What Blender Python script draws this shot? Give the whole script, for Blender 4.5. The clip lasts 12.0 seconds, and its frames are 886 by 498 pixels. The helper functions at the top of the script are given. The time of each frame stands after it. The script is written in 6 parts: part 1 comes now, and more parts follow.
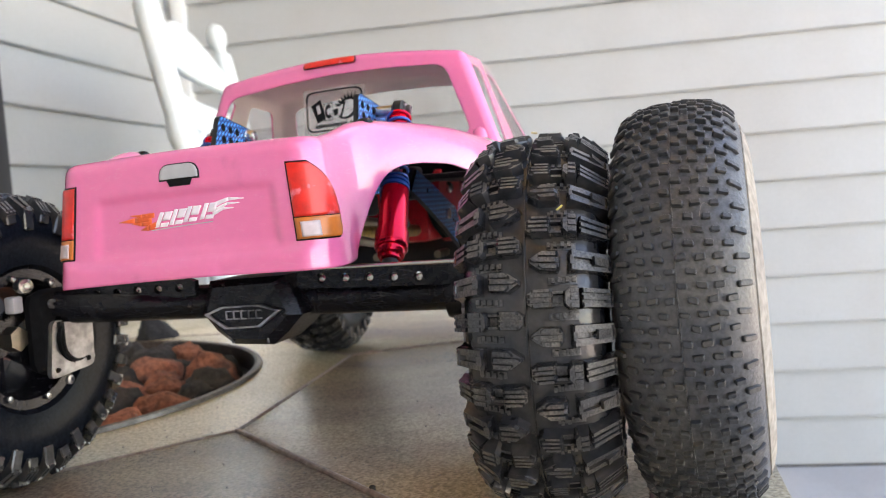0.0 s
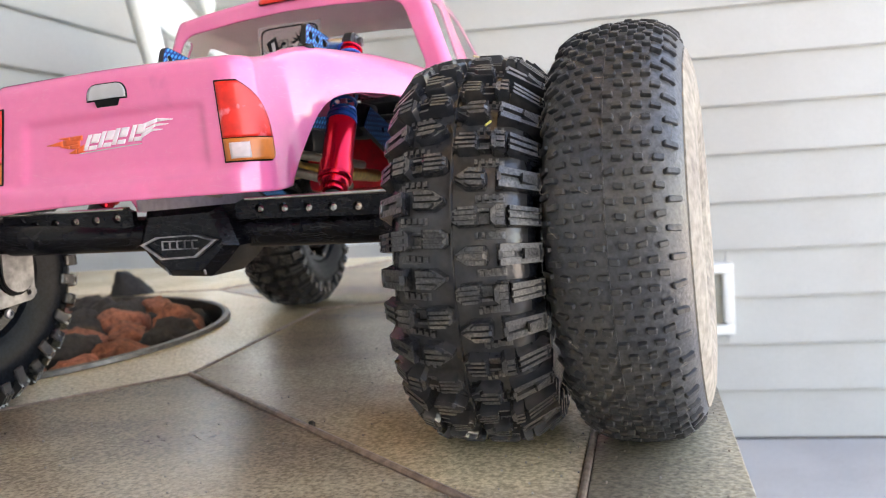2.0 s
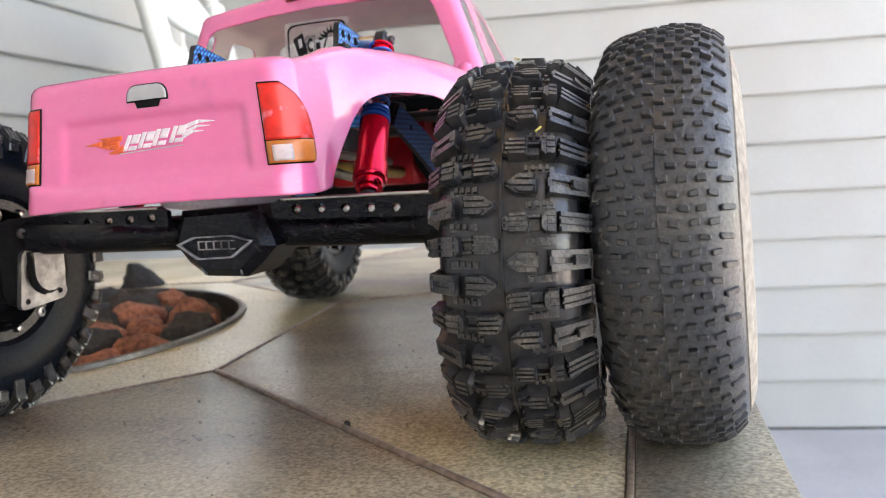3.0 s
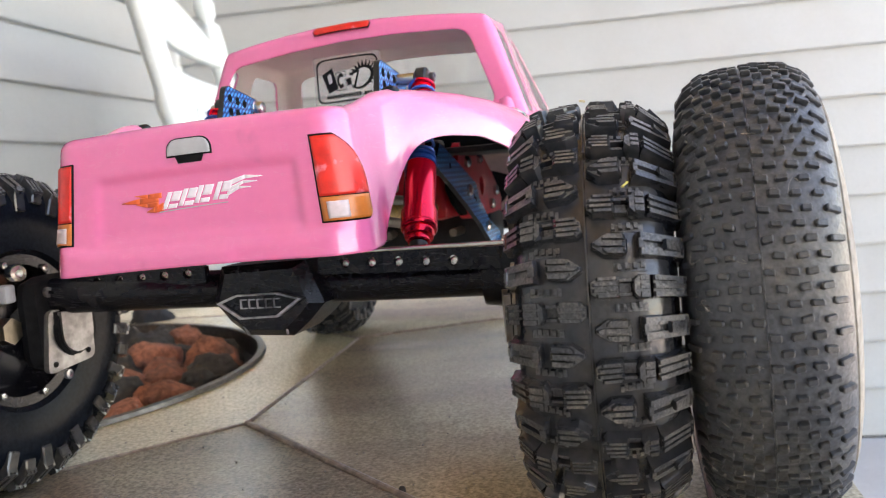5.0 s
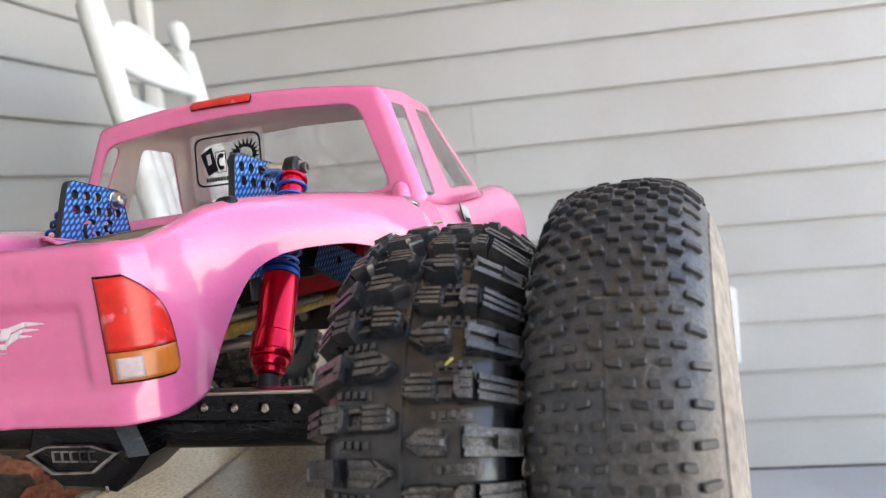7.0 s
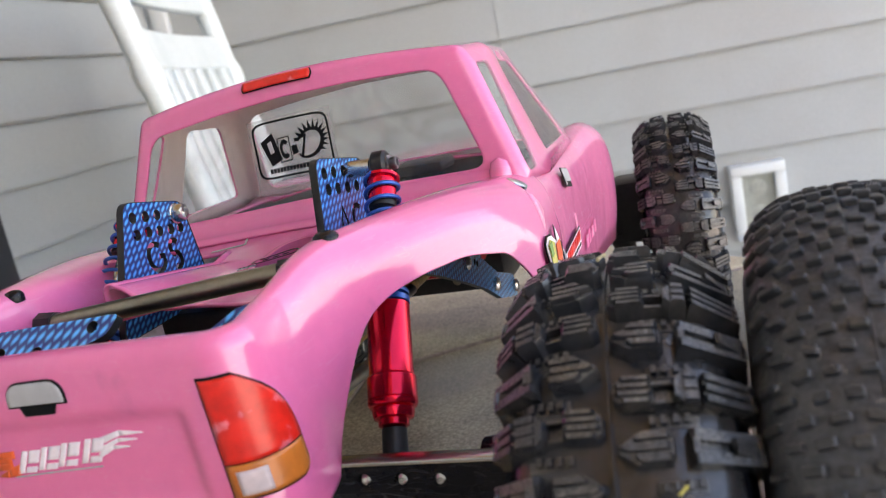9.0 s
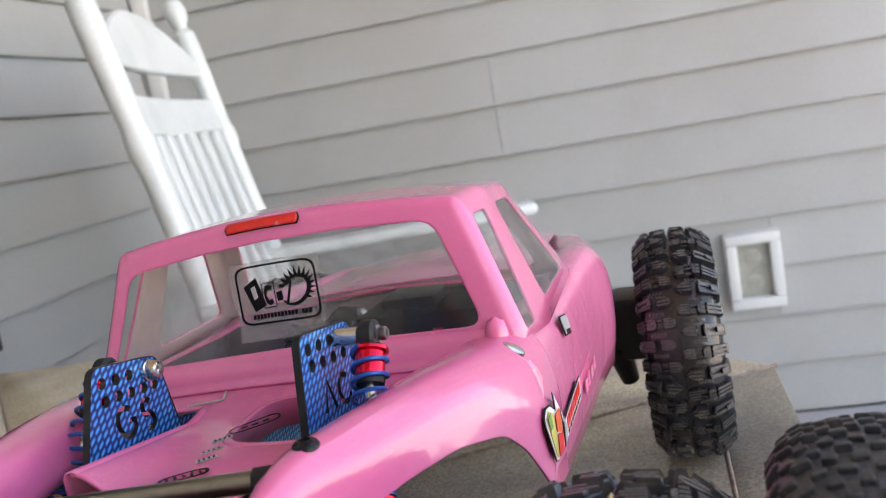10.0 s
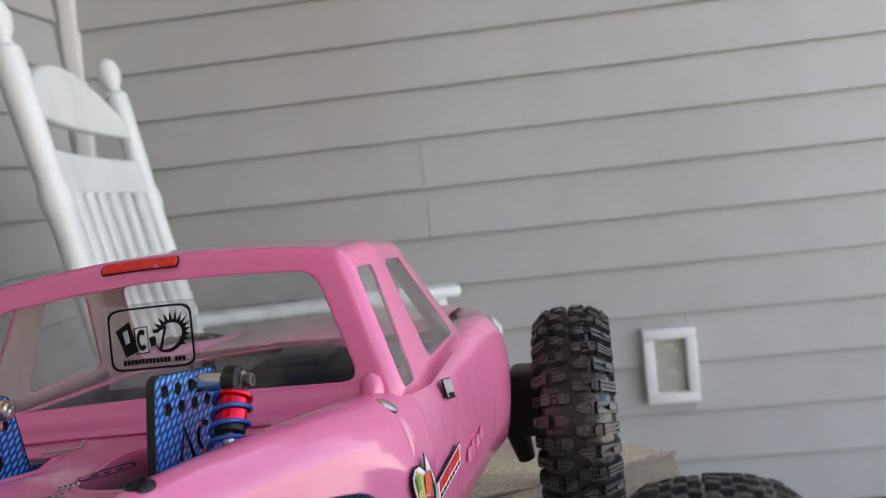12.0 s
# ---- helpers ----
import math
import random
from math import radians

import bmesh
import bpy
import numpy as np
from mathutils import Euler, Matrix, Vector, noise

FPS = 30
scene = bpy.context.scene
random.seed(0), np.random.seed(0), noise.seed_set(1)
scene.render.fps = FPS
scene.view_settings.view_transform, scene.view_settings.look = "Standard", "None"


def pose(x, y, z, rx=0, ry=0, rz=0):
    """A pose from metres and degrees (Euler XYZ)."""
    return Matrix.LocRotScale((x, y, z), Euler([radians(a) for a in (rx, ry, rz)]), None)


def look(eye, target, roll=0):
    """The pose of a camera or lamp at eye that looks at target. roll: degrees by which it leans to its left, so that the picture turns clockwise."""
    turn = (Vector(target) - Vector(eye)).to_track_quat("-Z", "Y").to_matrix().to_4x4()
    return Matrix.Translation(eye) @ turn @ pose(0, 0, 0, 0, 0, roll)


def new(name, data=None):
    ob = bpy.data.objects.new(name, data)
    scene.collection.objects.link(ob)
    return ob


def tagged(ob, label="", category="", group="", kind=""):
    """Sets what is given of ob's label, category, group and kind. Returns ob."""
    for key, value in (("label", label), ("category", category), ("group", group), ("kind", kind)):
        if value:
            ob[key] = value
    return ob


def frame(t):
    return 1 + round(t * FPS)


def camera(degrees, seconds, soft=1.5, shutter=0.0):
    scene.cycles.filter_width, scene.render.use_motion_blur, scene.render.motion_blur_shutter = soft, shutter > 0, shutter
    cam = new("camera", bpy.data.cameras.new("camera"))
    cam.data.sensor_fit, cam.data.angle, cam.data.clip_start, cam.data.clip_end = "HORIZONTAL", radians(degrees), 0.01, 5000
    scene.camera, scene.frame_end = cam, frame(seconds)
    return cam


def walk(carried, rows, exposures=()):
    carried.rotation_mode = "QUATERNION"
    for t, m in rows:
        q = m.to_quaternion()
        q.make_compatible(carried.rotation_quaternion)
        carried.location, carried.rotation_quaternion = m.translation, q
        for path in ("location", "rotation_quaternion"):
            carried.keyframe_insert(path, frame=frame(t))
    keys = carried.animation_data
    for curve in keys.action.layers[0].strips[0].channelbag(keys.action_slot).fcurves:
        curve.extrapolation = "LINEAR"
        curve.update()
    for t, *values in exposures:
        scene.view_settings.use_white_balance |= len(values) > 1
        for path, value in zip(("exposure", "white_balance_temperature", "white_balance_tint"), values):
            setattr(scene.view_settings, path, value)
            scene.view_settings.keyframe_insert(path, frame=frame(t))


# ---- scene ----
cam = camera(55.5, 12.0, soft=1.1)
PATH = [
    (0, (0.186, -0.405, 0.111), (-0.158, 1.562, -0.005), -4.3),
    (0.5, (0.193, -0.401, 0.107), (-0.169, 1.563, 0.002), -4.1),
    (1, (0.201, -0.402, 0.087), (-0.168, 1.559, -0.038), -4.1),
    (1.5, (0.207, -0.401, 0.082), (-0.15, 1.56, -0.081), -3.9),
    (2, (0.205, -0.394, 0.092), (-0.143, 1.568, -0.079), -3.7),
    (2.5, (0.208, -0.392, 0.101), (-0.124, 1.572, -0.079), -3.4),
    (2.7, (0.197, -0.398, 0.096), (-0.145, 1.564, -0.095), -3.3),
    (4.3, (0.18, -0.379, 0.117), (-0.121, 1.587, -0.093), -4.7),
    (4.5, (0.174, -0.379, 0.117), (-0.126, 1.588, -0.086), -4.8),
    (5, (0.165, -0.38, 0.113), (-0.154, 1.586, -0.066), -4.7),
    (5.5, (0.165, -0.379, 0.113), (-0.172, 1.585, -0.06), -5.1),
    (6, (0.17, -0.362, 0.121), (-0.189, 1.599, -0.043), -5.6),
    (6.5, (0.209, -0.344, 0.12), (-0.147, 1.617, -0.045), -6.0),
    (7, (0.208, -0.323, 0.143), (-0.132, 1.642, -0.015), -5.5),
    (7.2, (0.2, -0.32, 0.148), (-0.12, 1.646, -0.028), -5.5),
    (8.8, (0.175, -0.281, 0.176), (-0.249, 1.627, -0.246), -11.4),
    (9, (0.175, -0.28, 0.179), (-0.25, 1.629, -0.242), -11.5),
    (9.5, (0.178, -0.263, 0.203), (-0.233, 1.657, -0.176), -11.1),
    (10, (0.177, -0.256, 0.212), (-0.215, 1.679, -0.108), -10.3),
    (10.5, (0.161, -0.264, 0.196), (-0.215, 1.679, -0.087), -9.5),
    (11, (0.182, -0.261, 0.207), (-0.133, 1.703, 0.0), -7.6),
    (11.5, (0.192, -0.253, 0.202), (-0.055, 1.724, 0.031), -6.7),
    (12, (0.191, -0.253, 0.2), (-0.019, 1.731, 0.055), -6.3),
]
EXPOSURES = [
    (0.0, 3.12, 8650, 19), (0.6, 2.98, 8650, 19), (1.1, 3.13, 8650, 19), (2.0, 3.20, 8650, 19), (5.5, 3.18, 8650, 19), (7.0, 2.91, 8650, 19), (9.0, 2.78, 8650, 20), (10.5, 2.48, 8600, 21), (12.0, 2.15, 8500, 21),
]
walk(cam, [(t, look(eye, target, roll)) for t, eye, target, roll in PATH], EXPOSURES)
cam.data.dof.use_dof, cam.data.dof.focus_distance, cam.data.dof.aperture_fstop = True, 0.275, 23.0

# ---- world and light ----
world = bpy.data.worlds.new("world")
scene.world = world
world.use_nodes = True
wn = world.node_tree.nodes
sky = wn.new("ShaderNodeTexSky")
sky.sky_type = "NISHITA"
sky.sun_disc = False
sky.sun_elevation = radians(52)
sky.sun_rotation = radians(-35)
world.node_tree.links.new(sky.outputs[0], wn["Background"].inputs[0])
wn["Background"].inputs[1].default_value = 0.15
sun_data = bpy.data.lights.new("sun", "SUN")
sun_data.energy, sun_data.angle, sun_data.color = 4.0, radians(0.6), (1.0, 0.94, 0.86)
sun = new("sun", sun_data)
sun.matrix_world = look((-1.2, 1.7, 2.6), (0, 0, 0))


# ---- materials ----
def material(name, color, rough=0.5, metal=0.0, vary=0.15, scale=30.0, bump=0.0, bump_scale=200.0, coat=0.0,
             second=None, mix_lo=0.45, mix_hi=0.62, fine=300.0, random=0.0, spec=0.5, stretch=(1, 1, 1), scratch=0.0, mark=(0.92, 0.55, 0.72), ripple=0.0, thin=0.0):
    """Principled material, mottled at two scales, with fine relief."""
    m = bpy.data.materials.new(name)
    m.use_nodes = True
    nt = m.node_tree
    n, l = nt.nodes, nt.links
    b = n["Principled BSDF"]
    b.inputs["Roughness"].default_value = rough
    b.inputs["Metallic"].default_value = metal
    b.inputs["Coat Weight"].default_value = coat
    b.inputs["Specular IOR Level"].default_value = spec
    b.inputs["Coat IOR"].default_value = 1.55
    b.inputs["Coat Roughness"].default_value = 0.055
    tc = n.new("ShaderNodeTexCoord")
    big = n.new("ShaderNodeTexNoise")
    big.inputs["Scale"].default_value = scale
    big.inputs["Detail"].default_value = 5
    mp = n.new("ShaderNodeMapping")
    mp.inputs["Scale"].default_value = stretch
    l.new(tc.outputs["Object"], mp.inputs["Vector"])
    l.new(mp.outputs["Vector"], big.inputs["Vector"])
    small = n.new("ShaderNodeTexNoise")
    small.inputs["Scale"].default_value = fine
    small.inputs["Detail"].default_value = 3
    l.new(tc.outputs["Object"], small.inputs["Vector"])
    ramp = n.new("ShaderNodeMapRange")
    ramp.inputs["From Min"].default_value, ramp.inputs["From Max"].default_value = mix_lo, mix_hi
    l.new(big.outputs["Fac"], ramp.inputs["Value"])
    mix = n.new("ShaderNodeMix")
    mix.data_type = "RGBA"
    c2 = second or tuple(c * (1 - vary) for c in color)
    mix.inputs["A"].default_value = (*color, 1)
    mix.inputs["B"].default_value = (*c2, 1)
    l.new(ramp.outputs["Result"], mix.inputs["Factor"])
    hsv = n.new("ShaderNodeHueSaturation")
    mul = n.new("ShaderNodeMapRange")
    mul.inputs["From Min"].default_value, mul.inputs["From Max"].default_value = 0.34, 0.66
    mul.inputs["To Min"].default_value, mul.inputs["To Max"].default_value = 1 - vary * 0.8, 1 + vary * 0.8
    l.new(small.outputs["Fac"], mul.inputs["Value"])
    last = mul.outputs["Result"]
    if random:
        info = n.new("ShaderNodeObjectInfo")
        rr = n.new("ShaderNodeMapRange")
        rr.inputs["To Min"].default_value, rr.inputs["To Max"].default_value = 1 - random, 1 + random
        l.new(info.outputs["Random"], rr.inputs["Value"])
        mm = n.new("ShaderNodeMath")
        mm.operation = "MULTIPLY"
        l.new(last, mm.inputs[0])
        l.new(rr.outputs["Result"], mm.inputs[1])
        last = mm.outputs[0]
    l.new(last, hsv.inputs["Value"])
    l.new(mix.outputs["Result"], hsv.inputs["Color"])
    out_color = hsv.outputs["Color"]
    if scratch:
        # thin pale scratches: narrow bands of a stretched, bent noise
        sm = n.new("ShaderNodeMapping")
        sm.inputs["Rotation"].default_value = (radians(35), 0, 0)
        sm.inputs["Scale"].default_value = (60, 45, 260)
        l.new(tc.outputs["Object"], sm.inputs["Vector"])
        sn = n.new("ShaderNodeTexNoise")
        sn.inputs["Scale"].default_value = 1.0
        sn.inputs["Detail"].default_value = 2
        sn.inputs["Distortion"].default_value = 1.2
        l.new(sm.outputs["Vector"], sn.inputs["Vector"])
        ds = n.new("ShaderNodeMath")
        ds.operation = "SUBTRACT"
        ds.inputs[1].default_value = 0.5
        l.new(sn.outputs["Fac"], ds.inputs[0])
        ab = n.new("ShaderNodeMath")
        ab.operation = "ABSOLUTE"
        l.new(ds.outputs[0], ab.inputs[0])
        th = n.new("ShaderNodeMapRange")
        th.inputs["From Min"].default_value, th.inputs["From Max"].default_value = 0.010, 0.0
        th.inputs["To Min"].default_value, th.inputs["To Max"].default_value = 0.0, scratch
        l.new(ab.outputs[0], th.inputs["Value"])
        sx = n.new("ShaderNodeMix")
        sx.data_type = "RGBA"
        sx.inputs["B"].default_value = (*mark, 1)
        l.new(th.outputs["Result"], sx.inputs["Factor"])
        l.new(out_color, sx.inputs["A"])
        out_color = sx.outputs["Result"]
    l.new(out_color, b.inputs["Base Color"])
    if bump:
        bt = n.new("ShaderNodeTexNoise")
        bt.inputs["Scale"].default_value = bump_scale
        bt.inputs["Detail"].default_value = 4
        l.new(tc.outputs["Object"], bt.inputs["Vector"])
        bp = n.new("ShaderNodeBump")
        bp.inputs["Strength"].default_value = bump
        bp.inputs["Distance"].default_value = 0.4 / bump_scale
        l.new(bt.outputs["Fac"], bp.inputs["Height"])
        l.new(bp.outputs["Normal"], b.inputs["Normal"])
    if ripple:
        # the clear coat's slow ripples
        rn = n.new("ShaderNodeTexNoise")
        rn.inputs["Scale"].default_value = 55
        rn.inputs["Detail"].default_value = 1
        rn.inputs["Distortion"].default_value = 0.8
        l.new(tc.outputs["Object"], rn.inputs["Vector"])
        rb = n.new("ShaderNodeBump")
        rb.inputs["Strength"].default_value = ripple
        rb.inputs["Distance"].default_value = 0.004
        l.new(rn.outputs["Fac"], rb.inputs["Height"])
        l.new(rb.outputs["Normal"], b.inputs["Coat Normal"])
    if thin:
        tr = n.new("ShaderNodeBsdfTranslucent")
        l.new(out_color, tr.inputs["Color"])
        sh = n.new("ShaderNodeMixShader")
        sh.inputs[0].default_value = thin
        l.new(b.outputs[0], sh.inputs[1])
        l.new(tr.outputs[0], sh.inputs[2])
        l.new(sh.outputs[0], n["Material Output"].inputs[0])
    return m


PINK = material("pink_lexan", (0.93, 0.190, 0.405), 0.22, 0, 0.018, 42, 0.0, 70, coat=1.0, second=(0.66, 0.150, 0.285), mix_lo=0.63, mix_hi=0.80, scratch=0.08, ripple=0.10, thin=0.11)
# missing side light put into a base paler than PINK; scratches are wear
PINK_DOOR = material("scratched_brightened_pink", (0.94, 0.235, 0.445), 0.34, 0, 0.04, 18, 0.03, 70, coat=1.0, second=(0.92, 0.205, 0.420), scratch=0.50, ripple=0.10, thin=0.11)
LINER = material("grey_backing_paint", (0.73, 0.65, 0.61), 0.5, 0, 0.08, 30, 0.1, 300, thin=0.11)
DOOR_LINER = material("silver_backing_paint", (0.40, 0.37, 0.42), 0.35, 0.2, 0.15, 40, 0.1, 300, thin=0.07)
RUBBER = material("black_rubber", (0.027, 0.028, 0.032), 0.20, 0, 0.3, 60, 0.16, 500, second=(0.050, 0.045, 0.040), mix_lo=0.48, mix_hi=0.70, spec=0.7)
LUG_TOP = material("gritty_lug_rubber", (0.034, 0.034, 0.036), 0.28, 0, 0.9, 120, 1.0, 1000, second=(0.125, 0.112, 0.093), mix_lo=0.47, mix_hi=0.76, fine=1600, spec=0.75)
PIN = material("pin_rubber", (0.034, 0.035, 0.038), 0.42, 0, 0.4, 60, 0.4, 900, second=(0.050, 0.047, 0.042), fine=900)
MATTE = material("matte_black_finish", (0.010, 0.010, 0.011), 0.8, 0, 0.3, 80, 0.1, 400, spec=0.06)
DUSTY = material("dusty_rubber", (0.056, 0.060, 0.067), 0.38, 0, 0.40, 45, 0.4, 700, second=(0.100, 0.093, 0.082), mix_lo=0.46, mix_hi=0.74, fine=900)
SIDEWALL = material("tyre_sidewall_rubber", (0.006, 0.008, 0.012), 0.24, 0, 0.4, 50, 0.12, 500, second=(0.020, 0.020, 0.021), mix_lo=0.58, mix_hi=0.80, fine=700, spec=0.08)
DUST_RIM = material("dusty_tan_sidewall", (0.30, 0.27, 0.225), 0.85, 0, 0.3, 40, 0.3, 500, second=(0.25, 0.22, 0.19), mix_lo=0.42, mix_hi=0.66)
BLACK = material("black_anodised", (0.006, 0.006, 0.009), 0.25, 0.0, 0.3, 60, 0.12, 600, second=(0.015, 0.015, 0.019), mix_lo=0.60, mix_hi=0.74, spec=0.26, scratch=0.09, mark=(0.32, 0.32, 0.34))
PLASTIC = material("black_plastic", (0.017, 0.017, 0.018), 0.45, 0, 0.3, 80, 0.15, 600, spec=0.35)
WORN = material("scuffed_metal", (0.40, 0.39, 0.40), 0.38, 0.9, 0.3, 160, 0.2, 700, second=(0.12, 0.12, 0.13))
GUNMETAL = material("scuffed_gun_metal", (0.33, 0.32, 0.31), 0.42, 0.85, 0.25, 90, 0.2, 500, second=(0.20, 0.19, 0.19))
STEEL = material("bright_steel", (0.62, 0.60, 0.57), 0.25, 1.0, 0.1, 100)
TITANIUM = material("grey_titanium_tube", (0.27, 0.24, 0.19), 0.34, 1.0, 0.12, 60, 0.05, 500)
RED = material("red_anodised", (0.85, 0.012, 0.045), 0.17, 0.75, 0.08, 60)
RED_DULL = material("dull_red_anodised", (0.72, 0.014, 0.032), 0.34, 0.15, 0.15, 60, 0.1, 400)
BLUE = material("blue_anodised", (0.01, 0.10, 0.42), 0.3, 0.4, 0.1, 80)
GOLD = material("gold_brass", (0.52, 0.34, 0.08), 0.35, 0.9, 0.25, 200, 0.2, 500)
RED_LENS = material("red_light_decal", (0.74, 0.020, 0.012), 0.32, 0, 0.16, 140, coat=0.15, second=(0.88, 0.24, 0.30), mix_lo=0.61, mix_hi=0.70)
AMBER = material("amber_light_decal", (0.62, 0.17, 0.03), 0.32, 0, 0.2, 150, coat=0.15)
CLEAR_LENS = material("pale_light_decal", (0.62, 0.50, 0.50), 0.3, 0, 0.12, 200)
INK = material("black_ink", (0.006, 0.006, 0.007), 0.45, 0, 0.1, 100, spec=0.12)
WORN_MARK = material("worn_silver_decal", (0.70, 0.40, 0.50), 0.35, 0.1, 0.2, 260, second=(0.88, 0.19, 0.40), mix_lo=0.36, mix_hi=0.50)
SILVER = material("silver_decal", (0.50, 0.50, 0.51), 0.35, 0.3, 0.12, 150)
WHITE_INK = material("white_decal", (0.90, 0.80, 0.85), 0.45, 0, 0.06, 100)
ORANGE = material("orange_decal", (0.85, 0.12, 0.03), 0.4, 0, 0.1, 100)
GREEN = material("green_decal", (0.16, 0.32, 0.06), 0.4, 0, 0.1, 100)
YELLOW = material("yellow_decal", (0.58, 0.52, 0.12), 0.4, 0, 0.1, 100)
SIDING = material("pale_grey_vinyl_siding", (0.436, 0.448, 0.436), 0.55, 0, 0.05, 3, 0.08, 60, second=(0.410, 0.410, 0.392), random=0.02)
TRIM = material("white_trim_paint", (0.76, 0.775, 0.755), 0.45, 0, 0.04, 10, 0.05, 100)
CHAIR = material("white_chair_paint", (0.76, 0.81, 0.795), 0.4, 0, 0.04, 12, 0.1, 60, second=(0.70, 0.76, 0.745))
TILE = material("slate_tile", (0.58, 0.490, 0.325), 0.27, 0, 0.42, 7, 0.22, 420, second=(0.285, 0.215, 0.178), mix_lo=0.36, mix_hi=0.66, fine=700, spec=0.6, random=0.04, stretch=(1.0, 1.8, 1))
TILE_DARK = material("dark_slate_tile", (0.34, 0.310, 0.225), 0.30, 0, 0.52, 12, 0.40, 380, second=(0.165, 0.140, 0.115), mix_lo=0.38, mix_hi=0.66, fine=620, spec=0.5)
# TILE a fifth darker, the dimmer near-left corner put into its colour
TILE_DIM = material("dimmed_slate_tile", (0.47, 0.395, 0.265), 0.27, 0, 0.42, 7, 0.22, 420, second=(0.235, 0.180, 0.148), mix_lo=0.36, mix_hi=0.66, fine=700, spec=0.6, stretch=(1.0, 1.8, 1))
TILE_PALE = material("pale_slate_tile", (0.79, 0.69, 0.475), 0.25, 0, 0.30, 10, 0.15, 420, second=(0.58, 0.50, 0.33), mix_lo=0.38, mix_hi=0.7, fine=520, spec=0.6)
GROUT = material("bronze_joint_strip", (0.15, 0.110, 0.092), 0.38, 0.3, 0.2, 80)
STRIP = material("bronze_strip", (0.36, 0.27, 0.215), 0.36, 0.3, 0.3, 120, 0.1, 400)
BRONZE = material("dark_bronze_metal", (0.05, 0.045, 0.04), 0.45, 0.6, 0.2, 60, 0.1, 300)
RIM_STEEL = material("brushed_bowl_rim", (0.13, 0.115, 0.10), 0.34, 0.85, 0.3, 40, 0.05, 300)
LAVA = material("red_lava_rock", (0.31, 0.115, 0.066), 0.9, 0, 0.45, 34, 1.0, 120, second=(0.085, 0.050, 0.040), mix_lo=0.44, mix_hi=0.70, random=0.35)
BLACK_ROCK = material("black_lava_rock", (0.028, 0.027, 0.027), 0.85, 0, 0.3, 60, 0.8, 200)
LAVA_DARK = material("dark_lava_rock", (0.040, 0.036, 0.031), 0.9, 0, 0.35, 30, 1.0, 120, second=(0.20, 0.115, 0.045), mix_lo=0.54, mix_hi=0.78)
RECESS = material("pale_outlet", (0.45, 0.45, 0.39), 0.5, 0, 0.1, 60)
SLOT = material("grey_slot", (0.40, 0.40, 0.34), 0.6, 0, 0.1, 60)
STRAW = material("dry_straw", (0.52, 0.40, 0.20), 0.6, 0, 0.15, 200)
LINT = material("pale_lint", (0.34, 0.30, 0.25), 0.7, 0, 0.2, 300)
CONCRETE = material("grey_concrete", (0.50, 0.50, 0.50), 0.8, 0, 0.1, 4, 0.2, 120)
# pale so that the unseen ground throws more light back
BOUNCE_GROUND = material("pale_bounce_ground", (0.52, 0.51, 0.49), 0.85, 0, 0.15, 2, 0.2, 40)
# warm tint of the unseen ceiling, there to colour the upper walls
CEILING = material("warm_tinted_ceiling", (0.50, 0.32, 0.14), 0.7, 0, 0.12, 3, stretch=(1, 12, 1))
DARK_FRAME = material("dark_window_frame", (0.03, 0.03, 0.034), 0.4, 0, 0.1, 30)


def glass(name, tint, clear, rough=0.03):
    """Thin clear sheet: transparent with gloss, and a dusty veil."""
    m = bpy.data.materials.new(name)
    m.use_nodes = True
    n, l = m.node_tree.nodes, m.node_tree.links
    n.remove(n["Principled BSDF"])
    tr = n.new("ShaderNodeBsdfTransparent")
    tr.inputs[0].default_value = (*tint, 1)
    gl = n.new("ShaderNodeBsdfGlossy")
    gl.inputs["Roughness"].default_value = rough
    df = n.new("ShaderNodeBsdfDiffuse")
    df.inputs[0].default_value = (0.55, 0.52, 0.50, 1)
    lw = n.new("ShaderNodeLayerWeight")
    lw.inputs["Blend"].default_value = 0.5
    pw = n.new("ShaderNodeMath")
    pw.operation = "POWER"
    pw.inputs[1].default_value = 4.0
    l.new(lw.outputs["Facing"], pw.inputs[0])
    fr = n.new("ShaderNodeMath")
    fr.operation = "MULTIPLY_ADD"
    fr.inputs[1].default_value, fr.inputs[2].default_value = 0.42, 0.03
    l.new(pw.outputs[0], fr.inputs[0])
    mx = n.new("ShaderNodeMixShader")
    l.new(fr.outputs[0], mx.inputs[0])
    l.new(tr.outputs[0], mx.inputs[1])
    l.new(gl.outputs[0], mx.inputs[2])
    noise_tex = n.new("ShaderNodeTexNoise")
    noise_tex.inputs["Scale"].default_value = 38
    noise_tex.inputs["Distortion"].default_value = 1.5
    noise_tex.inputs["Detail"].default_value = 6
    tc = n.new("ShaderNodeTexCoord")
    l.new(tc.outputs["Object"], noise_tex.inputs["Vector"])
    mr = n.new("ShaderNodeMapRange")
    mr.inputs["From Min"].default_value, mr.inputs["From Max"].default_value = 0.35, 0.75
    mr.inputs["To Min"].default_value, mr.inputs["To Max"].default_value = clear * 0.3, clear * 2.6
    l.new(noise_tex.outputs["Fac"], mr.inputs["Value"])
    m2 = n.new("ShaderNodeMixShader")
    l.new(mr.outputs["Result"], m2.inputs[0])
    l.new(mx.outputs[0], m2.inputs[1])
    l.new(df.outputs[0], m2.inputs[2])
    l.new(m2.outputs[0], n["Material Output"].inputs[0])
    return m


LEXAN = glass("dusty_clear_lexan", (0.975, 0.975, 0.975), 0.016)
LEXAN_CLEAR = glass("clear_lexan", (0.985, 0.985, 0.985), 0.06)
FILM = glass("sticker_film", (0.97, 0.97, 0.97), 0.10)
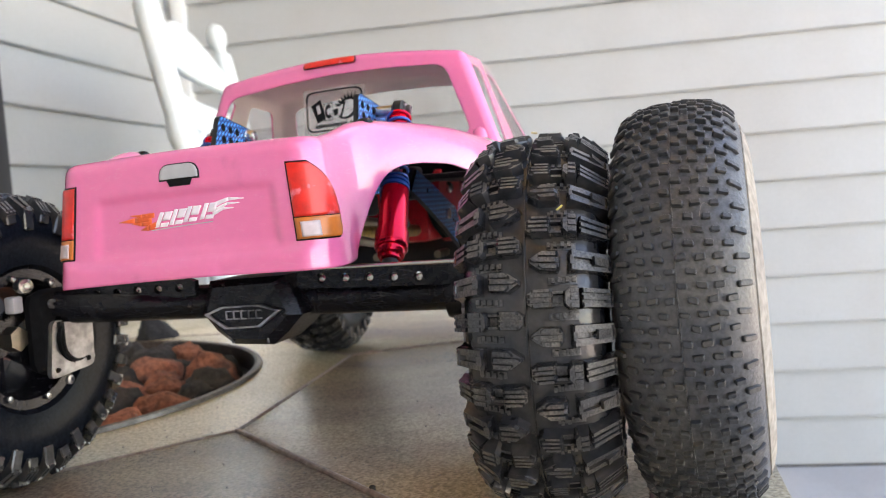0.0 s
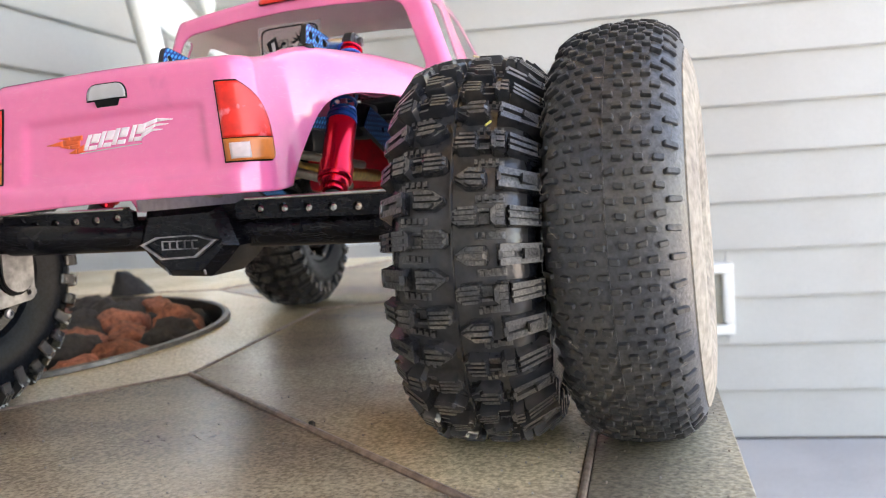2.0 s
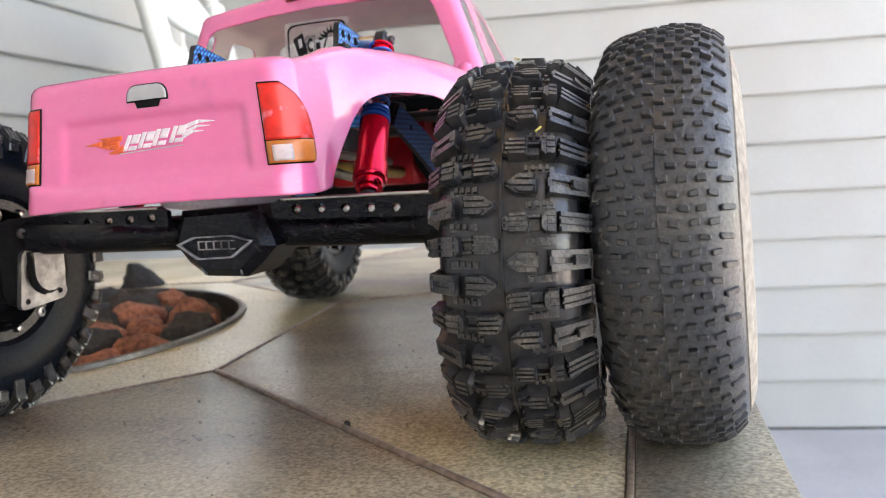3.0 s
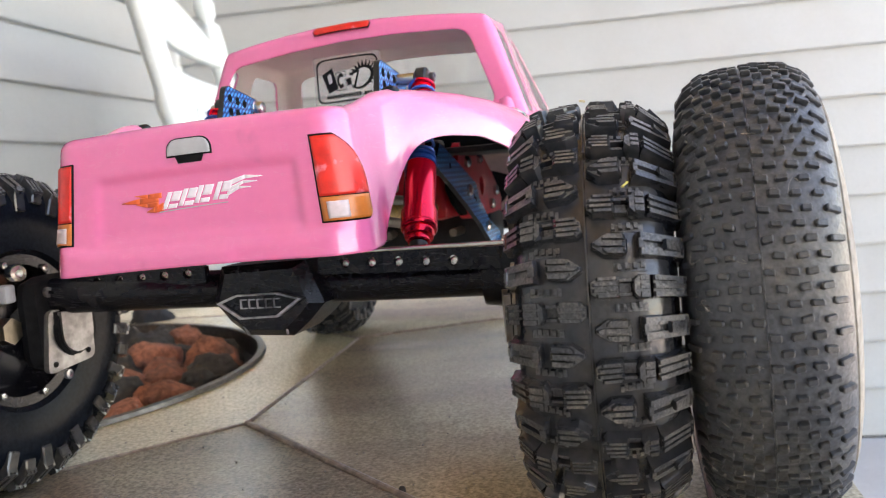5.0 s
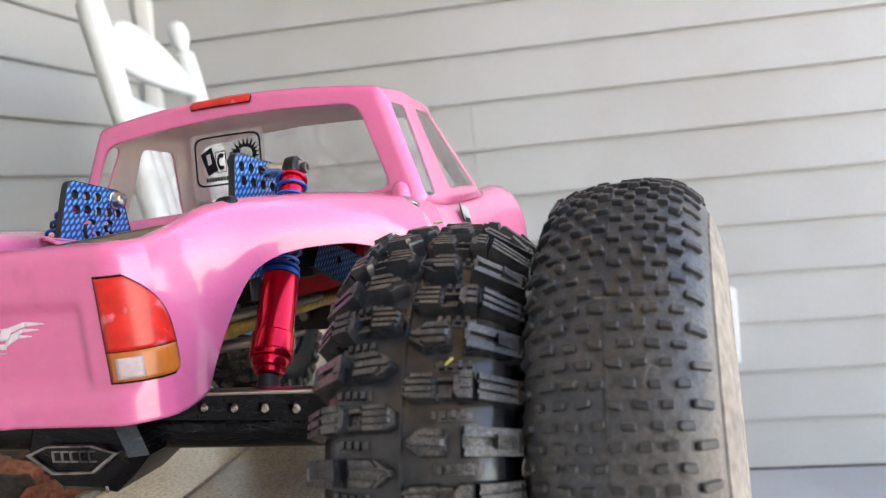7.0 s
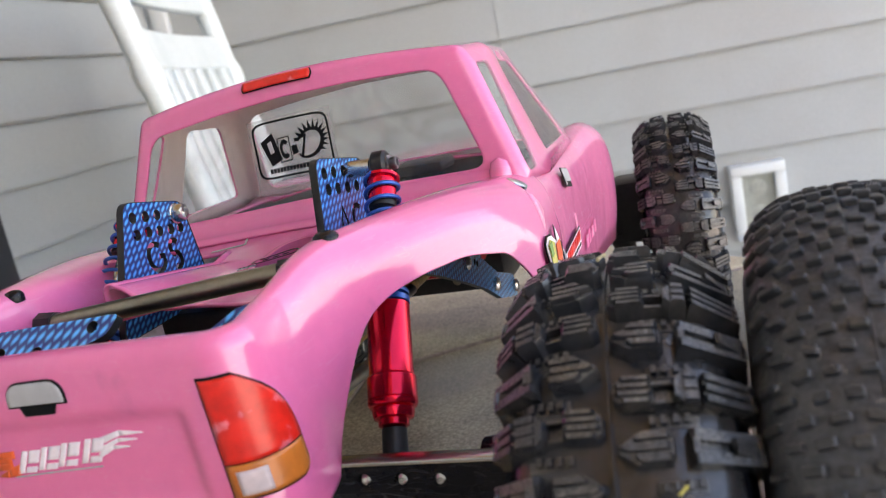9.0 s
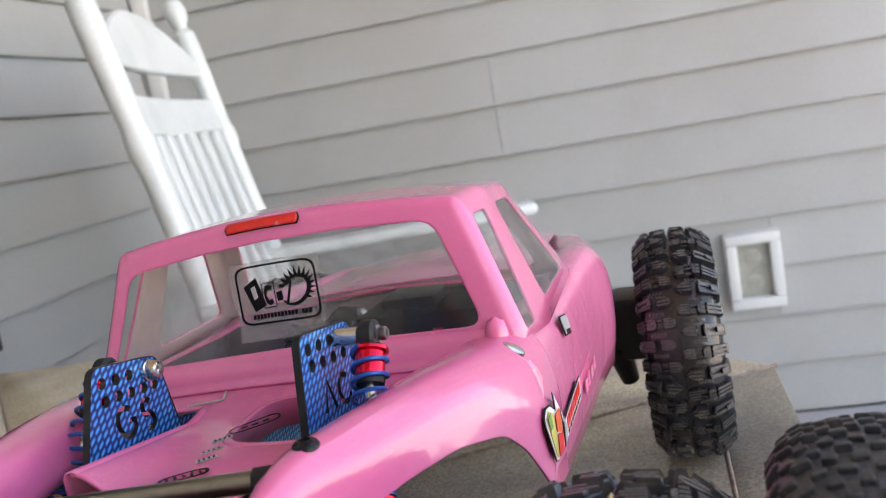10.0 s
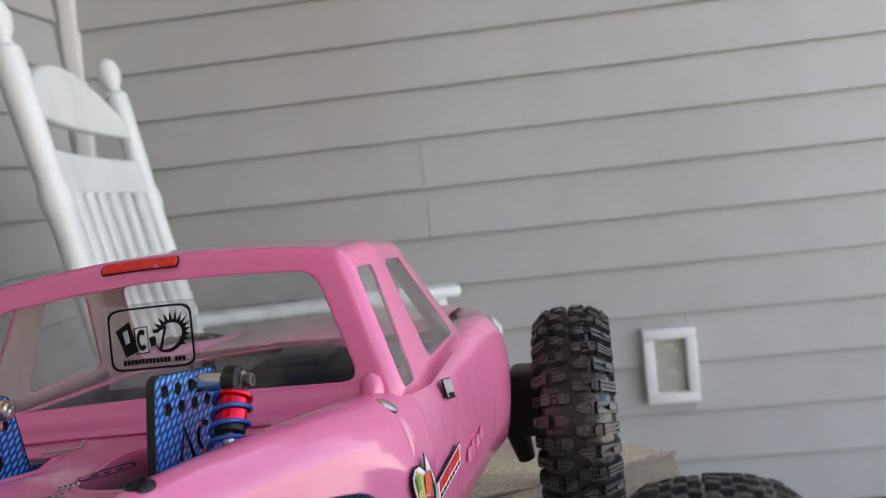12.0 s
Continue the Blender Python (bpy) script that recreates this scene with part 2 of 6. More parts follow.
PANE = glass("window_glass", (0.25, 0.27, 0.28), 0.02)


def carbon(name, across, up):
    """Blue twill-weave carbon sheet: columns of short slanted threads, by the two axes of the sheet."""
    m = bpy.data.materials.new(name)
    m.use_nodes = True
    n, l = m.node_tree.nodes, m.node_tree.links
    b = n["Principled BSDF"]
    tc = n.new("ShaderNodeTexCoord")
    xyz = n.new("ShaderNodeSeparateXYZ")
    l.new(tc.outputs["Object"], xyz.inputs[0])

    def calc(operation, a, c=None):
        q = n.new("ShaderNodeMath")
        q.operation = operation
        for slot, v in ((0, a), (1, c)):
            if v is None:
                continue
            if isinstance(v, float):
                q.inputs[slot].default_value = v
            else:
                l.new(v, q.inputs[slot])
        return q.outputs[0]

    column = calc("MULTIPLY", xyz.outputs[across], 1 / 0.0028)
    inside = calc("FRACT", column)
    thread = calc("ADD", calc("MULTIPLY", xyz.outputs[up], 2 * math.pi / 0.0023), calc("MULTIPLY", inside, -4.4))
    wave = calc("MULTIPLY_ADD", calc("SINE", thread), 0.5)
    wave.node.inputs[2].default_value = 0.5
    edge = calc("SINE", calc("MULTIPLY", inside, math.pi))
    fac = calc("MULTIPLY", calc("POWER", wave, 0.8), calc("POWER", edge, 0.5))
    cr = n.new("ShaderNodeValToRGB")
    cr.color_ramp.elements[0].color = (0.003, 0.032, 0.20, 1)
    cr.color_ramp.elements[0].position = 0.28
    cr.color_ramp.elements[1].color = (0.040, 0.48, 1.0, 1)
    cr.color_ramp.elements[1].position = 0.90
    l.new(fac, cr.inputs["Fac"])
    l.new(cr.outputs["Color"], b.inputs["Base Color"])
    bp = n.new("ShaderNodeBump")
    bp.inputs["Strength"].default_value = 0.25
    bp.inputs["Distance"].default_value = 0.0003
    l.new(fac, bp.inputs["Height"])
    l.new(bp.outputs["Normal"], b.inputs["Normal"])
    b.inputs["Roughness"].default_value = 0.3
    b.inputs["Metallic"].default_value = 0.15
    b.inputs["Coat Weight"].default_value = 0.5
    return m


CARBON = carbon("blue_carbon_weave", "Y", "Z")
CARBON_FLAT = carbon("blue_carbon_weave_level", "X", "Y")


# ---- mesh helpers ----
def finish(name, bm, mats, parent=None, smooth=35):
    mats = mats if isinstance(mats, (list, tuple)) else [mats]
    bmesh.ops.recalc_face_normals(bm, faces=bm.faces)
    me = bpy.data.meshes.new(name)
    bm.to_mesh(me)
    bm.free()
    for m in mats:
        me.materials.append(m)
    for p in me.polygons:
        p.use_smooth = smooth > 0
    if smooth:
        me.set_sharp_from_angle(angle=radians(smooth))
    ob = new(name, me)
    ob.parent = parent
    return ob


def part(name, bm, mat, parent, label="", smooth=35):
    ob = finish(name, bm, mat, parent, smooth)
    return tagged(ob, label) if label else ob


def thing(name, label, category, m=None, group="", kind=""):
    ob = new(name)
    ob.empty_display_size = 0.02
    if m is not None:
        ob.matrix_world = m
    return tagged(ob, label, category, group, kind)


def box(bm, x0, x1, y0, y1, z0, z1, bevel=0.0, m=None, segs=2):
    r = bmesh.ops.create_cube(bm, size=1.0)
    vs = r["verts"]
    t = Matrix.Translation(((x0 + x1) / 2, (y0 + y1) / 2, (z0 + z1) / 2)) @ Matrix.Diagonal((x1 - x0, y1 - y0, z1 - z0, 1))
    bmesh.ops.transform(bm, matrix=t if m is None else m @ t, verts=vs)
    if bevel:
        es = list({e for v in vs for e in v.link_edges})
        bmesh.ops.bevel(bm, geom=es, offset=bevel, segments=segs, affect="EDGES", profile=0.5)


def rod(bm, a, b, r1, r2=None, segs=20, caps=True):
    """A cylinder or cone from a to b."""
    a, b = Vector(a), Vector(b)
    d = b - a
    m = Matrix.Translation((a + b) / 2) @ d.to_track_quat("Z", "Y").to_matrix().to_4x4()
    bmesh.ops.create_cone(bm, cap_ends=caps, segments=segs, radius1=r1, radius2=r1 if r2 is None else r2, depth=d.length, matrix=m)


def lathe(bm, profile, m=None, segs=48, closed=False):
    """Turns (radius, height) pairs about Z, then moves by m."""
    m = m or Matrix()
    rings = []
    for r, h in profile:
        rings.append([bm.verts.new(m @ Vector((r * math.cos(2 * math.pi * i / segs), r * math.sin(2 * math.pi * i / segs), h))) for i in range(segs)])
    pairs = list(zip(rings, rings[1:])) + ([(rings[-1], rings[0])] if closed else [])
    for p, q in pairs:
        for i in range(segs):
            j = (i + 1) % segs
            bm.faces.new((p[i], p[j], q[j], q[i]))
    if not closed:
        if profile[0][0] > 1e-5:
            bm.faces.new(rings[0][::-1])
        if profile[-1][0] > 1e-5:
            bm.faces.new(rings[-1])


def axis_m(at, direction):
    return Matrix.Translation(at) @ Vector(direction).to_track_quat("Z", "Y").to_matrix().to_4x4()


def basis(at, zdir, ydir):
    """A frame at a point with its Z along zdir and its Y near ydir."""
    z = Vector(zdir).normalized()
    x = Vector(ydir).cross(z).normalized()
    y = z.cross(x)
    m = Matrix((x, y, z)).transposed().to_4x4()
    m.translation = Vector(at)
    return m


def plate(bm, outline, thick, m, holes=(), cuts=()):
    """A flat plate with holes: an outline in (u, v), holes as (u, v, radius), cuts as outlines; lies in m's XY plane, thick along its Z."""
    # outer loop and holes filled by triangulation, then extruded
    edges = []
    loops = [outline] + [[(u + r * math.cos(2 * math.pi * k / 14), v + r * math.sin(2 * math.pi * k / 14)) for k in range(14)] for u, v, r in holes] + [list(c) for c in cuts]
    for lp in loops:
        vs = [bm.verts.new((u, v, 0)) for u, v in lp]
        edges += [bm.edges.new((vs[i], vs[(i + 1) % len(vs)])) for i in range(len(vs))]
    g = bmesh.ops.triangle_fill(bm, use_beauty=True, use_dissolve=False, edges=edges, normal=(0, 0, 1))
    faces = [f for f in g["geom"] if isinstance(f, bmesh.types.BMFace)]
    ex = bmesh.ops.extrude_face_region(bm, geom=faces)
    top = [v for v in ex["geom"] if isinstance(v, bmesh.types.BMVert)]
    bmesh.ops.translate(bm, vec=(0, 0, thick), verts=top)
    allv = {v for f in faces for v in f.verts} | set(top)
    for f in {f for v in allv for f in v.link_faces}:
        f.normal_update()
        f.material_index = 1 if abs(f.normal.z) < 0.5 else 0
    bmesh.ops.transform(bm, matrix=m, verts=list(allv))


def rounded(ctrl, radii, k=4):
    """A polyline with its inner corners rounded, always the same number of points for the same number of controls."""
    out = [Vector(ctrl[0])]
    for i in range(1, len(ctrl) - 1):
        p, a, b = Vector(ctrl[i]), Vector(ctrl[i - 1]), Vector(ctrl[i + 1])
        r = radii[i - 1]
        da, db = (a - p), (b - p)
        pa = p + da.normalized() * min(r, da.length * 0.48)
        pb = p + db.normalized() * min(r, db.length * 0.48)
        for j in range(k + 1):
            t = j / k
            out.append(pa * (1 - t) ** 2 + p * 2 * t * (1 - t) + pb * t ** 2)
    out.append(Vector(ctrl[-1]))
    return out


def loop_rounded(ctrl, r, k=4, n=32):
    """A closed loop with rounded corners, resampled so that each side has the same count of points."""
    pts = []
    c = [Vector(p) for p in ctrl]
    m = len(c)
    per = n // m
    arcs = []
    for i in range(m):
        p, a, b = c[i], c[i - 1], c[(i + 1) % m]
        ra = min(r, (a - p).length * 0.45)
        rb = min(r, (b - p).length * 0.45)
        arcs.append((p + (a - p).normalized() * ra, p, p + (b - p).normalized() * rb))
    for i in range(m):
        a0, p0, b0 = arcs[i]
        a1, p1, b1 = arcs[(i + 1) % m]
        h = per // 4
        for j in range(h):
            t = 0.5 + 0.5 * j / h
            pts.append(a0 * (1 - t) ** 2 + p0 * 2 * t * (1 - t) + b0 * t ** 2)
        for j in range(per - 2 * h):
            pts.append(b0.lerp(a1, j / (per - 2 * h)))
        for j in range(h):
            t = 0.5 * j / h
            pts.append(a1 * (1 - t) ** 2 + p1 * 2 * t * (1 - t) + b1 * t ** 2)
    return pts


def grid(bm, rows, close=False):
    vs = [[bm.verts.new(p) for p in r] for r in rows]
    for a, b in zip(vs, vs[1:]):
        n = len(a)
        for i in range(n if close else n - 1):
            j = (i + 1) % n
            bm.faces.new((a[i], a[j], b[j], b[i]))
    return vs


def solid(ob, thick, offset=-1.0, inner=0):
    s = ob.modifiers.new("thickness", "SOLIDIFY")
    s.thickness, s.offset = thick, offset
    s.material_offset = inner
    return ob


def coil(bm, base, top, radius, wire, turns, segs=14, per=20):
    """A spring from base to top."""
    base, top = Vector(base), Vector(top)
    m = axis_m(base, top - base)
    h = (top - base).length
    rings = []
    n = int(turns * per)
    for i in range(n + 1):
        a = 2 * math.pi * i / per
        ctr = Vector((radius * math.cos(a), radius * math.sin(a), h * i / n))
        out = Vector((math.cos(a), math.sin(a), 0))
        rings.append([bm.verts.new(m @ (ctr + wire * (out * math.cos(2 * math.pi * k / 8) + Vector((0, 0, 1)) * math.sin(2 * math.pi * k / 8)))) for k in range(8)])
    for p, q in zip(rings, rings[1:]):
        for k in range(8):
            bm.faces.new((p[k], p[(k + 1) % 8], q[(k + 1) % 8], q[k]))
    bm.faces.new(rings[0][::-1])
    bm.faces.new(rings[-1])


# ---- the porch ----
WALL_Y, LEFT_X, FLOOR_Z, COURSE = 1.462, -0.742, -0.515, 0.1017
# Unseen ground, added pale as a reflector for the truck's side
bm = bmesh.new()
box(bm, -400, 400, -400, 400, -0.95, -0.75)
tagged(finish("ground", bm, BOUNCE_GROUND, smooth=0), "unseen pale ground that bounces light onto the porch", "ground", kind="structure")
bm = bmesh.new()
box(bm, -1.1, 2.1, -2.19, 1.75, -0.749, FLOOR_Z)
tagged(finish("floor", bm, CONCRETE, smooth=0), "smooth grey concrete porch floor", "floor", kind="structure")
# Unseen ceiling; where it ends sets how much sky light comes in
bm = bmesh.new()
box(bm, -1.1, 0.72, -2.35, 1.75, 1.95, 2.05)
tagged(finish("ceiling", bm, CEILING, smooth=0), "unseen ceiling, warm tinted and cut back to shape the light", "ceiling", kind="structure")
# Unseen wall added to cut the light from behind the tailgate
bm = bmesh.new()
box(bm, -1.1, 1.60, -2.35, -2.2, -0.749, 1.949)
tagged(finish("wall_south", bm, SIDING, smooth=0), "unseen grey wall that keeps light off the tailgate", "wall", kind="structure")
bm = bmesh.new()
box(bm, LEFT_X - 0.15, 2.1, WALL_Y + 0.016, WALL_Y + 0.16, -0.749, 1.949)
wall_back = tagged(finish("wall_north", bm, SIDING, smooth=0), "pale grey vinyl lap siding on the house wall", "wall", kind="structure")
bm = bmesh.new()
box(bm, LEFT_X - 0.15, LEFT_X - 0.016, -2.19, WALL_Y + 0.0155, -0.749, 1.949)
wall_left = tagged(finish("wall_west", bm, SIDING, smooth=0), "pale grey vinyl lap siding beside the porch corner", "wall", kind="structure")


def plank_mesh(length):
    """One siding course: thick lower lip, thin top, along X from 0."""
    bm = bmesh.new()
    prof = [(0.0155, 0.0), (0.0015, 0.0), (0.0, 0.0015), (0.0, 0.0060), (0.0110, COURSE - 0.001), (0.0155, COURSE - 0.001)]
    a = [bm.verts.new((0, y, z)) for y, z in prof]
    b = [bm.verts.new((length, y, z)) for y, z in prof]
    for i in range(len(prof)):
        j = (i + 1) % len(prof)
        bm.faces.new((a[i], b[i], b[j], a[j]))
    bm.faces.new(a[::-1])
    bm.faces.new(b)
    bmesh.ops.recalc_face_normals(bm, faces=bm.faces)
    me = bpy.data.meshes.new("plank")
    bm.to_mesh(me)
    bm.free()
    me.materials.append(SIDING)
    return me


PLANKS = {}


def plank(wall, m, length):
    key = round(length, 3)
    if key not in PLANKS:
        PLANKS[key] = plank_mesh(length)
    ob = new("plank", PLANKS[key])
    ob.parent = wall
    ob.matrix_parent_inverse = wall.matrix_world.inverted()
    ob.matrix_world = m
    return ob


# corner post of the siding and the wall base
bm = bmesh.new()
box(bm, LEFT_X + 0.004, LEFT_X + 0.036, WALL_Y - 0.012, WALL_Y + 0.014, FLOOR_Z, 1.949, 0.002)
box(bm, LEFT_X - 0.0155, LEFT_X + 0.0035, WALL_Y + 0.004, WALL_Y + 0.014, FLOOR_Z, 1.949)
tagged(finish("trim", bm, TRIM), "white corner post between the two siding walls", "trim", kind="structure")
bm = bmesh.new()
box(bm, LEFT_X + 0.037, 2.0, WALL_Y + 0.002, WALL_Y + 0.0155, FLOOR_Z, -0.508)
tagged(finish("baseboard", bm, BRONZE, smooth=0), "dark starter strip at the foot of the siding", "trim", kind="structure")

# dark-framed window in the left wall
window = thing("window_1", "dark-framed window in the siding wall", "window", pose(LEFT_X, 0.475, -0.015), kind="structure")
for y0, y1, z0, z1 in ((0.265, 0.325, 0.0, 1.2), (-0.325, -0.265, 0.0, 1.2), (-0.2645, 0.2645, 0.0, 0.06), (-0.2645, 0.2645, 1.14, 1.2)):
    bm = bmesh.new()
    box(bm, 0.0, 0.035, y0, y1, z0, z1, 0.003)
    part("frame", bm, DARK_FRAME, window)
bm = bmesh.new()
box(bm, 0.001, 0.006, -0.264, 0.264, 0.061, 1.139)
part("pane", bm, PANE, window, "dark glass pane")

# recessed outdoor socket on the back wall
socket = thing("wall_socket", "white recessed outdoor power socket set in the siding", "socket", pose(0.443, WALL_Y, -0.204))
w, h, t, d = 0.052, 0.076, 0.021, 0.024
for n, (x0, x1, z0, z1) in enumerate(((-w, w, h - t, h), (-w, w, -h, -h + t), (-w, -w + t, -h + t + 0.0005, h - t - 0.0005), (w - t, w, -h + t + 0.0005, h - t - 0.0005))):
    bm = bmesh.new()
    box(bm, x0, x1, -d, 0.0145, z0, z1, 0.003)
    part("frame", bm, TRIM, socket)
# back plate colour: greenish plastic, darkened for the shade of the recess
bm = bmesh.new()
box(bm, -w + t, w - t, -0.0065, -0.0020, -h + t, h - t)
back = part("back_plate", bm, SLOT, socket, "grey-green recess plate with shade in its colour")
for z in (0.026, -0.026):
    bm = bmesh.new()
    lathe(bm, [(0.0, 0.0022), (0.0145, 0.0022), (0.0165, 0.0012), (0.0165, 0.0)], axis_m((0.0, -0.0063, z), (0, -1, 0)), 24)
    face = part("outlet", bm, RECESS, back)
    for dx, dz, a, b in ((-0.0055, 0.003, 0.0012, 0.004), (0.0055, 0.003, 0.0012, 0.004), (0, -0.007, 0.0022, 0.0022)):
        bm = bmesh.new()
        box(bm, dx - a, dx + a, -0.0110, -0.0103, z + dz - b, z + dz + b)
        part("slot", bm, SLOT, back)

# ---- the table ----
OUTER = [(0.243, -0.240), (0.275, 0.332), (0.007, 0.600), (-0.560, 0.600), (-0.730, 0.440), (-0.755, -0.132), (-0.487, -0.400), (0.080, -0.400)]
INNER = [(0.0, 0.0), (0.004, 0.2), (-0.14, 0.34), (-0.34, 0.34), (-0.48, 0.2), (-0.48, 0.0), (-0.34, -0.14), (-0.14, -0.14)]
BOWL, BOWL_R = (-0.240, 0.110), 0.192
table = thing("fire_table", "octagonal slate-tiled fire table with a round bowl of lava rock", "table", pose(-0.24, 0.1, FLOOR_Z))
tz = -FLOOR_Z


def tl(x, y, z=0.0):
    return Vector((x + 0.24, y - 0.1, z + tz))


def slab(bm, poly, z0, z1, bevel=0.0):
    lo = [bm.verts.new(tl(x, y, z0)) for x, y in poly]
    hi = [bm.verts.new(tl(x, y, z1)) for x, y in poly]
    n = len(poly)
    top = bm.faces.new(hi)
    bm.faces.new(lo[::-1])
    for i in range(n):
        j = (i + 1) % n
        bm.faces.new((lo[i], lo[j], hi[j], hi[i]))
    if bevel:
        bmesh.ops.bevel(bm, geom=list(top.edges), offset=bevel, segments=2, affect="EDGES", profile=0.5)


def inset(poly, d):
    """Moves every side of a convex polygon inwards by d."""
    n = len(poly)
    p = [Vector(q) for q in poly]
    area = sum(p[i].x * p[(i + 1) % n].y - p[(i + 1) % n].x * p[i].y for i in range(n))
    sg = 1 if area > 0 else -1
    lines = []
    for i in range(n):
        e = (p[(i + 1) % n] - p[i]).normalized()
        nrm = Vector((-e.y, e.x)) * sg
        lines.append((p[i] + nrm * d, e))
    out = []
    for i in range(n):
        a, u = lines[i - 1]
        b, v = lines[i]
        k = ((b - a).x * v.y - (b - a).y * v.x) / (u.x * v.y - u.y * v.x)
        out.append(tuple(a + u * k))
    return out


ring = [(BOWL[0] + BOWL_R * math.cos(a * math.pi / 32), BOWL[1] + BOWL_R * math.sin(a * math.pi / 32)) for a in range(64)]


def pierced(poly, z0, z1):
    """A slab with the bowl's round hole through it."""
    bm = bmesh.new()
    edges = []
    for lp in (poly, ring):
        vs = [bm.verts.new(tl(x, y, z1)) for x, y in lp]
        edges += [bm.edges.new((vs[i], vs[(i + 1) % len(vs)])) for i in range(len(vs))]
    g = bmesh.ops.triangle_fill(bm, use_beauty=True, edges=edges, normal=(0, 0, 1))
    ex = bmesh.ops.extrude_face_region(bm, geom=[f for f in g["geom"] if isinstance(f, bmesh.types.BMFace)])
    bmesh.ops.translate(bm, vec=(0, 0, z0 - z1), verts=[v for v in ex["geom"] if isinstance(v, bmesh.types.BMVert)])
    return bm


part("top_frame", pierced([(x * 0.995 - 0.001, y * 0.995) for x, y in OUTER], -0.030, -0.0007), GROUT, table, "dark bronze frame and joints under the tiles", smooth=0)
bm = bmesh.new()
base = [(-0.24 + (x + 0.24) * 0.72, 0.1 + (y - 0.1) * 0.72) for x, y in OUTER]
slab(bm, base, FLOOR_Z, -0.0305)
part("base", bm, BRONZE, table, "dark bronze base cabinet")
# pale centre tile, cut out round the bowl
part("centre_tile", pierced(inset(INNER, 0.0013), -0.012, 0.0), TILE_PALE, table, "pale tan slate tile round the bowl", smooth=0)
for i in range(8):
    j = (i + 1) % 8
    quad = [INNER[i], INNER[j], OUTER[j], OUTER[i]]
    polys = [quad]
    if i == 0:
        o0, o1, i0, i1 = Vector(OUTER[0]), Vector(OUTER[1]), Vector(INNER[0]), Vector(INNER[1])
        f0, f1 = 0.19, 0.17
        m0, m1 = o0.lerp(i0, f0), o1.lerp(i1, f1)
        polys = [[INNER[0], INNER[1], tuple(m1), tuple(m0)], [tuple(m0), tuple(m1), OUTER[1], OUTER[0]]]
    if i == 0:
        seam = (m0, m1)
    for n, poly in enumerate(polys):
        bm = bmesh.new()
        slab(bm, inset(poly[::-1], 0.0014), -0.012, 0.0, 0.0008)
        # far tiles take the pale slate, the near-left one the darkened copy
        part("tile", bm, TILE_PALE if i in (2, 3, 4) else TILE_DIM if i == 7 else TILE_DARK if n else TILE, table)

# raised bronze strips along the joints
def strip(a, b, r=0.0016):
    bm = bmesh.new()
    rod(bm, tl(a[0], a[1], -0.0002), tl(b[0], b[1], -0.0002), r, segs=10)
    part("joint_strip", bm, STRIP, table)


for i in range(8):
    strip(INNER[i], OUTER[i])
    strip(INNER[i], INNER[(i + 1) % 8], 0.0009)
    if i == 0:
        strip(tuple(seam[0]), tuple(seam[1]), 0.0012)

# bowl and rocks
bowl = thing("fire_bowl", "round steel fire bowl let into the table top", "bowl", pose(BOWL[0], BOWL[1], 0.0))
bm = bmesh.new()
R = BOWL_R
lathe(bm, [(R - 0.001, -0.004), (R + 0.003, 0.0004), (R + 0.0024, 0.0026), (R - 0.0004, 0.0032), (R - 0.0024, 0.0022), (R - 0.0035, -0.012), (R - 0.020, -0.028), (0.004, -0.0285), (0.004, -0.0295), (R - 0.019, -0.0293), (R - 0.002, -0.0130)], None, 96, closed=True)
part("rim", bm, RIM_STEEL, bowl)
rng = random.Random(5)
# Dark uneven sheet added so that the gaps between rocks stay dark
bm = bmesh.new()
bed = []
for i in range(1, 15):
    rr = (R - 0.006) * i / 14
    bed.append([Vector((rr * math.cos(a), rr * math.sin(a), -0.0225 + 0.004 * noise.noise(Vector((rr * math.cos(a) * 60, rr * math.sin(a) * 60, 0))))) for a in np.linspace(0, 2 * math.pi, 65)[:-1]])
grid(bm, bed, close=True)
gravel = solid(finish("rock_underlay", bm, LAVA_DARK, None, 50), 0.003, 0.0)
gravel.matrix_world = pose(BOWL[0], BOWL[1], 0.0)
tagged(gravel, "dark sheet added under the lava rocks", "gravel", kind="stuff")


def rock(name, at, size, mat, label, seed, group="lava rocks in the bowl"):
    bm = bmesh.new()
    bmesh.ops.create_icosphere(bm, subdivisions=3, radius=1.0)
    for v in bm.verts:
        p = v.co * 1.4 + Vector((seed * 3.1, seed * 1.7, 0))
        k = 1 + 0.30 * noise.noise(p) + 0.22 * noise.noise(p * 2.6) + 0.12 * noise.noise(p * 6)
        v.co = Vector((v.co.x * size[0], v.co.y * size[1], v.co.z * size[2])) * k
    low = min(v.co.z for v in bm.verts)
    ob = finish(name, bm, mat, None, 60)
    ob.matrix_world = pose(at[0], at[1], at[2] - low, 0, 0, rng.uniform(0, 360))
    return tagged(ob, label, "rock", group)


placed = []
k = 0
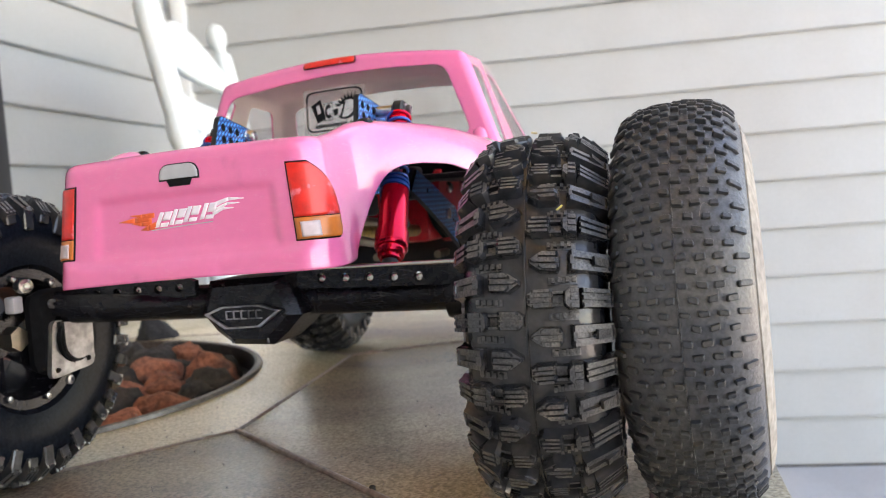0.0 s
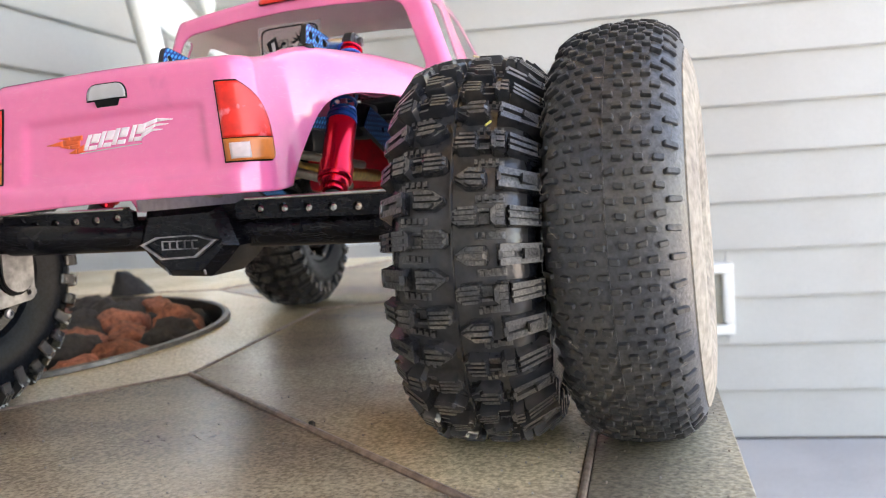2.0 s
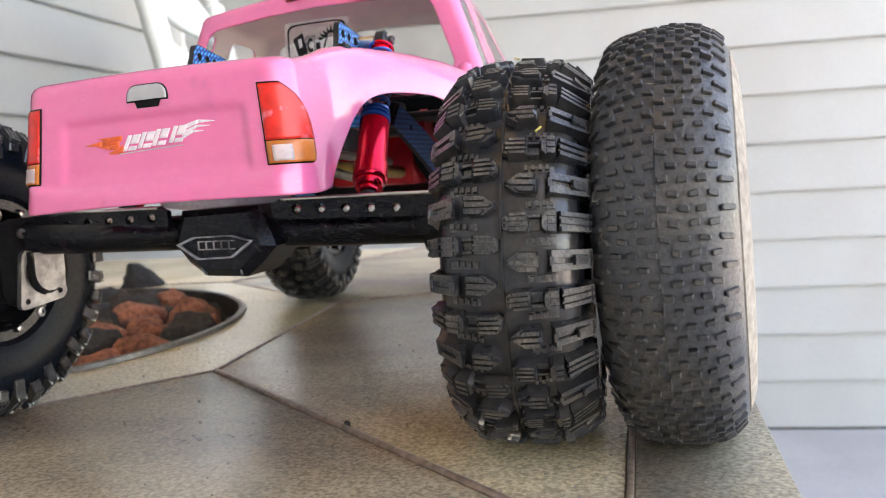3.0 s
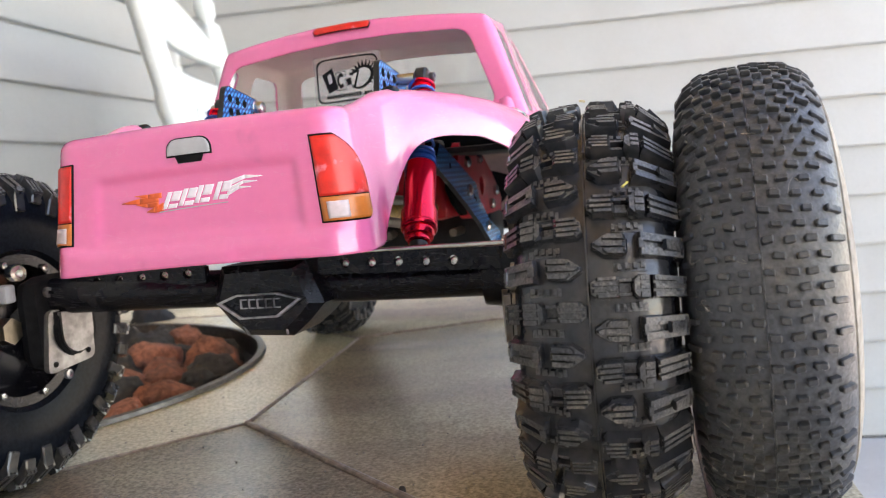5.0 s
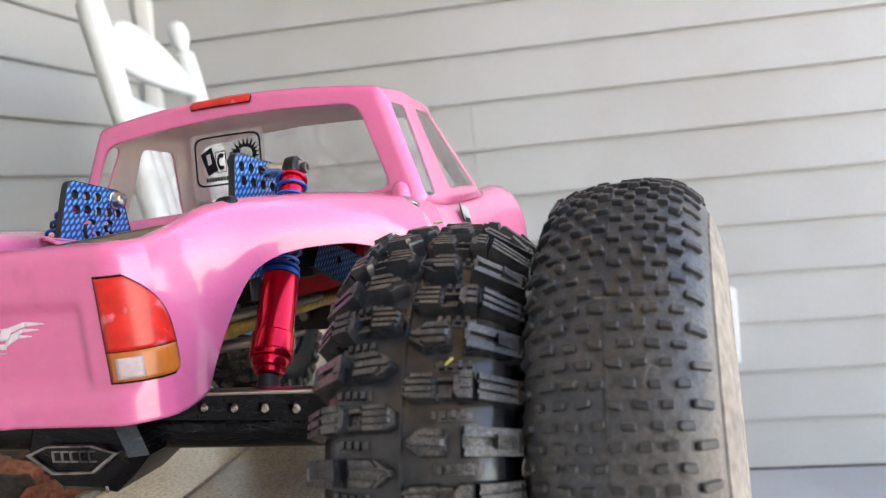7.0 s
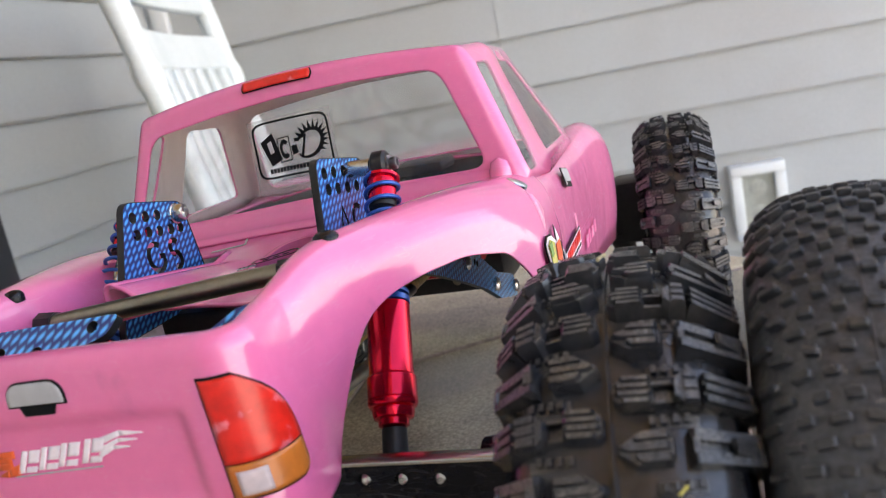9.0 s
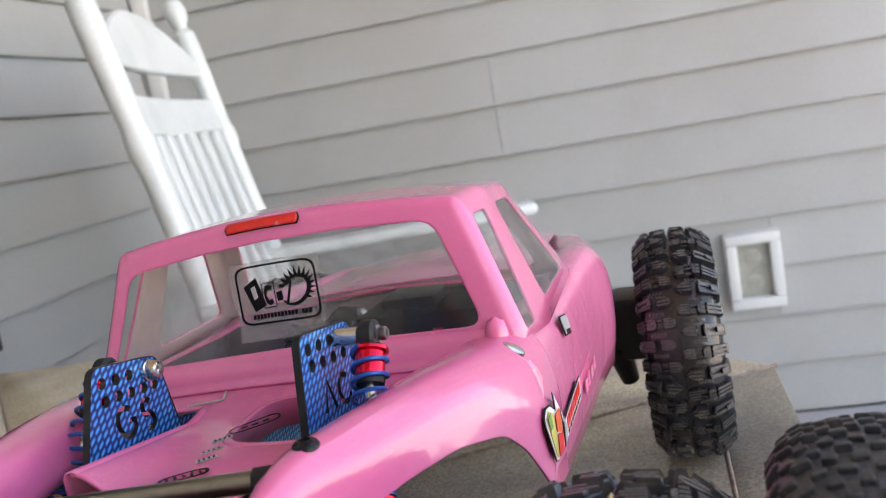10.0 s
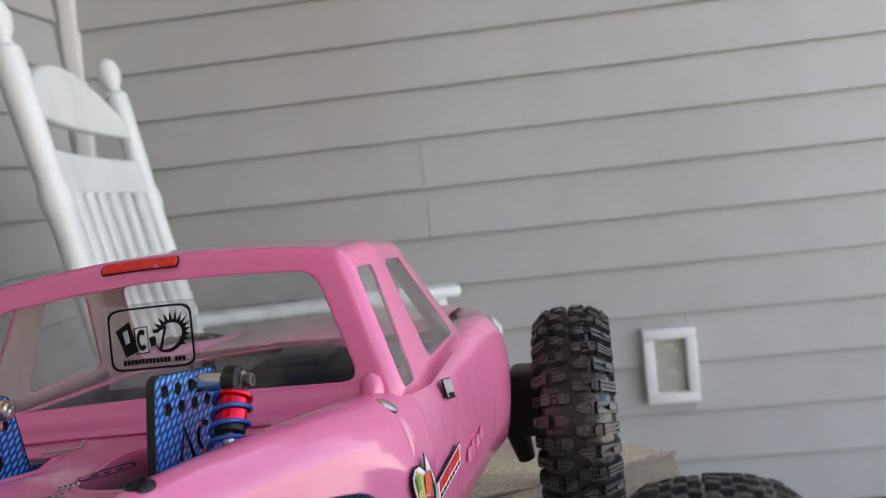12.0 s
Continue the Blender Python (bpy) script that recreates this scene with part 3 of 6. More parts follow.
while k < 160 and len(placed) < 110:
    k += 1
    for attempt in range(60):
        a, rr = rng.uniform(0, 6.283), R * 0.89 * math.sqrt(rng.random())
        x, y = BOWL[0] + rr * math.cos(a), BOWL[1] + rr * math.sin(a)
        if all((x - px) ** 2 + (y - py) ** 2 > 0.0255 ** 2 for px, py in placed):
            placed.append((x, y))
            s = rng.uniform(0.0150, 0.0215)
            dark = rng.random() < 0.30
            rock("lava_rock", (x, y, -0.0225 + rng.uniform(0, 0.003)), (s, s * rng.uniform(0.72, 0.92), s * rng.uniform(0.62, 0.82)), LAVA_DARK if dark else LAVA,
                 "dark grey lava rock in the fire bowl" if dark else "rough rust-red lava rock in the fire bowl", k)
            break
# wedge-shaped rock: steep at one side, a long slope on the other
bm = bmesh.new()
for x, y, z in ((-0.020, -0.008, 0), (-0.004, -0.013, 0), (0.017, -0.006, 0), (0.018, 0.007, 0), (-0.002, 0.013, 0), (-0.019, 0.009, 0), (-0.011, -0.004, 0.0235), (-0.006, 0.006, 0.0225), (0.004, -0.003, 0.0175), (0.013, 0.003, 0.0095), (-0.019, 0.001, 0.0085), (-0.004, -0.011, 0.0095)):
    bm.verts.new((x, y, z))
bmesh.ops.convex_hull(bm, input=bm.verts)
bmesh.ops.subdivide_edges(bm, edges=bm.edges, cuts=3, use_grid_fill=True)
for v in bm.verts:
    v.co *= 1 + 0.10 * noise.noise(v.co * 130) + 0.05 * noise.noise(v.co * 420)
    v.co.z = max(v.co.z, 0.0)
ob = finish("black_rock", bm, BLACK_ROCK, None, 40)
ob.matrix_world = pose(-0.224, 0.333, 0.0001, 0, 0, 8)
tagged(ob, "pointed black lava rock on the far rim of the bowl", "rock")

# ---- the rocking chair ----
CHAIR_AT = Vector((-0.385, 0.945, FLOOR_Z))
chair = thing("rocking_chair", "white painted wooden rocking chair with a slatted back", "chair", pose(CHAIR_AT.x, CHAIR_AT.y, CHAIR_AT.z, 0, 0, 11))
# local: x forwards, y to the chair's left; the back leans to -x
HALF, LEAN = 0.225, 0.18


def back_at(y, zz):
    """A point of the leaning back frame, zz up from the floor."""
    return Vector((0.03 - LEAN * (zz - 0.42), y, zz * 0.982))


def turned(bm, a, b, prof, segs=20):
    m = axis_m(a, b - a)
    L = (b - a).length
    lathe(bm, [(r, t * L) for t, r in prof], m, segs)


for sy in (-1, 1):
    bm = bmesh.new()
    turned(bm, back_at(sy * HALF, 0.10), back_at(sy * HALF, 1.015),
           [(0, 0.015), (0.3, 0.016), (0.34, 0.020), (0.38, 0.016), (0.50, 0.0175), (0.62, 0.0160), (0.70, 0.0160), (0.715, 0.0195), (0.735, 0.0195), (0.75, 0.0160),
            (0.80, 0.0175), (0.90, 0.0190), (0.93, 0.018), (0.938, 0.011), (0.945, 0.011), (0.955, 0.017), (0.975, 0.0200), (0.992, 0.015), (1.0, 0.005)])
    part("back_post", bm, CHAIR, chair)
    bm = bmesh.new()
    a = back_at(sy * HALF, 0.54)
    box(bm, a.x - 0.01, 0.490, sy * HALF - 0.03, sy * HALF + 0.03, 0.519, 0.540, 0.008)
    part("arm", bm, CHAIR, chair)
    bm = bmesh.new()
    turned(bm, Vector((0.45, sy * HALF, 0.06)), Vector((0.45, sy * HALF, 0.519)), [(0, 0.015), (0.3, 0.020), (0.5, 0.015), (0.7, 0.021), (1, 0.014)])
    part("front_leg", bm, CHAIR, chair)
    bm = bmesh.new()
    pts = [(0.04 + 0.40 * math.sin(t), 0.02 + 1.1 * (1 - math.cos(t * 0.55)) * 0.6) for t in np.linspace(-1.45, 1.2, 24)]
    rows = [[Vector((x * 1.05 + 0.15, sy * HALF + dy, z + dz)) for dy, dz in ((-0.014, 0), (0.014, 0), (0.014, 0.04), (-0.014, 0.04))] for x, z in pts]
    grid(bm, rows, close=True)
    part("rocker", bm, CHAIR, chair)


def back_board(z_of_edge_lo, z_of_edge_hi, thick=0.017, n=16):
    """A bowed board between the posts; lower and upper edge heights as functions of the place across."""
    bm = bmesh.new()
    rows = []
    for i in range(n + 1):
        u = -1 + 2 * i / n
        y = u * (HALF - 0.012)
        bow = -0.016 * (1 - u * u)
        lo, hi = back_at(y, z_of_edge_lo(u)), back_at(y, z_of_edge_hi(u))
        o = Vector((bow, 0, 0))
        t = Vector((thick / 2, 0, 0))
        rows.append([lo + o - t, lo + o + t, hi + o + t, hi + o - t])
    vs = grid(bm, rows, close=True)
    bm.faces.new(vs[0])
    bm.faces.new(vs[-1][::-1])
    bmesh.ops.bevel(bm, geom=list(bm.edges), offset=0.003, segments=1, affect="EDGES")
    return bm


part("crest_rail", back_board(lambda u: 0.872, lambda u: 0.895 + 0.072 * (1 - u * u)), CHAIR, chair, "arched crest board")
part("upper_rail", back_board(lambda u: 0.775, lambda u: 0.832), CHAIR, chair)
part("lower_rail", back_board(lambda u: 0.43, lambda u: 0.48), CHAIR, chair)
for k in range(7):
    y = (-1 + 2 * (k + 0.5) / 7) * (HALF - 0.016)
    u = y / HALF
    bm = bmesh.new()
    a, b = back_at(y, 0.475), back_at(y, 0.78)
    o = Vector((-0.016 * (1 - u * u), 0, 0))
    m = basis((a + b) / 2 + o, b - a, (0, 1, 0))
    L = (b - a).length
    box(bm, -0.007, 0.007, -0.0155, 0.0155, -L / 2, L / 2, 0.003, m)
    part("slat", bm, CHAIR, chair)
for k in range(8):
    bm = bmesh.new()
    x = 0.05 + k * 0.054
    box(bm, x, x + 0.042, -HALF + 0.005, HALF - 0.005, 0.405 - 0.004 * k * 0, 0.42, 0.004)
    part("seat_slat", bm, CHAIR, chair)

# ---- the truck ----
TRUCK = pose(0.0515, -0.093, 0.0, 0, 0, -6.3)
truck = thing("model_truck", "pink radio-controlled crawler pickup truck on big black tyres", "toy truck", TRUCK)
INV = TRUCK.inverted()


def lean(p):
    """The shell sits a little lower on its left."""
    x, y, z = p
    return Vector((x, y, z + 0.025 * (x - math.sqrt(x * x + 0.0004) + 0.02)))


# tyres and wheels: the axle runs along the wheel's X
SEAM = -0.0016  # the moulding line lies a little off the middle


def tyre_profile(W, Rc, bead):
    h = W / 2
    return [(-h * 0.70, bead), (-h * 0.88, bead + 0.004), (-h * 0.98, bead + 0.012), (-h, bead + 0.019), (-h * 0.97, Rc - 0.0085), (-h * 0.88, Rc - 0.0045), (-h * 0.7, Rc - 0.0018), (-h * 0.4, Rc - 0.0004), (0, Rc),
            (h * 0.4, Rc - 0.0004), (h * 0.7, Rc - 0.0018), (h * 0.88, Rc - 0.0045), (h * 0.97, Rc - 0.0085), (h, bead + 0.019), (h * 0.98, bead + 0.012), (h * 0.88, bead + 0.004), (h * 0.70, bead)]


TO_X = Matrix(((0, 0, 1, 0), (1, 0, 0, 0), (0, 1, 0, 0), (0, 0, 0, 1)))


def carcass(bm, prof, segs=96):
    lathe(bm, [(r, x) for x, r in prof], TO_X, segs, closed=True)


class Tread:
    """Puts blocks on a tyre's crown: x across, a round it as an angle, h up from it."""

    def __init__(self, prof):
        top = [(x, r) for x, r in prof[4:-4]]
        self.xs, self.rs = [p[0] for p in top], [p[1] for p in top]

    def at(self, x, a, h):
        r = float(np.interp(x, self.xs, self.rs))
        d = 0.0006
        slope = (float(np.interp(x + d, self.xs, self.rs)) - float(np.interp(x - d, self.xs, self.rs))) / (2 * d)
        nrm = math.sqrt(1 + slope * slope)
        rr = r + h / nrm
        return Vector((x - slope * h / nrm, rr * math.sin(a), rr * math.cos(a)))

    def block(self, bm, pts, h, inset_by=0.84, foot=-0.0012):
        """pts: (x, arc in metres at the crown) round the block, then the centre angle is already in arc."""
        R0 = max(self.rs)
        cx, cs = sum(p[0] for p in pts) / len(pts), sum(p[1] for p in pts) / len(pts)
        rings = []
        for f, hh in ((1.06, foot), (1.0, h * 0.82), (inset_by, h)):
            rings.append([bm.verts.new(self.at(cx + (x - cx) * f, (cs + (s - cs) * f) / R0, hh)) for x, s in pts])
        n = len(pts)
        for p, q in zip(rings, rings[1:]):
            for i in range(n):
                bm.faces.new((p[i], p[(i + 1) % n], q[(i + 1) % n], q[i]))
        bm.faces.new(rings[-1]).material_index = 1


def knobby_tyre(W=0.048, R=0.0645, rows=36, seed=1):
    """Off-road tyre: short lugs bridged to split shoulder blocks take turns with long arrow lugs and grooved shoulder blocks."""
    rg = random.Random(seed)
    Rc = R - 0.0044
    prof = tyre_profile(W, Rc, 0.0285)
    bm = bmesh.new()
    carcass(bm, prof)
    for f in bm.faces:
        c = f.calc_center_median()
        f.material_index = 1 if math.hypot(c.y, c.z) < Rc - 0.006 else 0
    lathe(bm, [(Rc - 0.001, SEAM - 0.0007), (Rc + 0.0010, SEAM - 0.0003), (Rc + 0.0011, SEAM + 0.0002), (Rc - 0.001, SEAM + 0.0008)], TO_X, 96, closed=True)
    tyre_bm, bm = bm, bmesh.new()
    td = Tread(prof)
    pitch = 2 * math.pi * Rc / rows

    def put(side, pts, h, top=0.86, foot=-0.0012):
        td.block(bm, [(SEAM + side * x, q) for x, q in pts], h, top, foot)

    def quad(side, x0, x1, q0, q1, h, top=0.86, foot=-0.0012, skew=0.0):
        put(side, ((x0, q0), (x1, q0 + skew), (x1, q1 + skew), (x0, q1)), h, top, foot)

    for side in (-1, 1):
        for i in range(rows):
            s0 = (i + (0.37 if side > 0 else 0.81)) * pitch + rg.uniform(-0.0005, 0.0005)
            short = (i % 2 == 0) == (side > 0)
            sk = rg.uniform(-0.0003, 0.0003)
            end = W / 2 - SEAM * side - 0.0014
            if short:
                # short blunt lug, four fins
                x0, x1, w = 0.0008 + rg.uniform(-0.0003, 0.0003), 0.0085, 0.0026
                put(side, ((x0, s0 - w * 0.55), (x0 + 0.0016, s0 - w), (x1, s0 - w + sk), (x1, s0 + w + sk), (x0 + 0.0016, s0 + w), (x0, s0 + w * 0.55)), 0.0034, 0.93)
                for k, ds in enumerate((-0.0020, -0.0007, 0.0007, 0.0020)):
                    quad(side, x0 + 0.0004 + (0.0010 if k in (0, 3) else 0), x1 - 0.0003, s0 + ds - 0.00045, s0 + ds + 0.00045, 0.0044, 0.82, 0.002, sk)
                # two thin walls bridge to the shoulder
                for ds in (-0.0017, 0.0017):
                    quad(side, x1 - 0.0003, 0.0120, s0 + ds - 0.00045, s0 + ds + 0.00045, 0.0026, 0.8)
                quad(side, x1, 0.0118, s0 - 0.0012, s0 + 0.0012, 0.0010, 0.9)
                xs, xm, hs = 0.0118, 0.0164, 0.0029
                put(side, ((xs, s0 - hs * 0.55), (xs + 0.0014, s0 - hs), (xm, s0 - hs), (xm, s0 + hs), (xs + 0.0014, s0 + hs), (xs, s0 + hs * 0.55)), 0.0044, 0.90)
                quad(side, xm + 0.0005, end, s0 - hs, s0 + hs, 0.0036, 0.92)
                for ds in (-0.0020, 0.0, 0.0020):
                    quad(side, xm + 0.0007, end - 0.0002, s0 + ds - 0.0007, s0 + ds + 0.0007, 0.0044, 0.84, 0.002)
                    quad(side, xs + 0.0016, xm - 0.0003, s0 + ds - 0.0007, s0 + ds + 0.0007, 0.0050, 0.84, 0.003)
            else:
                # long arrow lug: three fins that run to a point at the middle
                x0, x1, w = 0.0014 + rg.uniform(-0.0003, 0.0003), 0.0112, 0.0027
                put(side, ((x0, s0 - 0.0006), (x0 + 0.0034, s0 - w), (x1 - 0.0008, s0 - w + sk), (x1, s0 - w * 0.5 + sk), (x1, s0 + w * 0.5 + sk), (x1 - 0.0008, s0 + w + sk), (x0 + 0.0034, s0 + w), (x0, s0 + 0.0006)), 0.0034, 0.93)
                for ds, a in ((-0.0018, x0 + 0.0030), (0.0, x0 + 0.0005), (0.0018, x0 + 0.0030)):
                    put(side, ((a, s0 + ds * 0.75 - 0.0003), (a + 0.0012, s0 + ds - 0.00068), (x1 - 0.0005, s0 + ds - 0.00068 + sk), (x1 - 0.0005, s0 + ds + 0.00068 + sk), (a + 0.0012, s0 + ds + 0.00068), (a, s0 + ds * 0.75 + 0.0003)), 0.0046, 0.85, 0.002)
                # grooved shoulder block
                xs, hs = 0.0136, 0.0030
                quad(side, xs, end, s0 - hs, s0 + hs, 0.0034, 0.92)
                for ds in (-0.0018, 0.0018):
                    quad(side, xs + 0.0003, end - 0.0003, s0 + ds - 0.0011, s0 + ds + 0.0011, 0.0043, 0.88, 0.002)
                quad(side, xs + 0.0003, xs + 0.0016, s0 - 0.0014, s0 + 0.0014, 0.0043, 0.88, 0.002)
                quad(side, xs + 0.0062, end - 0.0003, s0 - 0.0014, s0 + 0.0014, 0.0043, 0.88, 0.002)
            # low ladder between the rows
            sm = s0 + pitch / 2
            for k in range(4):
                xa = 0.0072 + 0.0021 * k + 0.0012 * short
                quad(side, xa, xa + 0.0012, sm - 0.00085 + 0.0002 * k, sm + 0.00085 + 0.0002 * k, 0.0016 - 0.0002 * k, 0.88)
            quad(side, 0.0072, 0.0165, sm - 0.0011, sm + 0.0011, 0.0004, 0.95)
            # lug on the wall below the shoulder
            ang = s0 / Rc
            r1, r0 = Rc - 0.0030, Rc - (0.0095 if short else 0.0130)
            xo = W / 2 + 0.0014
            box(bm, min(side * (W / 2 - 0.002), side * xo), max(side * (W / 2 - 0.002), side * xo), -0.0026, 0.0026, r0, r1, 0.0006, Matrix.Rotation(-ang, 4, "X"), 1)
    return tyre_bm, bm


def pin_tyre(W=0.0402, R=0.0700, rows=108):
    """Tyre with staggered rows of small oblong pins, larger along both edges."""
    Rc = R - 0.0016
    h = W / 2
    q = 0.0020
    prof = [(-h * 0.72, 0.031), (-h * 0.98 - q * 0.3, 0.036), (-h - q, 0.044), (-h - q * 0.75, 0.052), (-h * 0.96, Rc - 0.0085), (-h * 0.82, Rc - 0.0042), (-h * 0.62, Rc - 0.0016), (-h * 0.32, Rc - 0.0004), (0, Rc),
            (h * 0.32, Rc - 0.0004), (h * 0.62, Rc - 0.0016), (h * 0.82, Rc - 0.0042), (h * 0.96, Rc - 0.0085), (h + q * 0.75, 0.052), (h + q, 0.044), (h * 0.98 + q * 0.3, 0.036), (h * 0.72, 0.031)]
    bm = bmesh.new()
    carcass(bm, prof, 112)
    lathe(bm, [(Rc - 0.001, -0.0016), (Rc + 0.0003, -0.0013), (Rc + 0.0003, -0.0010), (Rc - 0.001, -0.0007)], TO_X, 96, closed=True)
    tyre_bm, bm = bm, bmesh.new()
    td = Tread(prof)
    rg = random.Random(3)
    places = (-0.0142, -0.0093, -0.0042, 0.0017, 0.0068, 0.0116, 0.0174)
    for i in range(rows):
        s0 = 2 * math.pi * Rc * (i + 0.35) / rows
        for x in places:
            edge = x > 0.015
            x = (x if i % 2 == 0 else -x) - 0.0012
            a, b = 0.00142 + rg.uniform(-0.0002, 0.0002), 0.00084 + rg.uniform(-0.00012, 0.00012)
            if edge:
                a, b = 0.0017, 0.0009
            dx, ds = rg.uniform(-0.00025, 0.00025), rg.uniform(-0.0002, 0.0002)
            tilt = rg.uniform(-0.0003, 0.0003)
            shape = [(x + dx + a * u, s0 + ds + b * v + tilt * u) for u, v in ((-1, -0.6), (-0.8, -1), (0.8, -1), (1, -0.6), (1, 0.6), (0.8, 1), (-0.8, 1), (-1, 0.6))]
            td.block(bm, shape, (0.0013 if edge else 0.0016) + rg.uniform(-0.0005, 0.0002), 0.78, -0.0006)
    return tyre_bm, bm


def wheel_rim(W=0.044, r=0.0295):
    """Black bead-lock rim with spokes; +X is its outer face."""
    h = W / 2
    bm = bmesh.new()
    lathe(bm, [(r + 0.001, -h * 0.80), (r + 0.0018, -h * 0.74), (r - 0.0005, -h * 0.64), (r - 0.004, -h * 0.3), (r - 0.004, h * 0.45), (r - 0.0005, h * 0.64), (r + 0.0018, h * 0.74), (r + 0.001, h * 0.84),
               (r - 0.003, h * 0.84), (r - 0.0055, h * 0.6), (r - 0.0062, 0), (r - 0.0062, -h * 0.3), (r - 0.003, -h * 0.78)], TO_X, 64, closed=True)
    return bm


SPOKE_MESH = []


def spokes(w, r=0.0295):
    """Six spokes and the hub inside a rim."""
    bm = bmesh.new()
    lathe(bm, [(0.0085, 0.0), (0.0085, 0.010), (0.0065, 0.012), (0.0, 0.012)], TO_X, 32)
    part("hub", bm, BLACK, w)
    for k in range(6):
        if not SPOKE_MESH:
            bm = bmesh.new()
            box(bm, 0.002, 0.008, -0.004, 0.004, 0.006, r - 0.005, 0.001)
            ob = part("spoke", bm, BLACK, w)
            SPOKE_MESH.append(ob.data)
        else:
            ob = new("spoke", SPOKE_MESH[0])
            ob.parent = w
        ob.matrix_local = Matrix.Rotation(k * math.pi / 3, 4, "X")


def bolts(count, radius, x, d=1):
    bm = bmesh.new()
    for k in range(count):
        a = 2 * math.pi * (k + 0.3) / count
        lathe(bm, [(0.0014, 0.0), (0.0014, 0.0012), (0.0006, 0.0014), (0.0006, 0.0006), (0.0, 0.0006)], axis_m((x, radius * math.sin(a), radius * math.cos(a)), (d, 0, 0)), 10)
    return bm


TYRE_MESH = []


def wheel(at, yaw, side, spin, camber=0.0, grow=1.0, wide=0.92):
    """A wheel of the truck: rim, tyre, tread, hub and bead bolts. side: +1 right, -1 left."""
    w = part("wheel", wheel_rim(), BLACK, truck, "black bead-lock rim")
    p = INV @ Vector(at)
    w.matrix_local = pose(p.x, p.y, p.z, 0, camber, yaw + 6.3 + (180 if side < 0 else 0))
    if not TYRE_MESH:
        a, c = knobby_tyre()
        t = part("tyre", a, [RUBBER, SIDEWALL], w, "chunky black off-road tyre", smooth=30)
        u = part("tread", c, [RUBBER, LUG_TOP], w, "ribbed rubber lugs", smooth=30)
        TYRE_MESH.extend((t.data, u.data))
    else:
        t, u = new("tyre", TYRE_MESH[0]), new("tread", TYRE_MESH[1])
        t.parent = u.parent = w
        tagged(t, "chunky black off-road tyre")
        tagged(u, "ribbed rubber lugs")
    tagged(u, kind="stuff")
    t.matrix_local = u.matrix_local = Matrix.Rotation(radians(spin), 4, "X") @ Matrix.Diagonal((wide, grow, grow, 1))
    spokes(w)
    part("bead_bolts", bolts(8, 0.0275, -0.0178, -1), STEEL, w)
    bm = bmesh.new()
    lathe(bm, [(0.005, 0.010), (0.005, 0.016), (0.003, 0.018), (0.0, 0.018)], TO_X, 6)
    part("hub_nut", bm, STEEL, w)
    return w


wheel((0.1706, -0.1010, 0.0656), -2.5, 1, 0, 0.0, 1.025)
wheel((-0.0744, -0.0740, 0.0642), -9.0, -1, 9)
wheel((0.2076, 0.2110, 0.0636), -4.0, 1, 2, 0.0, 0.985, 0.81)
wheel((-0.0200, 0.2300, 0.0642), -3.0, -1, 7)


# shell: the tail, wrapped round its corners
TAIL_Z0, TAIL_Z1 = 0.0905, 0.1335
FLAT_R, FLAT_L, CORNER = 0.0425, 0.0485, 0.0100
LEFT_MORE = FLAT_L - FLAT_R


def tail_point(d, z):
    """d: distance along the plan line from the middle; z: height."""
    flat = FLAT_R if d >= 0 else FLAT_L
    s, a = (1 if d >= 0 else -1), abs(d)
    arc = CORNER * math.pi / 2
    if a < flat:
        x, y = a, -0.036
    elif a < flat + arc:
        t = (a - flat) / CORNER
        x, y = flat + CORNER * math.sin(t), -0.036 + CORNER * (1 - math.cos(t))
    else:
        x, y = flat + CORNER, -0.036 + CORNER + (a - flat - arc)
    f = (z - TAIL_Z0) / 0.044
    x *= 1.03 - 0.10 * f
    y += 0.0015 * f - 0.0010 * (1 - (a / 0.06) ** 2)
    # the step above the lower lip, the raised middle of the lip and the pressed panel
    soft = lambda q, w: 1 / (1 + math.exp(max(-40.0, min(40.0, -q / w))))
    line = 0.0968 + 0.010 * (a / 0.06) ** 6
    y -= 0.0021 * soft(line - z, 0.00055) * soft(flat + 0.004 - a, 0.0015)
    y -= 0.0009 * soft(0.0945 - z, 0.0004) * soft(0.0155 - abs(d + 0.004), 0.0007)
    y += 0.0013 * soft(0.0350 + (0.003 if d < 0 else 0.0) - a, 0.0007) * soft(z - 0.1000, 0.0008) * soft(0.1206 - z, 0.0007)
    return Vector((s * x, y, z))


def patch(corners, off, n=10):
    """A thin decal on the tail: corners in (distance along, height), lifted by off; the corner order is round the patch."""
    bm = bmesh.new()
    a, b, c, d = [Vector(q) for q in corners]
    rows = []
    for i in range(n + 1):
        row = []
        for j in range(n + 1):
            q = a.lerp(b, j / n).lerp(d.lerp(c, j / n), i / n)
            p, pd, pz = tail_point(q.x, q.y), tail_point(q.x + 0.0004, q.y), tail_point(q.x, q.y + 0.0004)
            nrm = (pd - p).cross(pz - p).normalized()
            row.append(lean(p + nrm * off))
        rows.append(row)
    grid(bm, rows)
    return bm


def patch_rows(left, right, z0, z1, off, s=1, n=18, m=14):
    """A decal on the tail between two edges given by height."""
    bm = bmesh.new()
    rows = []
    for i in range(n + 1):
        z = z0 + (z1 - z0) * i / n
        a, b = left(z), right(z)
        row = []
        for j in range(m + 1):
            d = s * (a + (b - a) * j / m + (LEFT_MORE if s < 0 else 0))
            p, pd, pz = tail_point(d, z), tail_point(d + 0.0004, z), tail_point(d, z + 0.0004)
            row.append(lean(p + (pd - p).cross(pz - p).normalized() * off))
        rows.append(row)
    grid(bm, rows)
    return bm


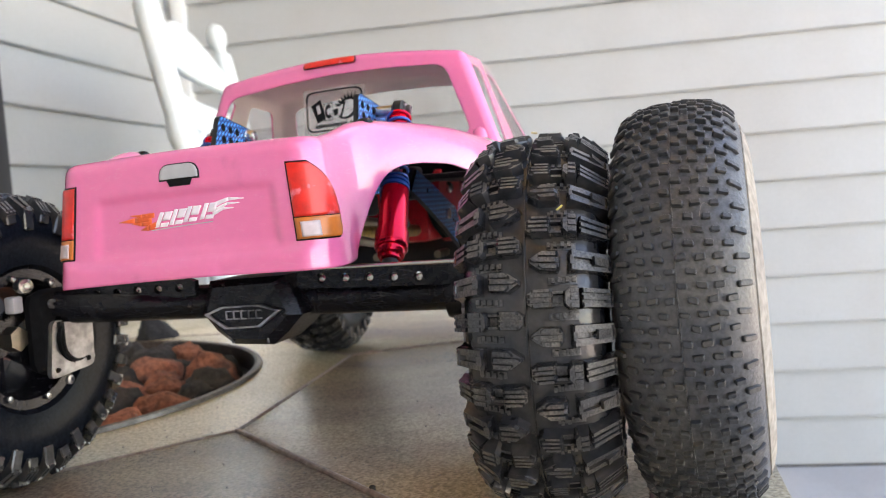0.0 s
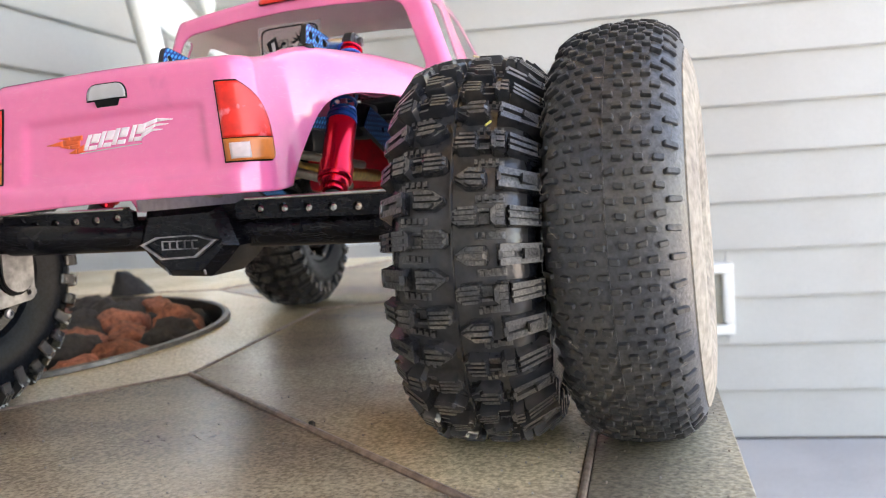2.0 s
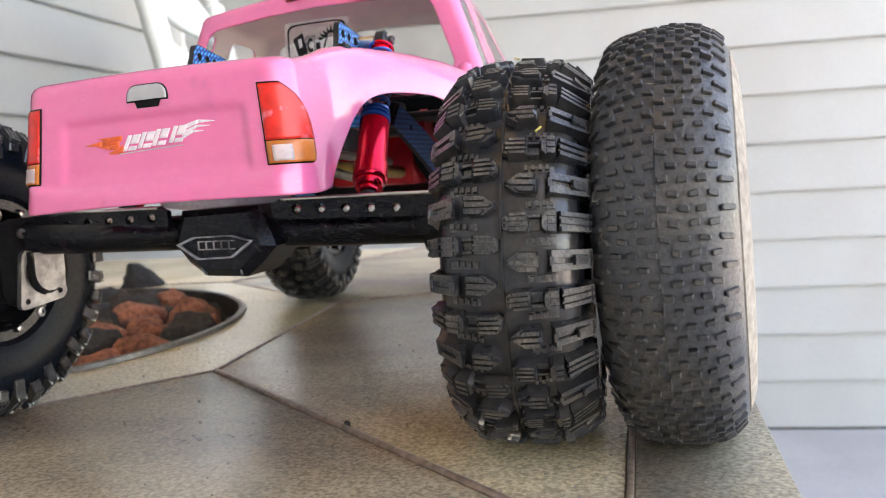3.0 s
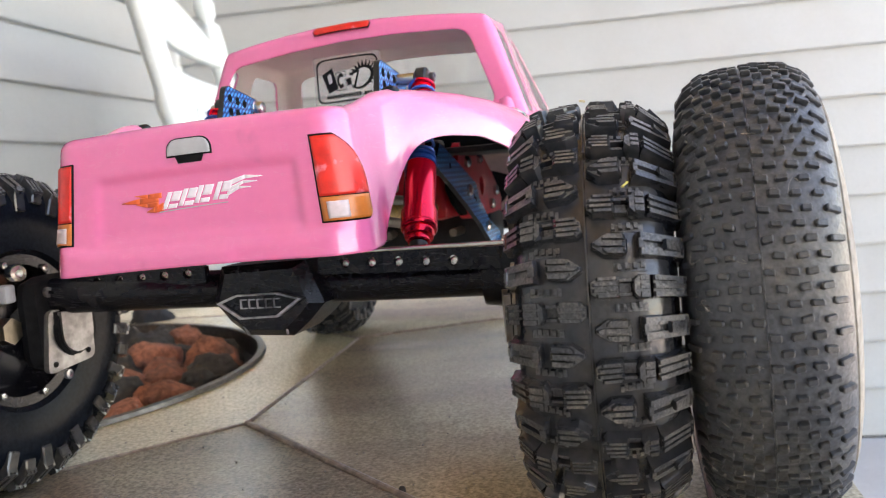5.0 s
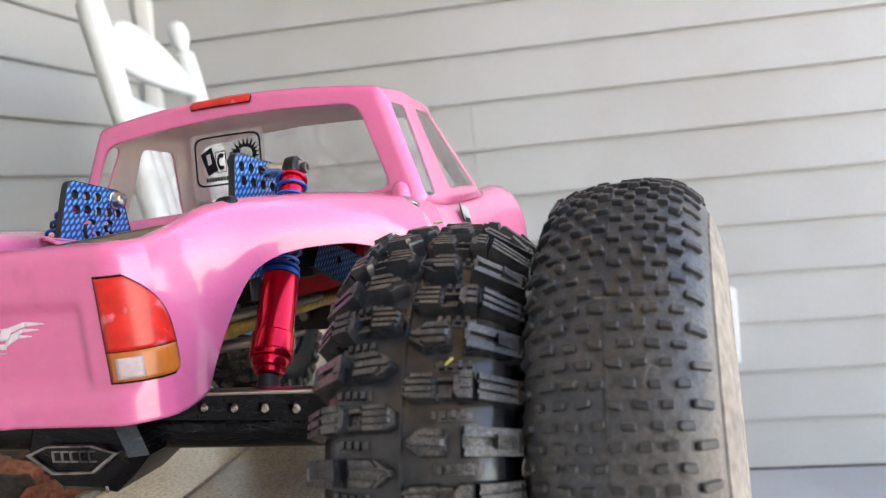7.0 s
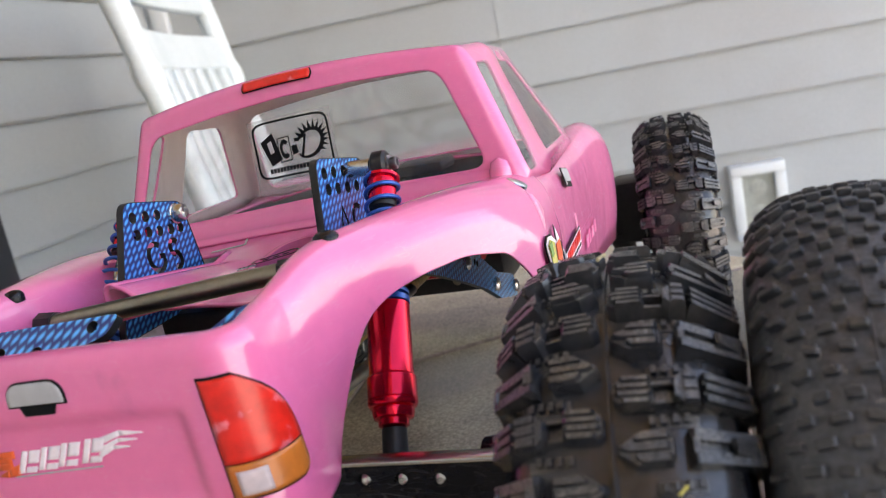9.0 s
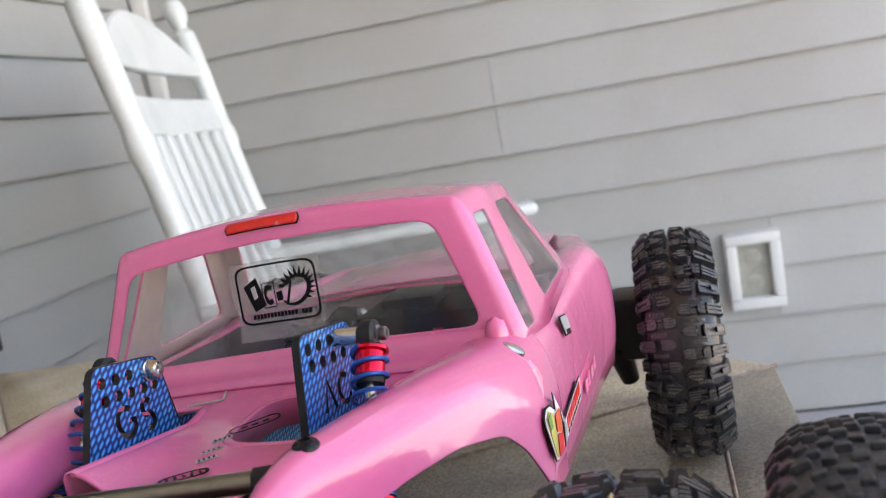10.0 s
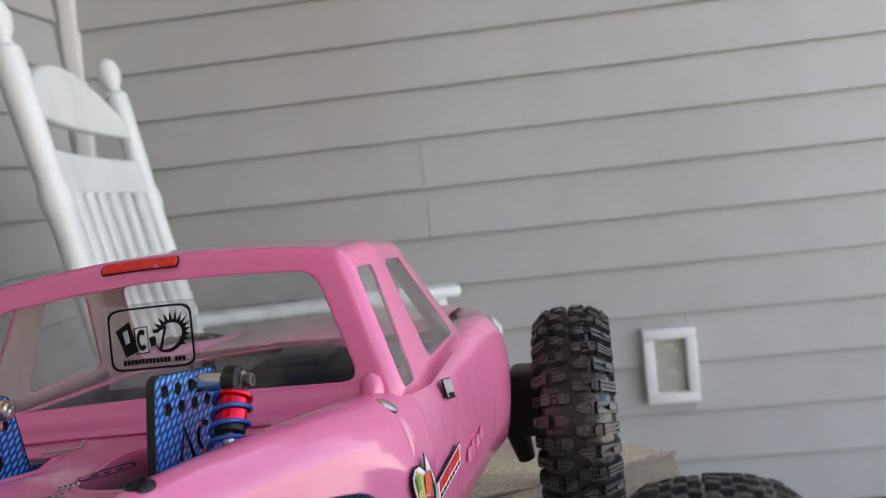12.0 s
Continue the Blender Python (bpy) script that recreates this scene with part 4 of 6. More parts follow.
def lamp_right(z, e=0.0):
    """Outer edge of the light: upright below, swept in above, with rounded lower corner."""
    r = 0.0602 - e
    if z > 0.1085:
        r -= 0.0115 * ((z - 0.1085) / 0.0190) ** 2.4
    if z < 0.1030:
        r -= 0.0030 * ((0.1030 - z) / 0.0025) ** 2
    return r


def round_ends(a, b, z0, z1, r):
    """Left and right edges of a bar with rounded upper corners."""
    def cut(z):
        k = max(0.0, (z - (z1 - r)) / r)
        return r * (1 - math.sqrt(max(0.0, 1 - k * k)))
    return (lambda z: a + cut(z)), (lambda z: b - cut(z))


for s in (-1, 1):
    lamp = solid(part("tail_light", patch_rows(lambda z: 0.0414, lamp_right, 0.1005, 0.1275, 0.0006, s), INK, truck, "red and amber tail light sticker with a black edge"), 0.0002, 0.0)
    solid(part("red_lens", patch_rows(lambda z: 0.0420, lambda z: lamp_right(z, 0.0007), 0.1086, 0.1269, 0.0010, s), RED_LENS, lamp), 0.0002, 0.0)
    solid(part("amber_lens", patch_rows(lambda z: 0.0420, lambda z: lamp_right(z, 0.0007), 0.1010, 0.1083, 0.0010, s, 8), AMBER, lamp), 0.0002, 0.0)
    solid(part("clear_lens", patch_rows(lambda z: 0.0438, lambda z: 0.0498, 0.1017, 0.1069, 0.0013, s, 6, 6), CLEAR_LENS, lamp), 0.0002, 0.0)
hl, hr = round_ends(-0.0100, 0.0070, 0.1250, 0.1308, 0.0040)
hd = solid(part("handle_sticker", patch_rows(hl, hr, 0.1250, 0.1308, 0.0006), INK, truck, "silver tailgate handle sticker with a black outline"), 0.0002, 0.0)
hl2, hr2 = round_ends(-0.0095, 0.0065, 0.1255, 0.1304, 0.0036)
solid(part("silver_face", patch_rows(hl2, hr2, 0.1255, 0.1304, 0.0010), SILVER, hd), 0.0002, 0.0)
solid(part("black_grip", patch_rows(lambda z: -0.0068 + (0.1252 - z) * 0.5, lambda z: 0.0040 - (0.1252 - z) * 0.5, 0.1229, 0.1252, 0.0007, 1, 6), INK, hd), 0.0002, 0.0)
# maker's sticker as plain slanted shapes with flames at both ends
logo = solid(part("tail_sticker", patch([(-0.0150, 0.1082), (0.0100, 0.1092), (0.0102, 0.1095), (-0.0149, 0.1085)], 0.0005, 12), SILVER, truck, "white and orange flame sticker on the tailgate"), 0.0002, 0.0)
for k, x in enumerate((-0.0138, -0.0078, -0.0020, 0.0048)):
    lo, hi = 0.1092 + 0.0004 * k, 0.1144 + 0.0005 * k
    for u0, u1, v0, v1 in ((0.0, 0.30, 0.0, 1.0), (0.38, 0.95, 0.0, 0.26), (0.38, 0.95, 0.42, 1.0)):
        q = [(x + u * 0.0056 + v * 0.0026, lo + (hi - lo) * v) for u, v in ((u0, v0), (u1, v0), (u1, v1), (u0, v1))]
        solid(part("white_block", patch(q, 0.0005, 4), WHITE_INK, logo), 0.0002, 0.0)


def flame(name, x0, z0, x1, z1, t, bend, mat):
    """A bent tongue that thins out from (x0, z0) to (x1, z1)."""
    mx, mz = (x0 + x1) / 2, (z0 + z1) / 2 + bend
    for q in ([(x0, z0), (mx, mz), (mx, mz + 1.5 * t), (x0, z0 + 2 * t)], [(mx, mz), (x1, z1), (x1, z1 + 0.0002), (mx, mz + 1.5 * t)]):
        q = q if x1 > x0 else [q[1], q[0], q[3], q[2]]
        solid(part(name, patch(q, 0.0005, 4), mat, logo), 0.0002, 0.0)


for x0, z0, x1, z1, t in ((0.0108, 0.1142, 0.0232, 0.1164, 0.0008), (0.0112, 0.1127, 0.0212, 0.1150, 0.0006), (0.0102, 0.1112, 0.0188, 0.1134, 0.0006)):
    flame("white_flame", x0, z0, x1, z1, t, 0.0008, WHITE_INK)
for x0, z0, x1, z1, t in ((-0.0150, 0.1116, -0.0292, 0.1124, 0.0013), (-0.0150, 0.1100, -0.0235, 0.1114, 0.0009), (-0.0138, 0.1128, -0.0240, 0.1143, 0.0009), (-0.0132, 0.1088, -0.0196, 0.1088, 0.0013)):
    flame("orange_flame", x0, z0, x1, z1, t, -0.0004, ORANGE)


def ramp(v, lo, hi):
    t = min(1.0, max(0.0, (v - lo) / (hi - lo)))
    return t * t * (3 - 2 * t)


# shell: the bed sides over the rear wheels
BED = [  # y, then the outer lower edge, the flare's upper edge, shoulder, rail top, inner rail, inner foot
    (-0.0225, (0.0545, 0.0907), (0.0520, 0.112), (0.0496, 0.1315), (0.0462, 0.1358), (0.0428, 0.1356), (0.0418, 0.131)),
    (-0.0150, (0.0540, 0.0910), (0.0521, 0.112), (0.0500, 0.1322), (0.0466, 0.1370), (0.0425, 0.1365), (0.0415, 0.131)),
    (-0.0095, (0.0520, 0.0928), (0.0522, 0.1125), (0.0506, 0.1330), (0.0472, 0.1384), (0.0425, 0.1375), (0.0415, 0.131)),
    (-0.0058, (0.0510, 0.0968), (0.0526, 0.1135), (0.0512, 0.1338), (0.0478, 0.1396), (0.0428, 0.1386), (0.0415, 0.131)),
    (0.0025, (0.0535, 0.1100), (0.0546, 0.1200), (0.0530, 0.1365), (0.0490, 0.1425), (0.0430, 0.1410), (0.0408, 0.123)),
    (0.0072, (0.0556, 0.1178), (0.0560, 0.1262), (0.0542, 0.1380), (0.0499, 0.1434), (0.0430, 0.1413), (0.0409, 0.1235)),
    (0.0120, (0.0582, 0.1228), (0.0580, 0.1312), (0.0556, 0.1396), (0.0508, 0.1441), (0.0430, 0.1415), (0.0410, 0.124)),
    (0.0200, (0.0620, 0.1254), (0.0616, 0.1340), (0.0588, 0.1405), (0.0530, 0.1443), (0.0434, 0.1408), (0.0414, 0.125)),
    (0.0300, (0.0664, 0.1262), (0.0658, 0.1350), (0.0625, 0.1410), (0.0558, 0.1444), (0.0440, 0.1400), (0.0420, 0.126)),
    (0.0480, (0.0742, 0.1256), (0.0734, 0.1345), (0.0695, 0.1406), (0.0618, 0.1442), (0.0480, 0.1385), (0.0440, 0.128)),
    (0.0670, (0.0816, 0.1205), (0.0810, 0.1310), (0.0766, 0.1390), (0.0678, 0.1431), (0.0510, 0.1380), (0.0470, 0.129)),
    (0.0800, (0.0843, 0.1095), (0.0858, 0.1240), (0.0816, 0.1364), (0.0718, 0.1420), (0.0550, 0.1378), (0.0510, 0.130)),
    (0.0900, (0.0880, 0.0920), (0.0888, 0.118), (0.0850, 0.134), (0.0755, 0.1405), (0.0590, 0.1375), (0.0550, 0.131)),
    (0.0930, (0.0882, 0.0890), (0.0892, 0.117), (0.0856, 0.134), (0.0765, 0.1400), (0.0600, 0.1375), (0.0560, 0.131)),
    (0.1130, (0.0882, 0.0860), (0.0896, 0.115), (0.0870, 0.132), (0.0800, 0.1380), (0.0650, 0.1372), (0.0600, 0.131)),
]


def dense(stations, step=0.003):
    ys = [s[0] for s in stations]
    vals = np.array([[c for p in s[1:] for c in p] for s in stations])
    yy = np.unique(np.concatenate([np.arange(ys[0], ys[-1], step), [ys[-1]]]))
    out = np.stack([np.interp(yy, ys, vals[:, k]) for k in range(vals.shape[1])], 1)
    sm = out.copy()
    for _ in range(2):
        sm[1:-1] = (sm[:-2] + 2 * sm[1:-1] + sm[2:]) / 4
    return [(float(y), [(r[2 * k], r[2 * k + 1]) for k in range(len(r) // 2)]) for y, r in zip(yy, sm)]


def skin(stations, radii, s, step=0.003):
    rows = []
    for y, ctrl in dense(stations, step):
        rows.append([lean((s * p.x, y, p.y)) for p in rounded([Vector(c) for c in ctrl], radii)])
    return rows


def along(pts, n):
    """n points at even steps along a line, without its first."""
    p = np.array([tuple(q) for q in pts])
    at = np.concatenate([[0], np.cumsum(np.linalg.norm(np.diff(p, axis=0), axis=1))])
    t = np.linspace(0, at[-1], n + 1)[1:]
    return np.stack([np.interp(t, at, p[:, k]) for k in range(3)], 1)


def bed_columns(s):
    """Upright section lines of one bed side, from the tail corner forwards."""
    cols = []
    for y, ctrl in dense(BED, 0.0025):
        more = LEFT_MORE * (1 - ramp(y, -0.02, 0.10)) if s < 0 else 0.0
        pts = [(s * (p.x + more), y, p.y) for p in rounded([Vector(c) for c in ctrl], (0.004, 0.009, 0.006, 0.004))]
        cols.append(np.concatenate([[pts[0]], along(pts[:11], 52), along(pts[10:], 9)]))
    return cols


def tail_columns():
    cols = []
    arc = CORNER * math.pi / 2
    for d in np.linspace(-FLAT_L - arc - 0.001, FLAT_R + arc + 0.001, 150):
        side = [tuple(tail_point(d, z)) for z in np.linspace(TAIL_Z0, TAIL_Z1 - 0.002, 53)]
        p = tail_point(d, TAIL_Z1 - 0.002)
        q = tail_point(d + 0.0005, TAIL_Z1 - 0.002) - tail_point(d - 0.0005, TAIL_Z1 - 0.002)
        inward = Vector((-q.y, q.x, 0)).normalized()
        roll = [tuple(p + inward * a + Vector((0, 0, b))) for a, b in ((0, 0), (0.0003, 0.0016), (0.0011, 0.0030), (0.0026, 0.0039), (0.0045, 0.0040), (0.0062, 0.0030), (0.0070, 0.0010), (0.0074, -0.0030))]
        cols.append(np.concatenate([side, along(roll, 9)]))
    return cols


left, right = bed_columns(-1)[::-1], bed_columns(1)
cols = np.array(left + tail_columns() + right)
joints = (len(left), len(cols) - len(right))
for _ in range(14):
    sm = cols.copy()
    sm[1:-1] = (cols[:-2] + 2 * cols[1:-1] + cols[2:]) / 4
    for j in joints:
        cols[j - 4:j + 4] = sm[j - 4:j + 4]
bm = bmesh.new()
grid(bm, [[lean(p) for p in c] for c in cols])
bed = solid(part("bed_body", bm, PINK, truck, "glossy pink pickup bed with a pressed tailgate and flared wheel arches", smooth=60), 0.0008, 0.0)

# bed floor with openings for the shock towers and the tail
def floor_z(x, y):
    """The deck: level, rising to the cab, with a tall lip along the left opening."""
    base = 0.1288 + 0.0040 * ramp(y, 0.066, 0.098)
    lip = max(0.0, 0.1385 - 0.165 * (y - 0.016) - base)
    side = math.exp(-(max(0.0, x + 0.0215) / 0.0085) ** 2)
    return base + lip * side - 0.0015 * ramp(x, 0.0, 0.02) * ramp(0.045 - y, 0, 0.02)


OPEN_C, OPEN_A = Vector((0.0225, 0.0665)), Vector((0.0225, 0.0155))


def opening(t, k=1.0):
    """The rounded right-hand opening, by angle."""
    c, s = math.cos(t), math.sin(t)
    return Vector((OPEN_C.x + OPEN_A.x * k * math.copysign(abs(c) ** 0.55, c), OPEN_C.y + OPEN_A.y * k * math.copysign(abs(s) ** 0.55, s)))


bm = bmesh.new()
vcache = {}


def fv(x, y):
    k = (round(x, 5), round(y, 5))
    if k not in vcache:
        vcache[k] = bm.verts.new(lean((x, y, floor_z(x, y))))
    return vcache[k]


xs = [float(v) for v in np.round(np.concatenate([np.linspace(-0.058, -0.0225, 12)[:-1], np.linspace(-0.0225, 0.058, 58)]), 5)]
ys = [float(v) for v in np.round(np.linspace(0.0195, 0.112, 63), 5)]
for xa, xb in zip(xs, xs[1:]):
    for ya, yb in zip(ys, ys[1:]):
        cx, cy = (xa + xb) / 2, (ya + yb) / 2
        if cx < -0.0225 and cy < 0.0815:
            continue
        if abs((cx - OPEN_C.x) / OPEN_A.x) ** 3.6 + abs((cy - OPEN_C.y) / OPEN_A.y) ** 3.6 < 1:
            continue
        if cx > 0.024 and cy < 0.030:
            continue
        bm.faces.new((fv(xa, ya), fv(xb, ya), fv(xb, yb), fv(xa, yb)))
solid(part("bed_floor", bm, PINK, truck, "pink bed floor cut open round the shock towers", smooth=60), 0.001, -1.0)
# rolled rims of the openings
bm = bmesh.new()
rows = []
for k in range(72):
    t = 2 * math.pi * k / 72
    o, inn = opening(t, 1.10), opening(t, 0.96)
    mid = opening(t, 1.02)
    zz = floor_z(o.x, o.y)
    rows.append([lean((o.x, o.y, zz - 0.0004)), lean(((o.x + mid.x) / 2, (o.y + mid.y) / 2, zz + 0.0005)), lean((mid.x, mid.y, zz + 0.0007)), lean((inn.x, inn.y, zz + 0.0004)), lean((inn.x, inn.y, zz - 0.0085))])
rows.append(rows[0])
grid(bm, rows)
solid(part("opening_rim", bm, PINK, truck, smooth=60), 0.0006, -1.0)
bm = bmesh.new()
rows = []
for y in np.linspace(0.0195, 0.0815, 28):
    zz = floor_z(-0.0215, y)
    rows.append([lean((-0.0205, y, zz - 0.0001)), lean((-0.0222, y, zz + 0.0008)), lean((-0.0240, y, zz + 0.0004)), lean((-0.0252, y, zz - 0.0012)), lean((-0.0255, y, zz - 0.0110))])
grid(bm, rows)
solid(part("opening_rim", bm, PINK, truck, smooth=60), 0.0006, -1.0)

# bulkhead below the rear window
bm = bmesh.new()
rows = []
for z, y in ((0.1326, 0.0920), (0.1338, 0.0985), (0.1350, 0.1015), (0.1366, 0.1034), (0.1385, 0.1046), (0.1408, 0.1052)):
    rows.append([lean((x, y, z)) for x in np.linspace(-0.078, 0.078, 33)])
grid(bm, rows)
solid(part("bed_bulkhead", bm, PINK, truck, smooth=60), 0.001)

# shell: doors, front fenders and bonnet
LOWER = [
    (0.0925, (0.0880, 0.0880), (0.0892, 0.100), (0.0895, 0.118), (0.0862, 0.1335), (0.078, 0.1385), (0.070, 0.1390)),
    (0.1130, (0.0880, 0.0855), (0.0895, 0.098), (0.0898, 0.116), (0.0868, 0.1325), (0.080, 0.1365), (0.070, 0.1370)),
    (0.1600, (0.0880, 0.0810), (0.0895, 0.094), (0.0898, 0.114), (0.0872, 0.1310), (0.081, 0.1345), (0.070, 0.1350)),
    (0.1950, (0.0880, 0.0780), (0.0896, 0.091), (0.0898, 0.113), (0.0876, 0.1310), (0.081, 0.1342), (0.070, 0.1340)),
    (0.2180, (0.0882, 0.0768), (0.0898, 0.0905), (0.0903, 0.1135), (0.0886, 0.1335), (0.0815, 0.1375), (0.068, 0.1330)),
    (0.2340, (0.0886, 0.0755), (0.0905, 0.0905), (0.0915, 0.1140), (0.0902, 0.1345), (0.0822, 0.1398), (0.067, 0.1340)),
    (0.2500, (0.0895, 0.0745), (0.0920, 0.0905), (0.0932, 0.1140), (0.0916, 0.1322), (0.0826, 0.1390), (0.0655, 0.1335)),
    (0.2620, (0.0905, 0.0735), (0.0932, 0.0905), (0.0942, 0.1130), (0.0918, 0.1292), (0.0815, 0.1375), (0.0640, 0.1325)),
    (0.2690, (0.0902, 0.0745), (0.0930, 0.0900), (0.0938, 0.1110), (0.0908, 0.1268), (0.0800, 0.1360), (0.0620, 0.1318)),
    (0.2800, (0.0880, 0.0960), (0.0905, 0.1040), (0.0912, 0.1130), (0.0885, 0.1245), (0.0780, 0.1345), (0.0600, 0.1308)),
    (0.3150, (0.0800, 0.1100), (0.0813, 0.1140), (0.0810, 0.1200), (0.0780, 0.1275), (0.0702, 0.1320), (0.0559, 0.1290)),
    (0.3450, (0.0750, 0.1000), (0.0760, 0.1060), (0.0750, 0.1140), (0.0715, 0.1220), (0.0620, 0.1270), (0.0523, 0.1253)),
    (0.3600, (0.0720, 0.0760), (0.0730, 0.0900), (0.0720, 0.1060), (0.0685, 0.1180), (0.0600, 0.1225), (0.0513, 0.1218)),
    (0.3780, (0.0680, 0.0740), (0.0680, 0.0880), (0.0670, 0.1020), (0.0640, 0.1130), (0.0564, 0.1175), (0.0490, 0.1176)),
]
for s in (-1, 1):
    bm = bmesh.new()
    grid(bm, skin(LOWER, (0.006, 0.010, 0.009, 0.005), s, 0.004))
    solid(part("side_panel", bm, [PINK_DOOR, DOOR_LINER], truck, "scratched pink door and front fender", smooth=50), 0.001, -1.0, 1)
# bonnet and nose
bm = bmesh.new()
rows = []
for y in np.linspace(0.204, 0.378, 34):
    zz = float(np.interp(y, (0.204, 0.262, 0.30, 0.345, 0.378), (0.1330, 0.1330, 0.1315, 0.1275, 0.1190)))
    xe = float(np.interp(y, (0.204, 0.262, 0.315, 0.378), (0.0695, 0.064, 0.058, 0.052)))
    rows.append([lean((x, y, zz + 0.004 * (1 - (x / 0.066) ** 2))) for x in np.linspace(-xe, xe, 25)])
for y, zz in ((0.382, 0.115), (0.385, 0.106), (0.385, 0.080)):
    rows.append([lean((x, y - 0.006 * (x / 0.076) ** 2, zz)) for x in np.linspace(-0.064, 0.064, 25)])
grid(bm, rows)
solid(part("bonnet", bm, [PINK, LINER], truck, smooth=50), 0.001, -1.0, 1)

# shell: the cab, framed round its windows
N = 32


def edge_loop(c, n=N):
    """The outline of a four-cornered panel with n points, corner first."""
    per = n // 4
    c = [Vector(p) for p in c]
    return [c[i].lerp(c[(i + 1) % 4], j / per) for i in range(4) for j in range(per)]


def crown(p):
    k = min(1.0, max(0.0, (p.z - 0.150) / 0.034))
    b = Vector((p.x * (1 + 0.0), p.y - 0.0045 * k * (1 - (p.x / 0.08) ** 2) * (1 if p.y < 0.135 else 0), p.z + 0.0045 * k * (1 - (p.x / 0.07) ** 2)))
    return lean(b)


def win_loop(outer, fr, r=0.005):
    """Window corners inside a panel by fractions (left, right, low, high) of its sides."""
    a, b, c, d = [Vector(p) for p in outer]
    l, rr, lo, hi = fr
    q = lambda u, v: a.lerp(b, u).lerp(d.lerp(c, u), v)
    return [q(l, lo), q(rr, lo), q(rr, hi), q(l, hi)]


R0, R1 = (0.0825, 0.1040, 0.1350), (0.0662, 0.1135, 0.1835)
B0, B1 = (0.0862, 0.1330, 0.1330), (0.0688, 0.1390, 0.1838)
A0, A1 = (0.0838, 0.2120, 0.1340), (0.0664, 0.1790, 0.1805)
mir = lambda p: (-p[0], p[1], p[2])
panels = [
    ("rear_window", [mir(R0), R0, R1, mir(R1)], [(-0.0752, 0.1052, 0.1405), (0.0705, 0.1056, 0.1420), (0.0575, 0.1122, 0.1765), (-0.0625, 0.1120, 0.1748)], 0.006),
    ("windscreen", [A0, mir(A0), mir(A1), A1], None, 0.006),
]
cab = bmesh.new()
panes = []


def framed(outer, hole, name, r=0.004):
    o = edge_loop(outer)
    h = loop_rounded(hole, r, 4, N)
    mid = [a.lerp(b, 0.92) for a, b in zip(o, h)]
    rows = [[crown(p) for p in lp] for lp in (o, mid, h)]
    grid(cab, rows, close=True)
    panes.append((name, rows[-1]))


framed(panels[0][1], panels[0][2], "rear_window", 0.006)
framed(panels[1][1], win_loop(panels[1][1], (0.07, 0.93, 0.10, 0.88)), "windscreen", 0.006)
for s in (1, -1):
    f = (lambda p: p) if s > 0 else mir
    q1 = [f(R0), f(B0), f(B1), f(R1)]
    q2 = [f(B0), f(A0), f(A1), f(B1)]
    h1 = [f(p) for p in ((0.0836, 0.1095, 0.1378), (0.0842, 0.1208, 0.1378), (0.0709, 0.1318, 0.1765), (0.0702, 0.1160, 0.1772))]
    h2 = [f(p) for p in ((0.0837, 0.1450, 0.1400), (0.0828, 0.1945, 0.1395), (0.0698, 0.1715, 0.1745), (0.0706, 0.1468, 0.1762))]
    framed(q1, h1, "quarter_window", 0.003)
    framed(q2, h2, "door_window", 0.004)
# roof
edge_rows = []
for v in np.linspace(0, 1, 17):
    row = []
    for u in np.linspace(0, 1, 9):
        if v <= 0.5:
            a, b = Vector(mir(R1)).lerp(Vector(mir(B1)), v * 2), Vector(R1).lerp(Vector(B1), v * 2)
        else:
            a, b = Vector(mir(B1)).lerp(Vector(mir(A1)), v * 2 - 1), Vector(B1).lerp(Vector(A1), v * 2 - 1)
        row.append(crown(a.lerp(b, u)))
    edge_rows.append(row)
grid(cab, edge_rows)
bmesh.ops.remove_doubles(cab, verts=cab.verts, dist=0.00025)
bmesh.ops.recalc_face_normals(cab, faces=cab.faces)
crease = [e for e in cab.edges if len(e.link_faces) == 2 and e.calc_face_angle(0) > radians(24)]
bmesh.ops.bevel(cab, geom=crease, offset=0.0062, segments=5, affect="EDGES", profile=0.5, clamp_overlap=True)
solid(part("cab", cab, [PINK, LINER], truck, "pink cab roof and pillars, grey inside", smooth=50), 0.0012, -1.0, 1)
pane_of = {}
for name, loop in panes:
    bm = bmesh.new()
    c = sum(loop, Vector()) / len(loop)
    vs = [bm.verts.new(c + (p - c) * 1.012) for p in loop]
    bm.faces.new(vs)
    pane = part(name, bm, LEXAN if name == "rear_window" else LEXAN_CLEAR, truck, "dusty clear plastic window", smooth=0)
    pane.location = (0, 0.0004 if name == "rear_window" else 0, 0)
    solid(pane, 0.0005, 0.0)
    pane.visible_shadow = False
    pane_of.setdefault(name, pane)

# window sticker: rounded black outline, tilted squares, a rayed half ring and a bar
SN = Vector((0, -1, 0.13)).normalized()


def stick(u, v):
    """A point of the sticker's plane: u across, v up from its lower edge, both 0 to 1."""
    x = -0.0166 + 0.0312 * u
    z = 0.1505 + 0.0185 * v
    p = Vector((x, 0.1052 + (z - 0.1405) * 0.1950 - 0.0006, z))
    return crown(p)


def stick_poly(bm, pts, lift=0.0):
    vs = [bm.verts.new(stick(u, v) + SN * (0.0002 + lift)) for u, v in pts]
    bm.faces.new(vs)


bm = bmesh.new()
o = loop_rounded([(0, 0), (1, 0), (1, 1), (0, 1)], 0.16, 4, 32)
rows = [[stick(p.x, p.y) + SN * 0.0002 for p in o], [stick(0.5 + (p.x - 0.5) * 0.955, 0.5 + (p.y - 0.5) * 0.935) + SN * 0.0002 for p in o]]
grid(bm, rows, close=True)
